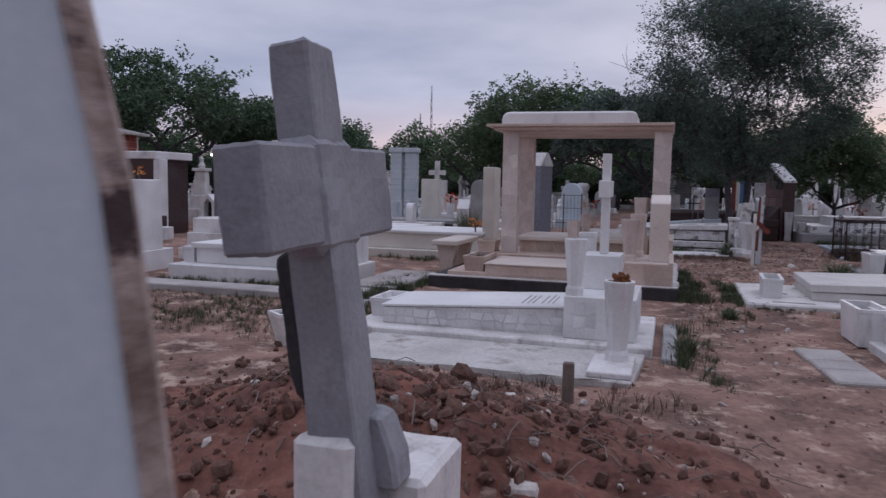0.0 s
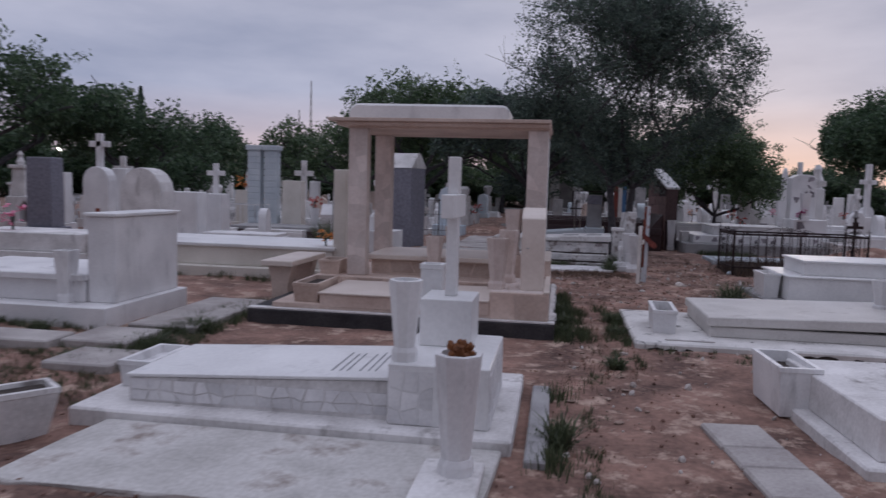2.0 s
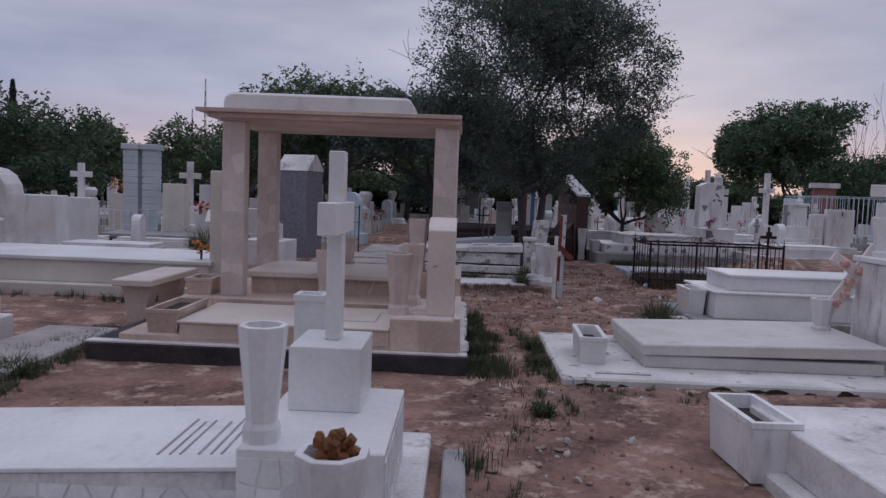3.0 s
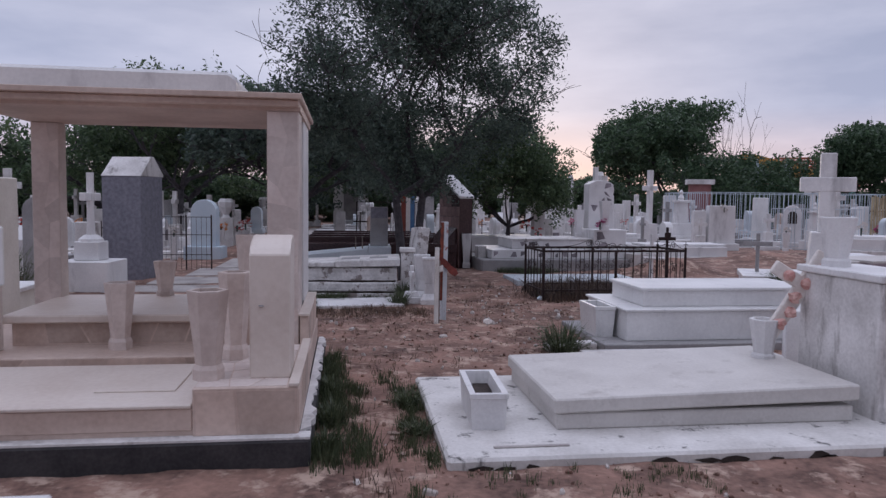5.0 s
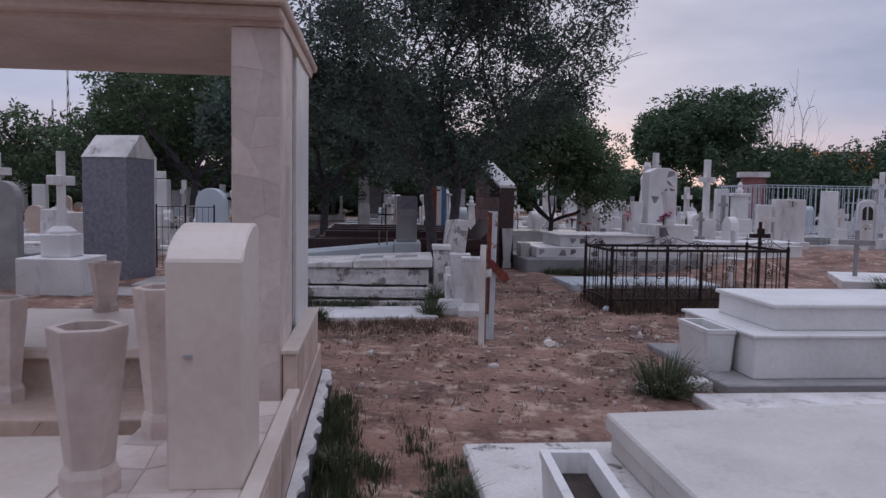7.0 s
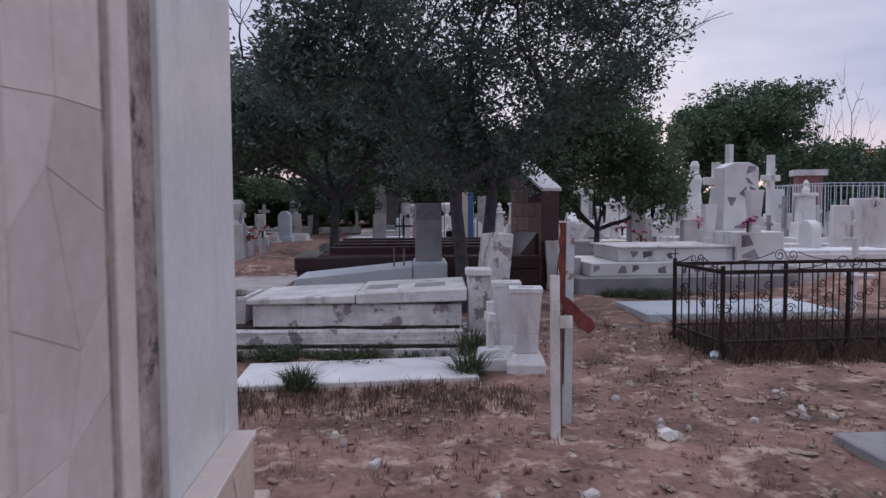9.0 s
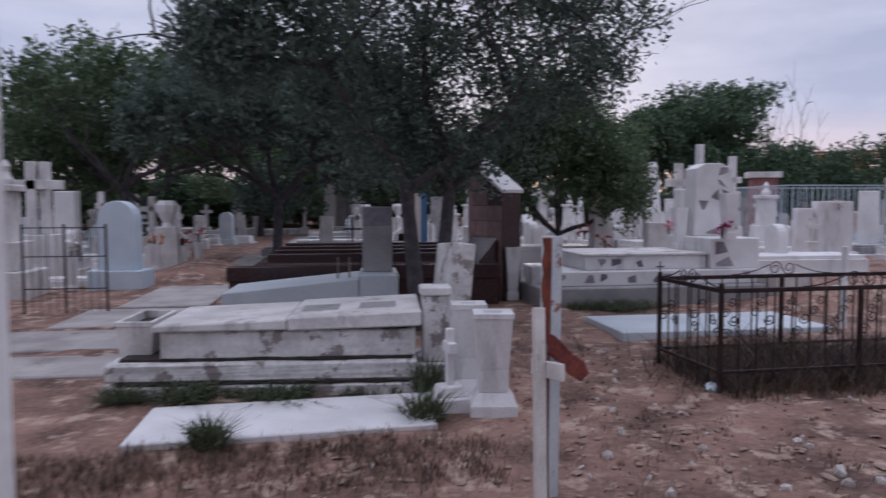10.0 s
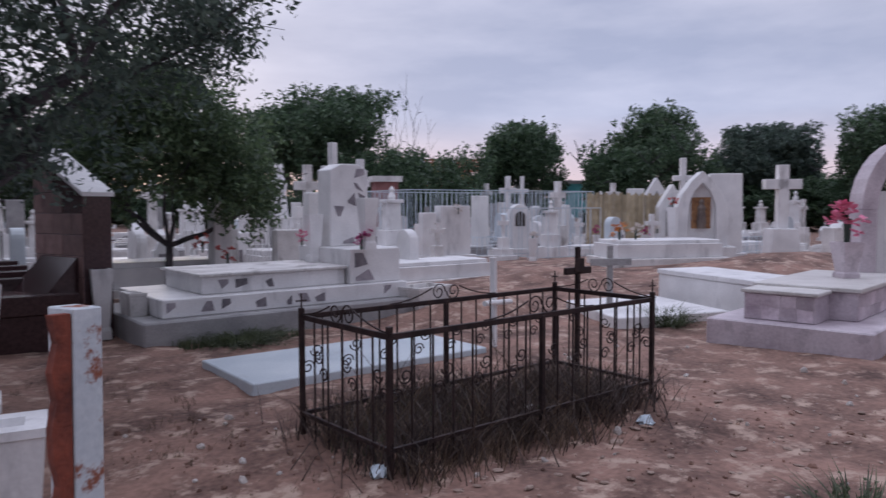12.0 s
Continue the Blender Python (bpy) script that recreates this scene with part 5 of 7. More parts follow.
br = thing("brick_vault", "small red brick vault with a tin roof", "vault", -17.9, 16.8, 0, 8)
wall = part("wall", box(B(), 0, 2.3, 0, 2.4, -0.2, 2.85), JOINT, br)
for j in range(14):
    for i in range(10):
        x0 = i * 0.24 - (0.12 if j % 2 else 0)
        a, b = max(0.0, x0), min(2.3, x0 + 0.228)
        if b - a < 0.05:
            continue
        part("brick", box(B(), a, b, -0.02, 0.0, j * 0.205, j * 0.205 + 0.19), BRICK, wall)
        part("brick", box(B(), 2.3, 2.32, a, b, j * 0.205, j * 0.205 + 0.19), BRICK, wall)
bm = B()
prism(bm, [(-0.2, 2.85), (2.6, 2.85), (2.6, 2.93), (1.2, 3.2), (-0.2, 2.93)], "y", -0.25, 2.6, 0.01)
part("roof", bm, TIN, br, "grey tin roof")

# right side
cross_stone(12.0, 30.6, 2.82, 0.6, WHITE, 20, 0.9)
cross_stone(7.55, 23.75, 2.55, 0.4, WHITE, 10, 1.3, "white cross behind the patchwork tomb")
block_stone(6.9, 26.8, 0.36, 0.3, 1.70, WHITE, 5, "slim white plastered block headstone")
bouquet(6.45, 26.6, 0.75, 0.17, FLOWER_RED, 8, "red flowers beside a slim headstone")
bouquet(7.15, 22.2, 0.98, 0.15, FLOWER_MAG, 9, "magenta flowers on the patchwork tomb")
bouquet(6.75, 23.2, 1.0, 0.12, FLOWER_PINK, 10, "pink flowers on the patchwork tomb")
t = thing("obelisk", "slim white plastered stone obelisk", "monument", 10.2, 34.3, 0)
part("shaft", lathe(B(), [(0.28, -0.1), (0.28, 0.8), (0.17, 0.85), (0.13, 2.6), (0.05, 2.75)], 4, turn=0.785), WHITE, t)
t = thing("statue", "white plaster statue on a pedestal", "statue", 11.9, 35.6, 0)
part("figure", lathe(B(), [(0.45, -0.1), (0.45, 1.2), (0.3, 1.25), (0.22, 1.9), (0.26, 2.3), (0.14, 2.6), (0.17, 2.78), (0.1, 2.95)], 10), WHITE, t)
block_stone(13.9, 28.9, 0.9, 0.4, 1.58, WHITE, -10, "white headstone with flower reliefs")
bouquet(13.9, 28.8, 1.35, 0.14, FLOWER_WHITE, 11, "white paper flowers on a headstone")
block_stone(13.2, 29.1, 0.42, 0.3, 1.4, WHITE, -10)
nb = head_arch(17.2, 30.0, 0.6, 1.62, 0.5, WHITE, -30, "white niche with a dark arched opening", "niche_stone")
# no hollow is cut: a near-black plate paints the shade of the niche
bm = B()
prism(bm, [(-0.15, 0.95), (0.15, 0.95)] + [(0.15 * math.cos(a), 1.25 + 0.15 * math.sin(a)) for a in [math.pi * i / 6 for i in range(7)]], "y", -0.02, 0.05)
part("opening", bm, SOIL_AND_SHADE, nb, "near-black plate that paints the shade of the niche")
simple_tomb("long_white_tomb", "long white tomb with smooth sides", 9.7, 25.6, 2.6, 1.2, 0.08, 0.28, 0.08, WHITE, 0)
simple_tomb("white_tomb", "white tomb behind the patchwork tomb", 4.3, 27.0, 2.6, 1.2, 0.15, 0.35, 0.1, WHITE, 0)
simple_tomb("white_tomb", "low white tomb among others", 8.6, 29.2, 2.6, 1.2, 0.15, 0.3, 0.12, WHITE, 0)
fl = thing("board_fence", "tan upright board fence round a plot", "fence", 20.7, 30.5, 0, 5)
for k in range(64):
    part("board", box(B(), k * 0.122, k * 0.122 + 0.095, 0, 0.02, 0.05, 1.98 + 0.05 * math.sin(k * 1.7), 0.004), BAMBOO, fl)
for z in (0.4, 1.4):
    part("rail", box(B(), 0, 7.8, 0.02, 0.05, z, z + 0.06), GREY_WOOD, fl)
sh = thing("arch_shrine", "white pointed-arch shrine with a niche and figure", "shrine", 18.6, 24.7, 0.22, -46)
bm = B()
outer = [(-0.62, 0.3), (0.62, 0.3), (0.62, 1.25), (0.50, 1.62), (0.25, 1.98), (0, 2.22), (-0.25, 1.98), (-0.50, 1.62), (-0.62, 1.25)]
prism(bm, outer, "y", 0.12, 0.75, 0.01)
part("back", bm, WHITE, sh)
for s in (-1, 1):
    bm = B()
    prism(bm, [(s * 0.36, 0.3), (s * 0.62, 0.3), (s * 0.62, 1.25), (s * 0.50, 1.62), (s * 0.25, 1.98), (0, 2.22), (0, 1.92), (s * 0.2, 1.72), (s * 0.34, 1.35)], "y", -0.08, 0.118, 0.008)
    part("arch_side", bm, WHITE, sh)
part("niche", box(B(), -0.24, 0.24, 0.105, 0.119, 0.75, 1.55), mat("niche_brown", (0.20, 0.09, 0.04), (0.42, 0.22, 0.10), 12, 0.7, 0.1, 40), sh, "painted brown niche")
part("figure", lathe(B(), [(0.10, 0.75), (0.12, 0.95), (0.09, 1.2), (0.11, 1.28), (0.06, 1.36), (0.07, 1.44), (0.03, 1.5)], 8, (0, 0.03, 0)), GREY_WOOD, sh, "dark little figure")
part("base", box(B(), -0.8, 0.8, -0.3, 0.9, -0.2, 0.3, 0.015), WHITE, sh)
simple_tomb("shrine_tomb", "white tomb before the arched shrine", 14.9, 24.3, 2.6, 1.3, 0.18, 0.32, 0.08, WHITE, -24, 0.2)
bouquet(15.3, 24.6, 0.76, 0.24, FLOWER_ORANGE, 12, "orange and white flowers on the shrine tomb")
bouquet(15.75, 24.5, 0.76, 0.2, FLOWER_WHITE, 13, "white flowers on the shrine tomb")
bouquet(17.75, 24.95, 1.5, 0.17, FLOWER_RED, 14, "red flowers in a vase beside the shrine")
flared_vase("white_vase", "white vase beside the shrine", 17.75, 24.95, 0.22, 1.3, 0.16, WHITE, 8)
block_stone(20.0, 24.9, 0.85, 0.4, 2.42, WHITE, -46, "tall plain white block beside the shrine")
cross_stone(19.9, 26.2, 2.9, 0.55, WHITE, -36, 1.2)
cross_stone(22.1, 24.5, 2.69, 1.0, WHITE, -40, 0.9, "large white cross with broad arms")
cross_stone(22.2, 36.2, 2.79, 0.7, WHITE, -30, 1.0)
cross_stone(24.1, 37.4, 2.87, 0.55, WHITE, -30, 1.0)
for x, y, s in ((31.0, 35.5, 1.0), (24.0, 29.5, 0.8)):
    t = thing("gabled_niche", "white plastered niche with a gable", "shrine", x, y, 0, -40)
    bm = B()
    prism(bm, [(-0.6 * s, 0), (0.6 * s, 0), (0.6 * s, 1.9 * s), (0, 2.9 * s), (-0.6 * s, 1.9 * s)], "y", 0, 0.6, 0.012)
    part("body", bm, WHITE, t)
    bm = B()
    prism(bm, [(-0.3 * s, 0.6 * s), (0.3 * s, 0.6 * s), (0.3 * s, 1.7 * s), (0, 2.3 * s), (-0.3 * s, 1.7 * s)], "y", -0.02, 0.1)
    part("opening", bm, CEMENT, t)
t = thing("low_cross", "low white cross of pipe with a fallen bar", "cross", 7.4, 19.75, 0, 20)
part("upright", box(B(), -0.03, 0.03, -0.03, 0.03, -0.1, 1.0, 0.006), WHITE, t)
part("crossarm", tube(B(), (-0.28, -0.05, 0.52), (0.30, -0.05, 0.48), 0.03, 0.03, 8), WHITE, t)
t = thing("plank_cross", "weathered grey board cross in the dirt", "cross", 10.2, 20.5, 0, -30)
part("upright", box(B(), -0.04, 0.04, -0.025, 0.025, -0.1, 1.0, 0.006), TIN, t)
part("crossarm", box(B(), -0.30, 0.30, -0.05, -0.025, 0.72, 0.82, 0.006), TIN, t)
t = thing("old_planter", "weathered grey concrete trough on the earth", "planter", 7.95, 22.0, 0.0, 15)
part("trough", tray(B(), 0, 0.6, 0, 0.35, 0, 0.42, 0.04, 0.06, 0.1), WORN, t)
t = thing("white_slab", "flat white slab grave on a low base", "slab", 9.0, 19.75, 0, 8)
bm = B()
prism(bm, [(0.4, -0.1), (2.0, -0.85), (2.9, 0.85), (1.4, 1.4)], "z", -0.2, 0.14, 0.012)
part("slab", bm, WHITE, t)
simple_tomb("box_tomb", "plain white box tomb with a flat lid", 11.35, 18.95, 1.0, 2.1, 0.05, 0.42, 0.08, WHITE, -16, lid_in=-0.02)
pt = thing("pink_tile_tomb", "tomb clad in pale pink stone tiles with a smooth lid", "tomb", 9.97, 17.48, 0, 10)
part("plinth", box(B(), -0.22, 3.0, -0.60, 1.10, -0.2, 0.28, 0.015), LILAC, pt)
PINK_TILE = mat("pink_tile", (0.34, 0.27, 0.31), (0.60, 0.52, 0.56), 3, 0.5, 0.05, 30, vary=0.3)
p = part("foot_block", box(B(), 0, 0.5, 0, 0.76, 0.28, 0.58, 0.01), LILAC, pt)
flags(p, "flag", (0, 0.74, 0.29), (0, -0.72, 0), (0, 0, 0.28), 4, 2, 51, PINK_TILE, 0.005, 0.15, 0.05)
p = part("body", box(B(), 0.5, 2.7, -0.28, 0.80, 0.28, 0.60, 0.01), LILAC, pt)
flags(p, "flag", (0.52, -0.28, 0.29), (2.15, 0, 0), (0, 0, 0.28), 9, 2, 52, PINK_TILE, 0.005, 0.15, 0.05)
part("foot_lid", box(B(), -0.03, 0.465, -0.03, 0.79, 0.58, 0.62, 0.008), IVORY, pt)
part("lid", box(B(), 0.465, 2.75, -0.32, 0.84, 0.60, 0.65, 0.008), IVORY, pt)
pa = thing("pink_arch", "pink stone arch monument with a dark cross inside", "monument", 12.5, 18.15, 0, -34)
bm = B()
for k in range(14):
    a0, a1 = math.pi * k / 14, math.pi * (k + 1) / 14
    prism(bm, [(0.75 - 0.75 * math.cos(a0), 1.5 + 0.95 * math.sin(a0)), (0.75 - 0.75 * math.cos(a1), 1.5 + 0.95 * math.sin(a1)), (0.75 - 0.53 * math.cos(a1), 1.5 + 0.73 * math.sin(a1)), (0.75 - 0.53 * math.cos(a0), 1.5 + 0.73 * math.sin(a0))], "y", 0, 0.3)
part("arch", bm, LILAC, pa)
for a in (0.0, 1.28):
    part("pier", box(B(), a, a + 0.22, 0, 0.3, -0.2, 1.5, 0.01), LILAC, pa)
part("back", box(B(), 0.22, 1.28, 0.2, 0.28, 0, 1.75), WHITE, pa)
part("dark_cross", box(B(), 0.73, 0.77, 0.17, 0.2, 1.2, 1.65), IRON, pa)
part("dark_arm", box(B(), 0.62, 0.88, 0.172, 0.2, 1.45, 1.5), IRON, pa)
flared_vase("pink_vase", "pink stone vase on the lid of the tiled tomb", 11.66, 17.95, 0.65, 0.45, 0.2, LILAC, 4)
bouquet(11.66, 17.95, 1.02, 0.31, FLOWER_PINK, 15, "large pink and white paper flowers in a vase")

t = thing("striped_board", "red, white and blue striped board standing behind the tree", "board", 2.75, 27.0, 0, 20)
for k, m_ in enumerate((BRICK, FLOWER_WHITE, mat("blue_paint", (0.06, 0.16, 0.34), (0.12, 0.26, 0.46), 3, 0.7, 0.1, 40))):
    part("stripe", box(B(), k * 0.14, k * 0.14 + 0.14, 0, 0.03, -0.1, 1.75), m_, t)
LAMP = bpy.data.materials.new("lamp_glow")
LAMP.use_nodes = True
LAMP.node_tree.nodes["Principled BSDF"].inputs["Emission Color"].default_value = (1.0, 0.93, 0.8, 1)
LAMP.node_tree.nodes["Principled BSDF"].inputs["Emission Strength"].default_value = 9
for x, y, z in ((-25.8, 41.0, 3.3), (-27.8, 40.5, 3.1), (-27.8, 56.0, 5.35), (-28.8, 32.7, 3.35)):
    t = thing("street_lamp", "lit street lamp on a thin pole among trees", "lamp", x, y, 0, 0, "street lamps")
    part("pole", tube(B(), (0, 0, -0.2), (0, 0, z - 0.1), 0.06, 0.04, 6), IRON, t)
    part("lamp_head", lathe(B(), [(0.04, -0.08), (0.10, -0.04), (0.11, 0.03), (0.05, 0.09)], 10, (0, 0, z)), LAMP, t, "glowing lamp head")

for i, (x, y, m_) in enumerate(((-2.55, 27.6, FLOWER_ORANGE), (-2.35, 29.4, FLOWER_RED), (-2.3, 31.0, FLOWER_RED), (-2.9, 28.6, FLOWER_WHITE))):
    flared_vase("grave_vase", "white vase with faded flowers beside the walkway", x, y, gz(x, y), 0.55, 0.13, WHITE, 8, 0, "walkway vases")
    bouquet(x, y, 0.52, 0.2, m_, 160 + i, "bunch of faded flowers in a walkway vase")

# coloured buildings beyond the graves
t = thing("turquoise_shed", "low turquoise shed with a flat roof", "building", 34.5, 45.0, 0, -35)
part("wall", box(B(), 0, 4.5, 0, 3, 0, 2.9), TEAL, t)
part("roof", box(B(), -0.2, 4.7, -0.2, 3.2, 2.9, 3.1), TIN, t)
part("door", box(B(), 2.2, 4.0, -0.03, 0.0, 0.0, 2.3), SOIL_AND_SHADE, t)
t = thing("turquoise_chapel", "small turquoise and white chapel tomb with spires", "building", 27.5, 50.3, 0, -20)
part("wall", box(B(), 0, 3.6, 0, 2.5, 0, 2.7), TEAL, t)
part("roof", box(B(), -0.2, 3.8, -0.2, 2.7, 2.7, 3.0), TILE_RED, t)
for a in (0.3, 2.2):
    part("spire", lathe(B(), [(0.4, 2.7), (0.4, 3.4), (0.3, 3.9), (0.04, 4.6)], 8, (a, 0.3, 0)), PALE_BLUE, t)
t = thing("red_niche", "rust-red roofed niche tomb", "shrine", 18.6, 39.8, 0, -20)
part("body", box(B(), -0.5, 0.5, 0, 0.8, 0, 2.6), mat("dull_red_paint", (0.22, 0.09, 0.09), (0.34, 0.16, 0.15), 3, 0.8, 0.1, 40), t)
part("roof", box(B(), -0.65, 0.65, -0.15, 0.95, 2.6, 2.84), WORN, t)
t = thing("grandstand", "ochre concrete grandstand with a red roof below", "building", 43.5, 78, 0, -28)
bm = B()
prism(bm, [(-1.0, 5.9), (-1.0, 6.9), (0.3, 6.9), (9, 4.6), (9, 4.0), (2, 5.0)], "y", 0, 6)
part("canopy", bm, YELLOW, t, "ochre slanting canopy")
for k in range(5):
    part("tier", box(B(), 1.0 + k * 0.4, 10, 0.4 + k, 1.2 + k, 5.2 + k * 0.35, 5.4 + k * 0.35), TILE_RED, t)
part("roof", box(B(), 0, 10, -2, 6, 3.4, 4.2), TILE_RED, t)
part("wall", box(B(), 0, 10, -1, 6, 0, 3.4), TEAL, t)
t = thing("white_gatehouse", "small white gatehouse at the end of the walkway", "building", 0.3, 52.0, 0, 0)
part("wall", box(B(), 0, 2.2, 0, 2.0, -0.2, 3.0), WHITE, t)
part("cornice", box(B(), -0.12, 2.32, -0.12, 2.12, 3.0, 3.2, 0.02), WHITE, t)
part("door", box(B(), 0.65, 1.55, -0.03, 0.0, 0.0, 2.1), CEMENT, t, "grey metal door")
t = thing("water_tower", "pale concrete water tank on a tower behind trees", "tower", 57.2, 73.4, 0, -30)
part("shaft", box(B(), -0.8, 0.8, -0.8, 0.8, 0, 8.2), CEMENT, t)
part("tank", box(B(), -1.3, 1.3, -1.3, 1.3, 8.2, 9.8, 0.05), WHITE, t)
for x, y, h in ((-18.8, 58.2, 9.6), (-19.7, 58.0, 7.3)):
    t = thing("antenna_mast", "thin lattice antenna mast", "mast", x, y, 0)
    bm = B()
    for a in (-0.14, 0.14):
        tube(bm, (a, 0, 0), (a * 0.2, 0, h), 0.035, 0.02, 4)
    for k in range(12):
        tube(bm, (-0.13 + k * 0.008, 0, h * k / 13), (0.13 - k * 0.008, 0, h * (k + 1) / 13), 0.02, 0.02, 4)
    part("mast", bm, IRON, t)

# ---- far rows of graves ----
def urn_stone(label):
    t = thing("urn_pedestal", label, "pedestal")
    part("pedestal", box(B(), -0.2, 0.2, -0.2, 0.2, -0.2, 0.75, 0.012, 0.03), WORN, t)
    part("urn", lathe(B(), [(0.10, 0.75), (0.07, 0.82), (0.17, 1.0), (0.19, 1.12), (0.13, 1.2)], 8), WHITE, t)
    return t


def pipe_cross(label):
    t = thing("iron_grave_cross", label, "cross")
    part("upright", tube(B(), (0, 0, -0.2), (0, 0, 1.35), 0.03, 0.03, 6), IRON, t)
    part("crossarm", tube(B(), (-0.28, 0, 0.98), (0.28, 0, 0.98), 0.028, 0.028, 6), IRON, t)
    return t


proto = [cross_stone(0, 0, 1.35, 0.5, WHITE, 0, 0.35, "white stone grave cross on a pedestal"),
         cross_stone(0, 0, 2.0, 0.55, WORN, 0, 0.8, "tall whitewashed grave cross on a pedestal"),
         head_arch(0, 0, 0.55, 1.15, 0.25, WHITE, 0, "white round-topped headstone in a row"),
         block_stone(0, 0, 0.5, 0.3, 0.95, WORN, 0, "worn white block headstone in a row"),
         block_stone(0, 0, 0.42, 0.3, 1.45, CEMENT, 0, "grey block headstone in a row"),
         block_stone(0, 0, 0.42, 0.3, 1.6, MARBLE, 0, "tall white marble headstone in a row"),
         head_arch(0, 0, 0.6, 1.5, 0.35, BLUE_SLAB, 0, "pale blue round-topped headstone in a row"),
         urn_stone("white urn on a worn square pedestal"),
         pipe_cross("thin dark iron pipe grave cross"),
         cross_stone(0, 0, 1.6, 0.42, CEMENT, 0, 0.6, "grey cement grave cross on a pedestal"),
         head_arch(0, 0, 0.5, 1.0, 0.2, PINK, 0, "small pinkish round-topped headstone in a row")]
tombs = [simple_tomb("row_tomb", "white tomb in the far rows", 0, 0, 1.9, 0.9, 0.08, 0.22, 0.08, WHITE),
         simple_tomb("row_tomb", "worn whitewashed tomb in the far rows", 0, 0, 1.8, 0.85, 0.06, 0.16, 0.06, WORN),
         simple_tomb("row_tomb", "grey cement tomb in the far rows", 0, 0, 1.8, 0.85, 0.06, 0.2, 0.05, CEMENT)]
for p in proto + tombs:
    p["group"] = "far rows of graves"
rng = random.Random(21)
first = {}
for row in range(12):
    y = 26.5 + row * 2.1
    half = 13 + row * 2.6
    x = -half * 0.75 - 4
    while x < half + 8:
        x += rng.uniform(2.1, 3.3)
        if -2.2 < x < 0.9 and y < 47 or rng.random() < 0.12 or (x < 4.6 and x > -1 and y < 29) or (13 < x < 18.5 and y < 29) or math.hypot(x - 5.8, y - 27) < 1.4:
            continue
        yy = y + rng.uniform(-0.5, 0.5)
        p = rng.choice(proto)
        q = rng.choice(tombs)
        s = rng.uniform(0.75, 1.2)
        for ob, m in ((q, pose(x - 2.0, yy, 0, 0, 0, rng.uniform(-4, 4))), (p, pose(x, yy + 0.4, 0, 0, 0, rng.choice((0, 90)) + rng.uniform(-8, 8)) @ Matrix.Diagonal((s, s, s, 1)))):
            if ob not in first:
                ob.matrix_basis = m
                first[ob] = 1
            else:
                copy_thing(ob, m)
for x, y, k in ((-13.5, 22.5, 3), (-11.8, 25.5, 0), (-14.5, 26, 1), (-10.2, 27.2, 2), (-7.9, 26.4, 1), (-6.6, 26.6, 2), (-5.2, 24.2, 3), (-4.6, 26.8, 1), (-12.0, 21.8, 5), (-5.8, 29.5, 6), (-9.8, 21.0, 3), (-15.5, 29, 5), (-17.5, 22, 2), (9.4, 27.9, 5), (11.6, 30.2, 2), (15.4, 32.4, 3), (19.2, 30.4, 1), (22.5, 27.0, 2), (23.5, 27.5, 3), (24.2, 25.4, 6), (20.6, 22.2, 3), (26, 29, 1), (21.4, 28.4, 0)):
    copy_thing(proto[k], pose(x, y, 0, 0, 0, (k * 37) % 20 - 10))
for i, (x, y) in enumerate(((-12.2, 21.2), (-9.8, 20.6), (-12.9, 24.6), (-6.9, 24.8), (-9.0, 25.6), (-11.2, 27.8), (-7.4, 17.8), (-7.8, 21.0), (23.2, 26.6), (25.0, 26.0), (22.3, 27.6), (16.6, 30.0))):
    copy_thing(tombs[i % 2], pose(x, y, 0, 0, 0, (i * 13) % 8 - 4))


def stepped_cross(label, material):
    t = thing("stepped_cross", label, "cross")
    for k, (w, z0, z1) in enumerate(((0.42, -0.2, 0.22), (0.30, 0.22, 0.48), (0.19, 0.48, 0.92))):
        part("step", box(B(), -w, w, -w * 0.8, w * 0.8, z0, z1, 0.012, 0.02 if k == 2 else 0), material, t)
    bm = B()
    prism(bm, [(-0.06, 0.92), (0.06, 0.92), (0.055, 1.42), (0.24, 1.40), (0.28, 1.37), (0.28, 1.59), (0.24, 1.56), (0.055, 1.54), (0.06, 1.74), (0.09, 1.80), (-0.09, 1.80), (-0.06, 1.74), (-0.055, 1.54), (-0.24, 1.56), (-0.28, 1.59), (-0.28, 1.37), (-0.24, 1.40), (-0.055, 1.42)], "y", -0.05, 0.05, 0.006)
    part("cross", bm, material, t)
    return t


def gable_niche(label, material):
    t = thing("small_niche", label, "shrine")
    part("base", box(B(), -0.45, 0.45, -0.15, 0.65, -0.2, 0.35, 0.012), material, t)
    for s_ in (-1, 1):
        bm = B()
        prism(bm, [(s_ * 0.36, 0.35), (s_ * 0.22, 0.35), (s_ * 0.22, 0.95), (0, 1.18), (0, 1.36), (s_ * 0.42, 0.98)], "y", 0.0, 0.5, 0.008)
        part("side", bm, material, t)
    # the back is near-black: shade of the recess put into its colour
    part("back", box(B(), -0.22, 0.22, 0.4, 0.48, 0.35, 1.0), SOIL_AND_SHADE, t, "niche back painted near-black for the shade of the hollow")
    part("finial", box(B(), -0.03, 0.03, 0.2, 0.26, 1.34, 1.72, 0.006), material, t)
    part("finial_arm", box(B(), -0.11, 0.11, 0.205, 0.255, 1.54, 1.60, 0.006), material, t)
    return t


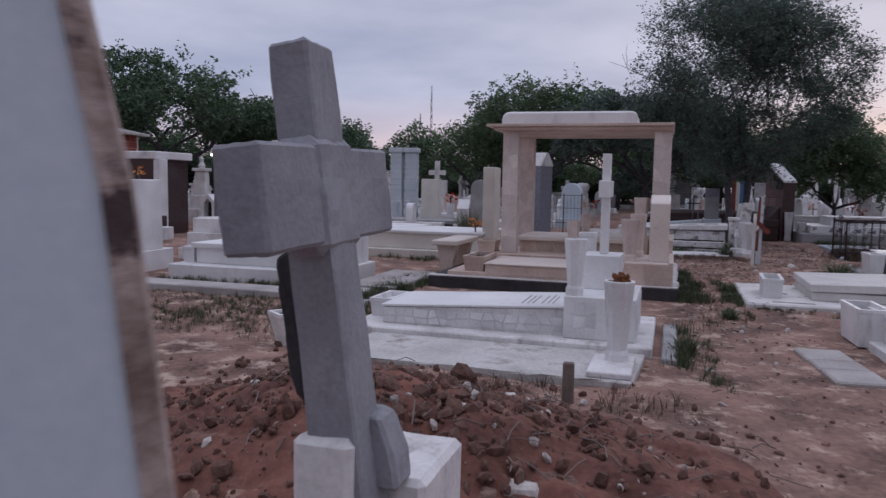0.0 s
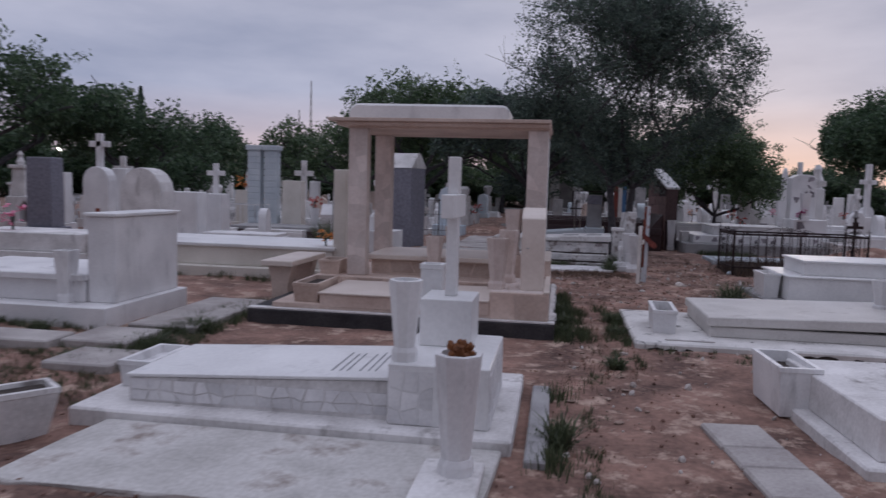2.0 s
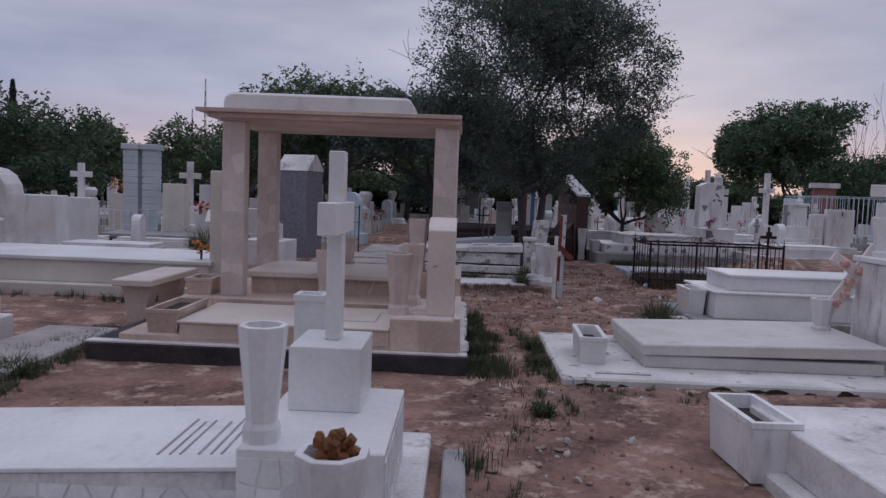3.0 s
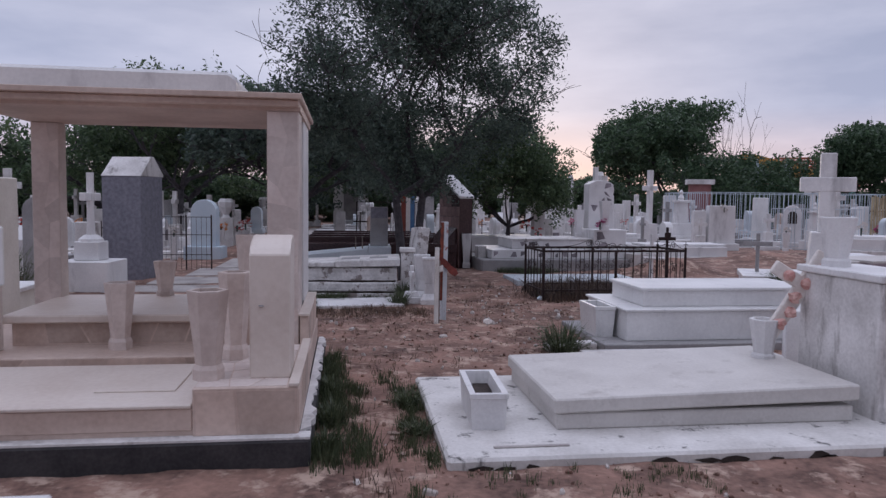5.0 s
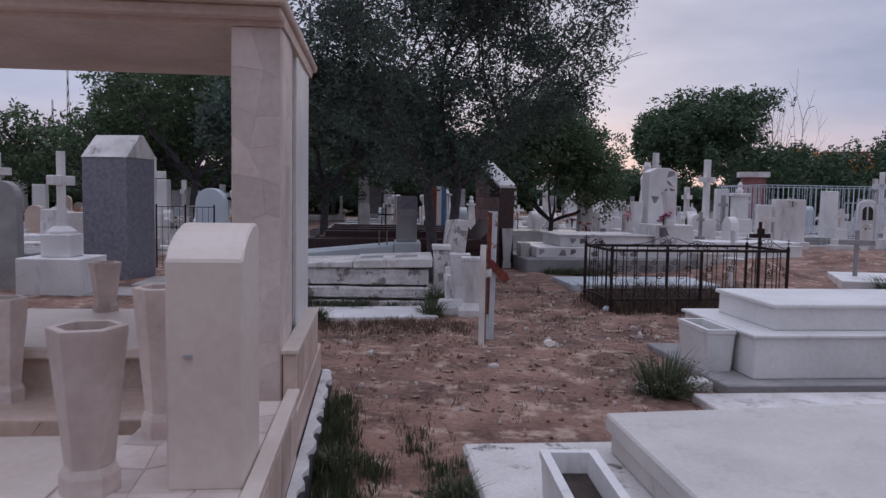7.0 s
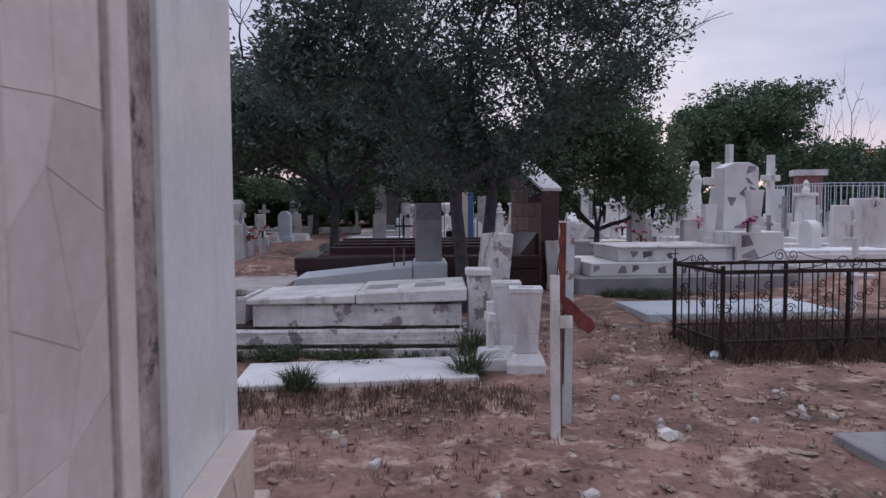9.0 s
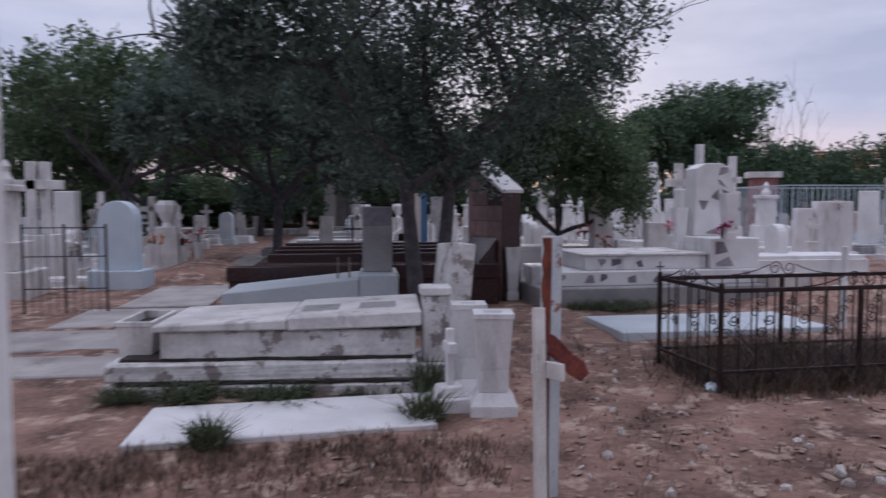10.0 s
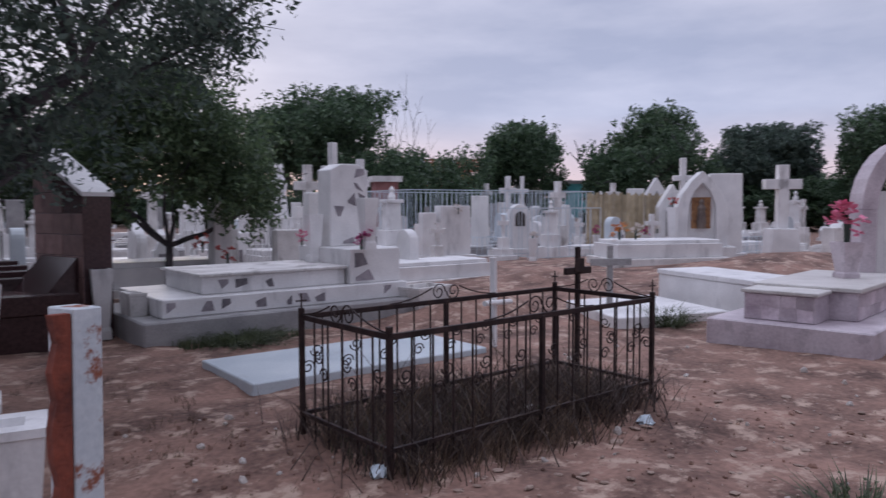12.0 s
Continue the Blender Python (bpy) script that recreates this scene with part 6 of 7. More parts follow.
def book_stone(label, material):
    t = thing("book_headstone", label, "headstone")
    part("base", box(B(), -0.4, 0.4, -0.2, 0.35, -0.2, 0.22, 0.012), material, t)
    part("pedestal", box(B(), -0.28, 0.28, -0.08, 0.24, 0.22, 0.7, 0.012, 0.03), material, t)
    for s_ in (-1, 1):
        bm = B()
        prism(bm, [(0, 0.72), (s_ * 0.30, 0.78), (s_ * 0.30, 0.82), (s_ * 0.15, 0.83), (0, 0.77)], "y", -0.16, 0.26, 0.004)
        part("page", bm, material, t)
    return t


def shouldered_stone(label, material):
    t = thing("shouldered_headstone", label, "headstone")
    part("base", box(B(), -0.46, 0.46, -0.14, 0.42, -0.2, 0.26, 0.012), material, t)
    bm = B()
    prism(bm, [(-0.34, 0.26), (0.34, 0.26), (0.34, 1.0), (0.24, 1.04), (0.20, 1.2), (0.12, 1.3), (-0.12, 1.3), (-0.20, 1.2), (-0.24, 1.04), (-0.34, 1.0)], "y", 0.02, 0.26, 0.012)
    part("stone", bm, material, t)
    part("tablet", box(B(), -0.2, 0.2, 0.008, 0.02, 0.45, 0.9, 0.003), GREY_PIECE, t, "grey inscribed tablet")
    for a in (-0.38, 0.38):
        part("vase", lathe(B(), [(0.05, 0.26), (0.04, 0.30), (0.075, 0.52), (0.05, 0.52)], 6, (a, -0.04, 0)), material, t)
    return t


def tall_tablet(label, material):
    t = thing("tablet_monument", label, "monument")
    part("plinth", box(B(), -0.5, 0.5, -0.3, 0.6, -0.2, 0.42, 0.015), material, t)
    part("die", box(B(), -0.36, 0.36, -0.12, 0.42, 0.42, 0.86, 0.015), material, t)
    part("stone", box(B(), -0.26, 0.26, 0.0, 0.3, 0.86, 1.62, 0.012, 0.03), material, t)
    part("cornice", box(B(), -0.30, 0.30, -0.05, 0.35, 1.62, 1.72, 0.015), material, t)
    part("finial", lathe(B(), [(0.10, 1.72), (0.13, 1.80), (0.06, 1.92), (0.09, 2.0), (0.02, 2.1)], 8, (0, 0.15, 0)), material, t)
    return t


more = [stepped_cross("white cross with flared ends on three steps", WHITE), stepped_cross("worn cross with flared ends on three steps", WORN),
        gable_niche("white gabled niche with a small cross on top", WHITE), book_stone("white stone book on a pedestal", MARBLE),
        shouldered_stone("white shouldered headstone with a tablet and two vases", WHITE), shouldered_stone("pale blue shouldered headstone with a tablet and two vases", BLUE_SLAB),
        tall_tablet("tall white tablet monument with a cornice and finial", WHITE), tall_tablet("weathered tablet monument with a cornice and finial", WORN),
        enclosure(0, 0, 1.9, 1.1, 1.0, 0, WHITE, 7, "white painted pipe railing round a far grave"),
        enclosure(0, 0, 1.9, 1.1, 1.1, 0, PALE_BLUE, 7, "pale blue pipe railing round a far grave")]
for p in more:
    p["group"] = "far rows of graves"
rng = random.Random(58)
taken = [(o.matrix_basis.translation.x, o.matrix_basis.translation.y) for o in bpy.data.objects if o.parent is None and o.matrix_basis.translation.y > 15]
kinds_ = more[:8] * 3 + more[8:] + proto[:4] + tombs * 2
first = set()
ZONES = ((8.5, 28, 27.8, 40, 190), (-17, -4.2, 19.4, 31, 110), (4.8, 12, 26.0, 33, 26), (-6.5, -2.9, 24.5, 44, 60), (1.3, 9, 29, 46, 80), (22, 36, 24, 34, 60), (-30, -14, 20, 40, 50))
for x0, x1, y0, y1, n in ZONES:
    for _ in range(n):
        x, y = rng.uniform(x0, x1), rng.uniform(y0, y1)
        near = min(math.hypot(x - a, y - b) for a, b in taken)
        if near < 0.95 or (20 < x < 29 and 29.6 < y < 32.6) or (14 < x < 21.5 and y < 27.5):
            continue
        taken.append((x, y))
        ob = rng.choice(kinds_)
        s_ = rng.uniform(0.66, 1.02)
        m = pose(x, y, gz(x, y) - 0.02, 0, 0, rng.choice((0, 0, 90, -90)) + rng.uniform(-9, 9)) @ Matrix.Diagonal((s_, s_, s_ * rng.uniform(0.85, 1.12), 1))
        if ob in more and ob not in first:
            ob.matrix_basis = m
            first.add(ob)
        else:
            copy_thing(ob, m)
kinds = [FLOWER_RED, FLOWER_PINK, FLOWER_ORANGE, FLOWER_WHITE, FLOWER_MAG]
for i in range(22):
    x, y = rng.uniform(-16, 24), rng.uniform(24, 38)
    if -3 < x < 5:
        continue
    flared_vase("grave_vase", "white vase with flowers among far graves", x, y, gz(x, y), 0.6, 0.13, WHITE, 8, 0, "far vases")
    bouquet(x, y, 0.58, 0.17, kinds[i % 5], 100 + i, "bunch of coloured flowers in a grave vase")
t = thing("dark_kerb_tomb", "dark granite kerbed tomb with a pale top", "tomb", -8.4, 21.3, 0)
part("kerb", box(B(), 0, 3.6, 0, 1.6, -0.2, 0.24, 0.012), GRANITE, t)
part("top", box(B(), 0.1, 3.5, 0.1, 1.5, 0.24, 0.34, 0.012), CEMENT, t)


# ---- trees ----
def tree(name, label, x, y, height, radius, trunk_h, trunk_r, leaf, seed, levels=4, per=34, size=0.075, squash=0.8, stems=1, spread=0.35, gap=0.25, low=0.0, group="", rise=-0.05, shift=(0, 0), fill=0, airy=99.0, sprays=5, twigs=False):
    """Tapered trunk and forking limbs; leaves hang round the ends of the twigs."""
    rng = random.Random(seed)
    t = thing(name, label, "tree", x, y, gz(x, y) - 0.05, 0, group)
    bm = B()
    tips = []

    def grow(p, d, length, r, level):
        q = p
        n = 3
        for i in range(n):
            d = (d + Vector((rng.uniform(-1, 1), rng.uniform(-1, 1), rng.uniform(-0.6, 0.8))) * 0.17).normalized()
            w = q + d * length / n
            tube(bm, q, w, r * (1 - 0.28 * i / n), r * (1 - 0.28 * (i + 1) / n), 7 if level < 2 else 4)
            q = w
            if level >= (2 if levels > 4 else levels - 1):
                tips.append(q.copy())
        if level >= levels:
            return
        k = rng.choice((2, 3, 3)) if level else rng.choice((4, 5))
        base = rng.uniform(0, 6.28)
        for i in range(k):
            a = base + 6.283 * i / k + rng.uniform(-0.5, 0.5)
            up = rng.uniform(-0.45, 0.95)
            v = Vector((math.cos(a), math.sin(a), up * squash))
            if level:
                v = v * 0.75 + d * 0.8
            v.normalize()
            grow(q, v, length * rng.uniform(0.62, 0.85), r * 0.58, level + 1)

    for s in range(stems):
        a = 6.28 * s / stems + 0.7
        off = Vector((math.cos(a), math.sin(a), 0)) * (0.14 if stems > 1 else 0)
        lean = Vector((math.cos(a) * 0.14, math.sin(a) * 0.14, 1)) if stems > 1 else Vector((0.05, 0.03, 1))
        q = off + lean.normalized() * trunk_h
        tube(bm, off + Vector((0, 0, -0.2)), off.lerp(q, 0.5), trunk_r * 1.25, trunk_r, 8)
        tube(bm, off.lerp(q, 0.5), q, trunk_r, trunk_r * 0.85, 8)
        k = 5 if stems == 1 else 3
        for i in range(k):
            b = a + 6.283 * i / k + rng.uniform(-0.4, 0.4)
            grow(q, Vector((math.cos(b) * 0.9, math.sin(b) * 0.9, rng.uniform(rise, 1.25))).normalized(), (height - trunk_h) * 0.36, trunk_r * 0.6, 1)
    pts = np.array([p[:] for p in tips])
    wide = radius / np.percentile(np.hypot(pts[:, 0], pts[:, 1]), 93)
    tall = (height - trunk_h - spread) / (np.percentile(pts[:, 2], 99) - trunk_h)

    def fit_in(p):
        """Draws the crown out to its height and radius, leaving the trunk."""
        k = min(1.0, max(0.0, (p[2] - trunk_h) / 0.5))
        d_ = Vector((p[0], p[1], (p[2] - trunk_h) * 1.2 - radius * 0.4))
        s_ = 1 + (wide * (1 + 0.42 * noise.noise(d_.normalized() * 1.9 + Vector((seed, 0, 0)))) - 1) * k
        z = p[2] if p[2] < trunk_h else trunk_h + (p[2] - trunk_h) * tall
        z += max(0.0, z - trunk_h) * 0.22 * noise.noise(d_.normalized() * 2.3 + Vector((0, seed, 3)))
        return Vector((p[0] * s_, p[1] * s_, z))

    pts = np.array([fit_in(p)[:] for p in pts])
    lo_, hi_ = np.percentile(pts[:, :2], 4, axis=0), np.percentile(pts[:, :2], 96, axis=0)
    gain, mid_ = 2 * (radius - spread) / (hi_ - lo_), (lo_ + hi_) / 2

    def even(p):
        """Centres the crown over its trunk and trims it to its radius."""
        k = min(1.0, max(0.0, (p[2] - trunk_h) / 1.2))
        q = [p[i] + ((p[i] - mid_[i]) * gain[i] + shift[i] - p[i]) * k for i in (0, 1)]
        return Vector((q[0], q[1], p[2]))

    for q in bm.verts:
        q.co = even(fit_in(q.co))
    pts = np.array([even(p)[:] for p in pts])
    nr = np.random.default_rng(seed)
    # open gaps in the crown: whole sprays are bare where a slow noise says so
    bare = np.array([noise.noise(Vector(p) * (1.7 / spread * 0.33) + Vector((seed, 5, 0))) for p in pts])
    pts = pts[bare > np.where(pts[:, 2] > airy, -0.20, gap * 1.6 - 0.5)]
    if fill:
        limb = np.array([q.co[:] for q in bm.verts])
        low_pts = limb[(limb[:, 2] > trunk_h + 0.3) & (limb[:, 2] < airy - 0.7)]
        pts = np.concatenate([pts, low_pts[nr.integers(0, len(low_pts), fill)]])
    ends = np.repeat(pts, sprays, 0) + nr.normal(size=(len(pts) * sprays, 3)) * spread * np.array((1, 1, 0.75))
    inside = np.hypot(ends[:, 0] - shift[0], ends[:, 1] - shift[1]) < radius * 1.06
    inside &= (ends[:, 2] < height) & (ends[:, 2] > (low or trunk_h * 0.8))
    ends = ends[inside]
    if twigs:
        roots = np.repeat(pts, sprays, 0)[inside]
        for p, q in zip(roots[::2], ends[::2]):
            if (q - p) @ (q - p) < 0.25:
                tube(bm, p, q, 0.006, 0.003, 3)
    part("trunk", bm, BARK, t)
    n = max(4, per // sprays)
    cen = np.repeat(ends, n, 0) + nr.normal(size=(len(ends) * n, 3)) * spread * 0.26
    ob = quads("crown", cen, size * nr.uniform(0.6, 1.3, len(cen)), leaf, "", "", 0.2, t, seed=seed)
    return t


tree("mesquite_tree", "dark spreading tree with airy twigs and small leaves", 2.42, 20.5, 6.9, 2.85, 1.75, 0.09, LEAF, 7, 5, 66, 0.044, 0.8, 2, 0.30, 0.13, 1.75, "", 0.3, (0.12, 0.2), 600, 4.25, 6, True)
tree("small_tree", "small round dark green tree between graves", 5.95, 27.0, 4.25, 1.9, 0.9, 0.07, LEAF2, 8, 4, 120, 0.06, 0.7, 1, 0.34, 0.0, 0.75, "", -0.35)
tree("broad_tree", "dense dark tree over the walkway", -0.4, 31.5, 5.3, 3.6, 1.7, 0.12, LEAF, 9, 4, 110, 0.10, 0.8, 1, 0.42, 0.0)
tree("broad_tree", "dense low tree at the far end of the walkway", -2.6, 47.5, 5.6, 4.4, 1.9, 0.14, LEAF2, 41, 4, 70, 0.13, 0.8, 1, 0.5, 0.0, 1.9)
tree("broad_tree", "dense low tree far behind the granite tomb", 5.2, 51.0, 5.4, 4.6, 1.9, 0.14, LEAF3, 42, 4, 70, 0.13, 0.8, 1, 0.5, 0.0, 1.9)
tree("broad_tree", "airy green tree beside the walkway", -5.6, 36.0, 6.9, 3.4, 2.0, 0.14, LEAF2, 10, 4, 50, 0.10, 0.8, 1, 0.42, 0.1)
tree("broad_tree", "green tree behind the canopy tomb", -6.2, 40.5, 6.3, 4.2, 1.6, 0.14, LEAF2, 11, 4, 60, 0.12, 0.8, 1, 0.5, 0.05)
tree("broad_tree", "low green tree behind the stele", -11.0, 43.5, 5.3, 5.0, 1.2, 0.14, LEAF2, 12, 4, 60, 0.12, 0.8, 1, 0.5, 0.0)
tree("broad_tree", "tall dark tree beyond the brick vault", -19.2, 24.5, 6.6, 3.7, 1.5, 0.2, LEAF3, 13, 4, 80, 0.10, 0.8, 1, 0.46, 0.0, 1.0, "", -0.3)
tree("broad_tree", "dark tree above the far graves", -16.0, 29.5, 5.1, 3.4, 1.3, 0.16, LEAF3, 14, 4, 80, 0.10, 0.8, 1, 0.46, 0.0, 0.9, "", -0.3)
tree("broad_tree", "dark tree above the far graves", -24.5, 24.0, 5.8, 3.8, 1.3, 0.16, LEAF3, 15, 4, 80, 0.10, 0.8, 1, 0.46, 0.0, 0.9, "", -0.3)
tree("dome_tree", "large dense dome-shaped green tree", 24.2, 50.2, 8.3, 6.7, 0.6, 0.2, LEAF3, 16, 5, 70, 0.14, 0.8, 2, 0.6, 0.0, 0.3)
tree("broad_tree", "dense green tree before the water tower", 33.1, 47.1, 6.9, 2.6, 1.0, 0.2, LEAF3, 17, 4, 70, 0.13, 0.8, 2, 0.5, 0.0)
tree("broad_tree", "wide green tree beyond the shrine", 36.0, 39.8, 7.2, 3.8, 1.0, 0.2, LEAF3, 18, 4, 80, 0.13, 0.8, 2, 0.5, 0.05)
tree("dome_tree", "dark round tree beyond the crosses", 46.4, 39.0, 6.6, 3.2, 0.8, 0.2, LEAF, 19, 4, 120, 0.14, 0.8, 2, 0.5, 0.0)
tree("broad_tree", "green tree at the edge of the graves", 46.0, 30.5, 6.9, 3.2, 1.0, 0.2, LEAF3, 20, 4, 70, 0.13, 0.8, 2, 0.5, 0.05)
tree("bare_tree", "leafless grey tree beside the dome-shaped tree", 27.2, 52.3, 9.4, 2.2, 1.5, 0.12, LEAF3, 22, 4, 1, 0.05, 1.3, 1, 0.3, 0.9)
tree("slim_tree", "thin tree with only few leaves", -20.5, 43.0, 5.0, 2.6, 1.0, 0.12, LEAF3, 23, 4, 40, 0.12, 0.8, 1, 0.45, 0.1)
cy = thing("cypress", "tall narrow dark green cypress", "tree", -31.5, 55.0, 0)
part("trunk", tube(B(), (0, 0, -0.2), (0, 0, 7.8), 0.2, 0.03, 7), BARK, cy)
nr = np.random.default_rng(4)
zz = nr.uniform(0.6, 8.6, 9000)
rr = (1 - (zz / 8.8) ** 1.6) * 1.05 * (0.75 + 0.25 * np.sin(zz * 5)) * np.sqrt(nr.random(9000))
aa = nr.uniform(0, 6.283, 9000)
quads("crown", np.stack([rr * np.cos(aa), rr * np.sin(aa), zz], 1), nr.uniform(0.08, 0.2, 9000), LEAF, "", "", -0.5, cy, seed=5)
far = [tree("far_tree", "distant dark green tree on the horizon", 0, 0, 5.5, 4.4, 0.5, 0.2, LEAF3, s, 3, 230, 0.17, 0.8, 1, 0.8, 0.0, 0.2, group="distant trees") for s in (31, 32, 33)]
rng = random.Random(33)
spots = []
for k in range(96):
    a = radians(-68 + 150 * k / 95 + rng.uniform(-1, 1))
    d = rng.uniform(52, 76)
    spots.append((d * math.sin(a), d * math.cos(a) + 8))
for k, (x, y) in enumerate(spots):
    s = rng.uniform(0.75, 1.1) if x < 8 else rng.uniform(0.5, 0.85)
    m = pose(x, y, 0, 0, 0, rng.uniform(0, 360)) @ Matrix.Diagonal((s, s, s * rng.uniform(0.7, 1.0), 1))
    if k < 3:
        far[k].matrix_basis = m
    else:
        copy_thing(far[k % 3], m)

# ---- plants, clods and litter on the ground ----
rng = random.Random(77)


def around(x0, x1, y0, y1, n, lo=0.6, hi=1.3):
    return [(rng.uniform(x0, x1), rng.uniform(y0, y1), rng.uniform(lo, hi)) for _ in range(n)]


def patches(x0, x1, y0, y1, n, k, lo=0.4, hi=1.4):
    """Loose patches of tufts, thinning outwards."""
    out = []
    for _ in range(n):
        cx, cy = rng.uniform(x0, x1), rng.uniform(y0, y1)
        out += [(cx + rng.gauss(0, 0.05), cy + rng.gauss(0, 0.12), rng.uniform(lo, hi)) for _ in range(k)]
    return out


blades("green_grass", around(0.91, 1.08, 9.9, 13.0, 110, 0.5, 1.3) + patches(0.92, 1.25, 10.0, 13.0, 9, 10, 0.4, 1.1) + patches(1.48, 1.76, 9.0, 12.2, 8, 8, 0.3, 0.8) + patches(0.90, 1.3, 5.4, 8.6, 6, 6, 0.3, 0.7) + around(-7.5, -2.5, 5.9, 8.1, 420, 0.25, 0.6) + around(-3.4, -2.7, 8.1, 11.4, 170, 0.5, 1.0) + around(-4.0, -3.2, 9.0, 9.2, 40, 0.4, 0.9) + around(-5.0, -2.5, 6.2, 8.3, 200, 0.3, 0.8) + around(1.9, 3.4, 9.3, 9.8, 30, 0.3, 0.7) + around(-3.3, -2.75, 7.6, 11.2, 90) + around(-7, -4, 9.0, 9.14, 50, 0.5, 0.9) + around(-7.0, -3.0, 13.2, 13.5, 60) + around(1.5, 1.75, 9.9, 11.9, 70, 0.4, 0.9)
       + around(-0.4, 1.8, 17.35, 17.5, 40, 0.6, 1.0) + around(-4.8, -4.3, 4.2, 5.5, 30) + around(4.6, 6.0, 21.6, 21.9, 40) + around(0.85, 1.0, 6.0, 8.0, 20), GRASS, "short green grass along the tomb edges", per=26, h=0.12, width=0.004)


def bush(x, y, r, h, seed, leaf=GRASS):
    """A weed: a fan of thin bent blades with small leaves along them."""
    rg = random.Random(seed)
    t_ = thing("weed_bush", "low dark green weed tuft on bare earth", "weed", x, y, gz(x, y) - 0.01, 0, "weeds")
    v, f = [], []
    for _ in range(int(110 + 800 * r)):
        a, q = rg.uniform(0, 6.283), r * 0.55 * math.sqrt(rg.random())
        p = Vector((q * math.cos(a), q * math.sin(a), 0))
        out = Vector((math.cos(a) + rg.gauss(0, 0.5), math.sin(a) + rg.gauss(0, 0.5), 0)) * r * rg.uniform(0.15, 1.25)
        hh = h * rg.uniform(0.2, 1.25)
        w = Vector((-out.y, out.x, 0))
        w = (w.normalized() if w.length > 1e-4 else Vector((1, 0, 0))) * rg.uniform(0.003, 0.006)
        mid, tip = p + out * 0.45 + Vector((0, 0, hh * 0.7)), p + out + Vector((0, 0, hh))
        i = len(v)
        v += [p - w, p + w, mid + w, mid - w, tip]
        f += [(i, i + 1, i + 2, i + 3), (i + 3, i + 2, i + 4)]
        for _k in range(6 if r > 0.24 else 2):
            c = p.lerp(mid, rg.uniform(0.3, 1.15))
            d = Vector((rg.gauss(0, 1), rg.gauss(0, 1), rg.uniform(0, 1))).normalized() * rg.uniform(0.012, 0.026)
            e = d.orthogonal().normalized() * d.length * 0.4
            i = len(v)
            v += [c, c + d * 0.5 + e, c + d, c + d * 0.5 - e]
            f.append((i, i + 1, i + 2, i + 3))
    me_ = bpy.data.meshes.new("foliage")
    me_.from_pydata([tuple(q) for q in v], [], f)
    me_.materials.append(leaf)
    new("foliage", me_).parent = t_


for i, (x, y, r, h) in enumerate(((3.5, 13.15, 0.26, 0.30), (0.55, 16.3, 0.16, 0.18), (1.95, 16.68, 0.18, 0.2), (2.05, 17.35, 0.16, 0.26), (5.3, 14.95, 0.3, 0.25), (5.75, 15.15, 0.26, 0.22), (4.9, 14.9, 0.16, 0.14), (10.2, 19.55, 0.4, 0.22), (-4.15, 17.5, 0.42, 0.75), (1.02, 10.9, 0.11, 0.16), (1.0, 11.7, 0.10, 0.15), (1.0, 10.3, 0.10, 0.14), (1.64, 11.3, 0.11, 0.14), (1.66, 10.6, 0.09, 0.1), (-3.0, 9.4, 0.2, 0.14), (-3.1, 8.6, 0.2, 0.12), (-4.6, 8.9, 0.15, 0.12), (-4.55, 5.1, 0.25, 0.16), (-4.5, 4.4, 0.25, 0.18), (0.2, 17.42, 0.25, 0.14), (0.9, 17.4, 0.3, 0.13), (-0.3, 17.45, 0.2, 0.12), (5.3, 21.75, 0.5, 0.14), (1.5, 8.9, 0.12, 0.12), (0.95, 6.6, 0.12, 0.2), (-3.4, 7.9, 0.2, 0.1))):
    bush(x, y, r, h, 200 + i)
blades("dry_weeds", around(4.4, 6.9, 17.15, 18.3, 70, 0.9, 1.6) + around(4.3, 6.0, 16.9, 17.15, 40, 0.6, 1.2), DRY, "dry straw-coloured weeds inside the railing", per=16, h=0.20, spread=0.13, lean=1.2, width=0.0035)
blades("withered_weeds", around(4.35, 6.9, 17.05, 18.3, 260, 0.8, 1.8), WEED, "withered brown weeds inside the railing", per=22, h=0.17, spread=0.11, lean=1.3, width=0.0035)
blades("green_weeds", around(4.4, 6.9, 17.3, 18.3, 50, 0.6, 1.2), GRASS, "dull green weeds inside the railing", per=10, h=0.16, spread=0.1, lean=0.9, width=0.005)
blades("straw_stalks", around(4.4, 6.9, 17.1, 18.2, 40, 1.0, 1.8), DRY, "long bent straw stalks inside the railing", per=3, h=0.30, spread=0.12, lean=1.8, width=0.0035)
blades("dry_grass", around(-0.6, 2.3, 15.5, 16.28, 520, 0.35, 0.9) + around(-0.8, 1.9, 14.2, 15.5, 160, 0.3, 0.6) + around(0.95, 1.75, 8.0, 13.0, 70, 0.4, 0.9) + around(-1.2, 0.9, 4.5, 5.1, 40, 0.5, 1.2) + around(-7.5, -2.5, 5.8, 8.1, 520, 0.3, 0.8) + around(1.0, 4.3, 12.6, 16.5, 150, 0.3, 0.7) + around(2.8, 4.2, 15, 21, 120, 0.3, 0.7), DRY, "sparse dry brown grass on the earth", per=12, h=0.11, spread=0.1, lean=0.8, width=0.004)


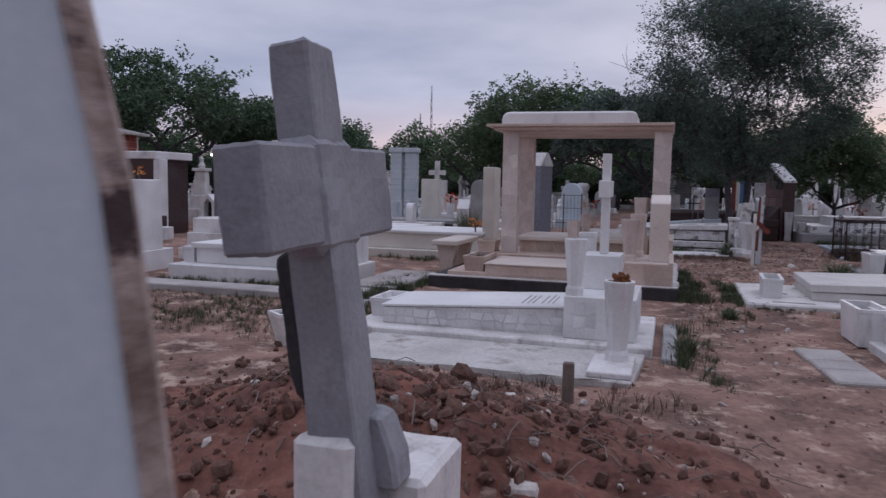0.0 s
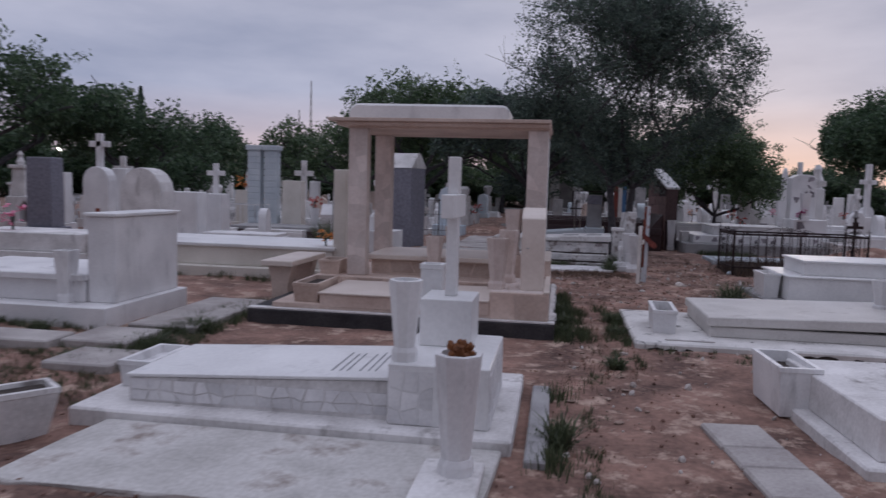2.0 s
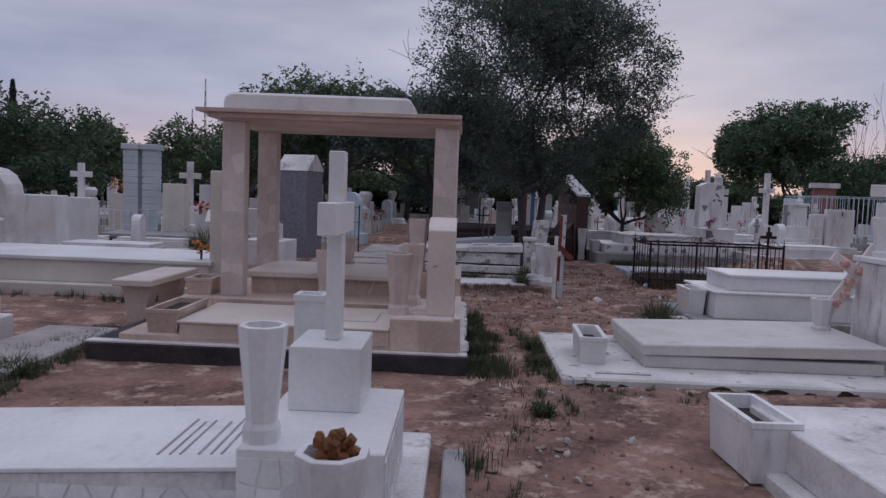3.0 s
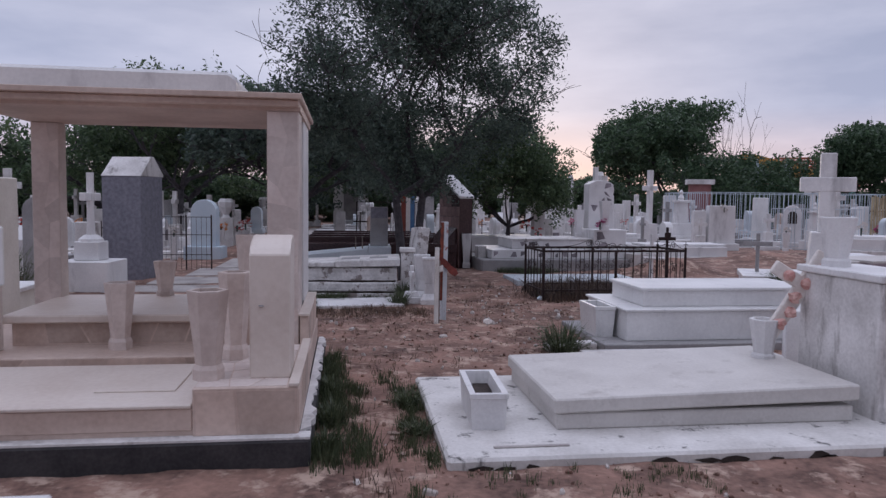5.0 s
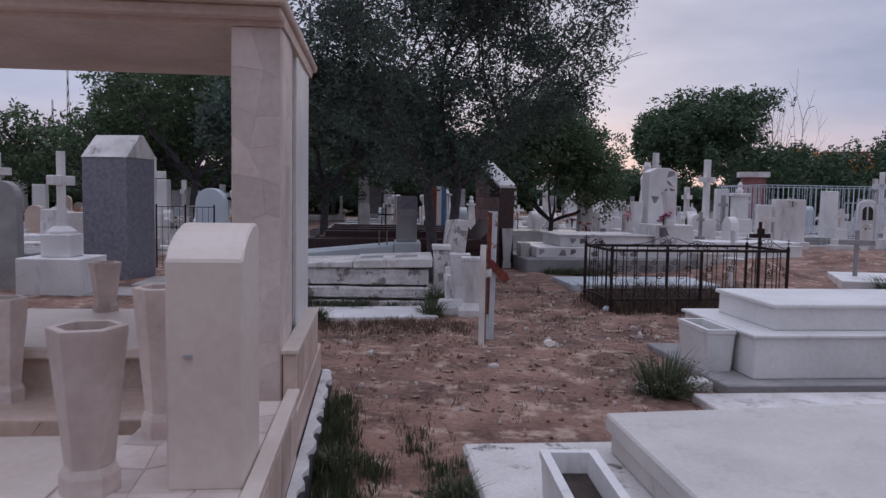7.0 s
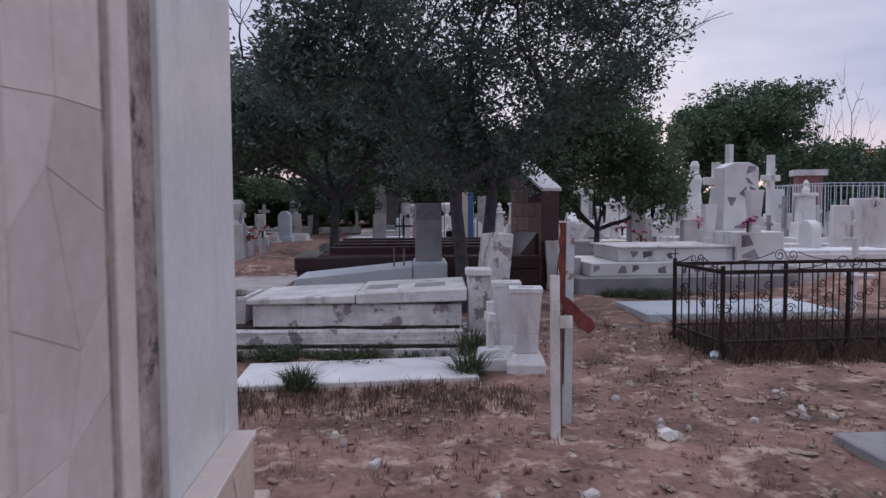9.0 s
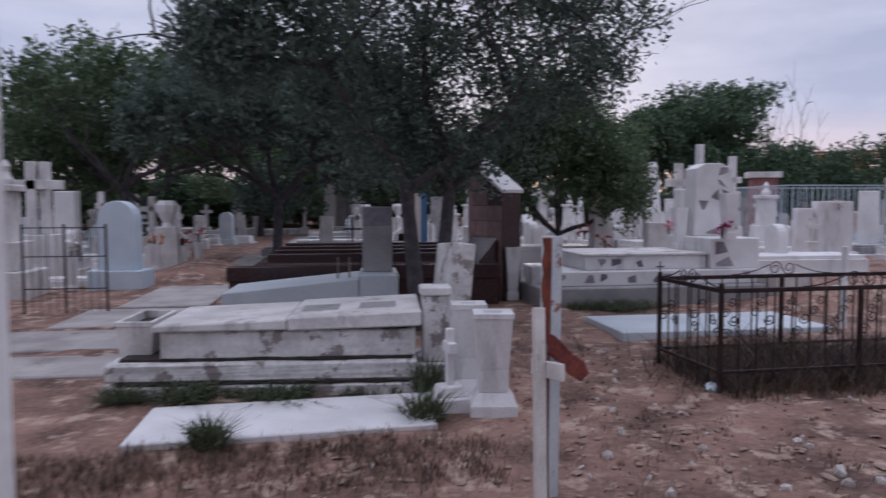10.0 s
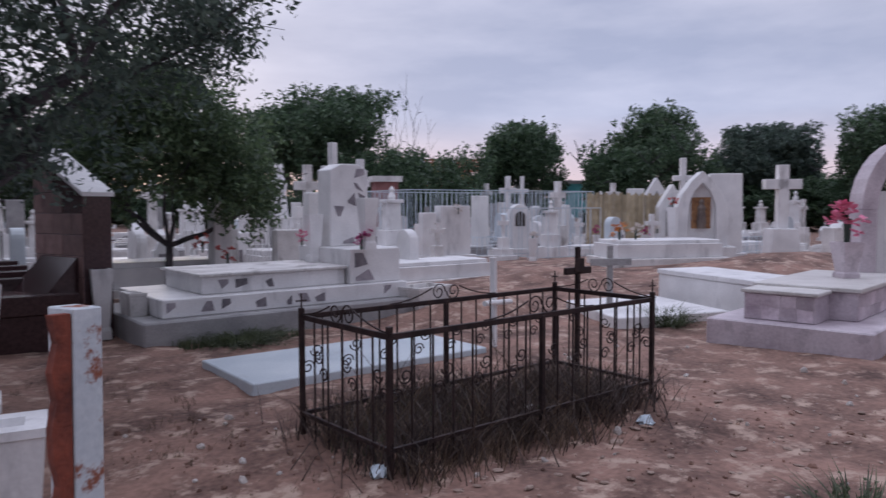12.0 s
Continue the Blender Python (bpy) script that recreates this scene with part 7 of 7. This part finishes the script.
def pebbles(name, spots, lo, hi, material, label, seed, flat=1.0):
    rng2 = random.Random(seed)
    ico = bmesh.new()
    bmesh.ops.create_icosphere(ico, subdivisions=1, radius=1)
    ico.verts.ensure_lookup_table()
    bv = [q.co.copy() for q in ico.verts]
    bf = [[w.index for w in q.verts] for q in ico.faces]
    ico.free()
    v, f = [], []
    for x, y in spots:
        s = lo + (hi - lo) * rng2.random() ** 3
        m = Euler((rng2.uniform(0, 6), rng2.uniform(0, 6), rng2.uniform(0, 6))).to_matrix()
        st_ = Vector((rng2.uniform(0.7, 1.3), rng2.uniform(0.6, 1.1), rng2.uniform(0.4, 0.8)))
        n = len(v)
        z = gz(x, y) + s * 0.2 + (0.035 if math.hypot((x + 0.9) / 2.6, (y - 3.1) / 1.85) < 0.75 else 0)
        for q in bv:
            w = m @ Vector((q.x * st_.x, q.y * st_.y, q.z * st_.z)) * s * rng2.uniform(0.8, 1.15)
            w.z *= flat
            v.append((x + w.x, y + w.y, z + w.z))
        f += [[i + n for i in q] for q in bf]
    me = bpy.data.meshes.new(name)
    me.from_pydata(v, [], f)
    me.materials.append(material)
    return tagged(new(name, me), label, "rubble", kind="stuff")


mound = [(rng.gauss(-0.8, 1.0), rng.gauss(3.5, 0.75)) for _ in range(2200)]
pebbles("earth_clods", mound, 0.008, 0.06, CLOD, "loose reddish clods of dug earth", 5)
pebbles("earth_crumbs", [(rng.uniform(-3, 2.4), rng.uniform(1.5, 9)) for _ in range(900)] + [(rng.uniform(0.9, 4.4), rng.uniform(9, 19)) for _ in range(1300)] + [(rng.uniform(2.5, 8), rng.uniform(13, 19)) for _ in range(900)], 0.006, 0.03, DIRT, "small crumbs of dry earth", 15)
pebbles("earth_flakes", [(rng.gauss(2.2, 1.1), rng.uniform(12.8, 16.2)) for _ in range(420)] + [(rng.uniform(2.6, 8), rng.uniform(14.5, 17.0)) for _ in range(420)] + [(rng.uniform(1.0, 1.7), rng.uniform(7, 12.5)) for _ in range(120)], 0.010, 0.055, CRUST, "pale flakes of dried earth crust", 25, 0.25)
pebbles("pale_stones", [(rng.gauss(-0.6, 1.1), rng.gauss(3.4, 0.8)) for _ in range(160)] + [(rng.uniform(0.9, 4.4), rng.uniform(5, 19)) for _ in range(260)] + [(rng.uniform(2.5, 9), rng.uniform(13.5, 19)) for _ in range(160)] + [(-0.5, 2.6), (-0.3, 2.9), (0.2, 2.7)], 0.006, 0.05, STONE_BIT, "scattered pale stones and plaster bits", 6)
for i, (x, y, s) in enumerate(((0.2, 2.72, 0.10), (-1.45, 3.55, 0.09), (-0.1, 2.45, 0.09), (1.62, 9.5, 0.05), (2.3, 14.1, 0.06), (1.2, 14.6, 0.05), (-0.25, 4.55, 0.09))):
    t = thing("rubble_piece", "pale broken lump of mortar on the earth", "rubble", x, y, gz(x, y), i * 50, "rubble pieces")
    bm = box(B(), -s, s, -s * 0.6, s * 0.6, -0.03, s * 0.5, s * 0.15, s * 0.15)
    for q in bm.verts:
        q.co += Vector((noise.noise(q.co * 12 + Vector((i, 0, 0))), noise.noise(q.co * 12 + Vector((0, i, 7))), 0)) * s * 0.5
    part("lump", bm, STONE_BIT, t)
for i, (x, y, m_) in enumerate(((4.35, 17.2, "b"), (6.4, 16.9, "b"), (5.9, 17.6, "w"), (6.6, 17.4, "w"), (3.0, 14.9, "w"), (4.9, 15.05, "y"))):
    t = thing("litter", {"b": "crumpled pale blue plastic litter", "w": "crumpled white litter", "y": "yellow plastic flower litter"}[m_], "litter", x, y, gz(x, y), i * 70, "litter on the ground")
    bm = B()
    bmesh.ops.create_icosphere(bm, subdivisions=2, radius=0.055, matrix=pose(0, 0, 0.03))
    for q in bm.verts:
        q.co += Vector((noise.noise(q.co * 30 + Vector((i, 0, 0))), noise.noise(q.co * 30 + Vector((0, i, 0))), noise.noise(q.co * 30))) * 0.05
        q.co.z = max(0.0, q.co.z * 0.8)
    part("scrap", bm, {"b": PALE_BLUE, "w": FLOWER_WHITE, "y": YELLOW}[m_], t)

# dry twigs lying on the dug earth
rng = random.Random(91)
bm = B()
for _ in range(170):
    x, y = rng.gauss(-0.5, 1.0), rng.gauss(3.5, 0.75)
    a, l = rng.uniform(0, 6.28), rng.uniform(0.06, 0.26)
    z = gz(x, y) + 0.045
    e = (x + math.cos(a) * l, y + math.sin(a) * l)
    m = ((x + e[0]) / 2 + rng.uniform(-0.02, 0.02), (y + e[1]) / 2 + rng.uniform(-0.02, 0.02))
    sweep(bm, [(x, y, z), (*m, gz(*m) + 0.06 + rng.uniform(0, 0.03)), (*e, gz(*e) + 0.05 + rng.uniform(-0.01, 0.05))], rng.uniform(0.002, 0.005), 4)
part("dry_twigs", bm, GREY_WOOD, None)
tagged(bpy.data.objects["dry_twigs"], "dry grey twigs strewn over the dug earth", "twigs", kind="stuff")
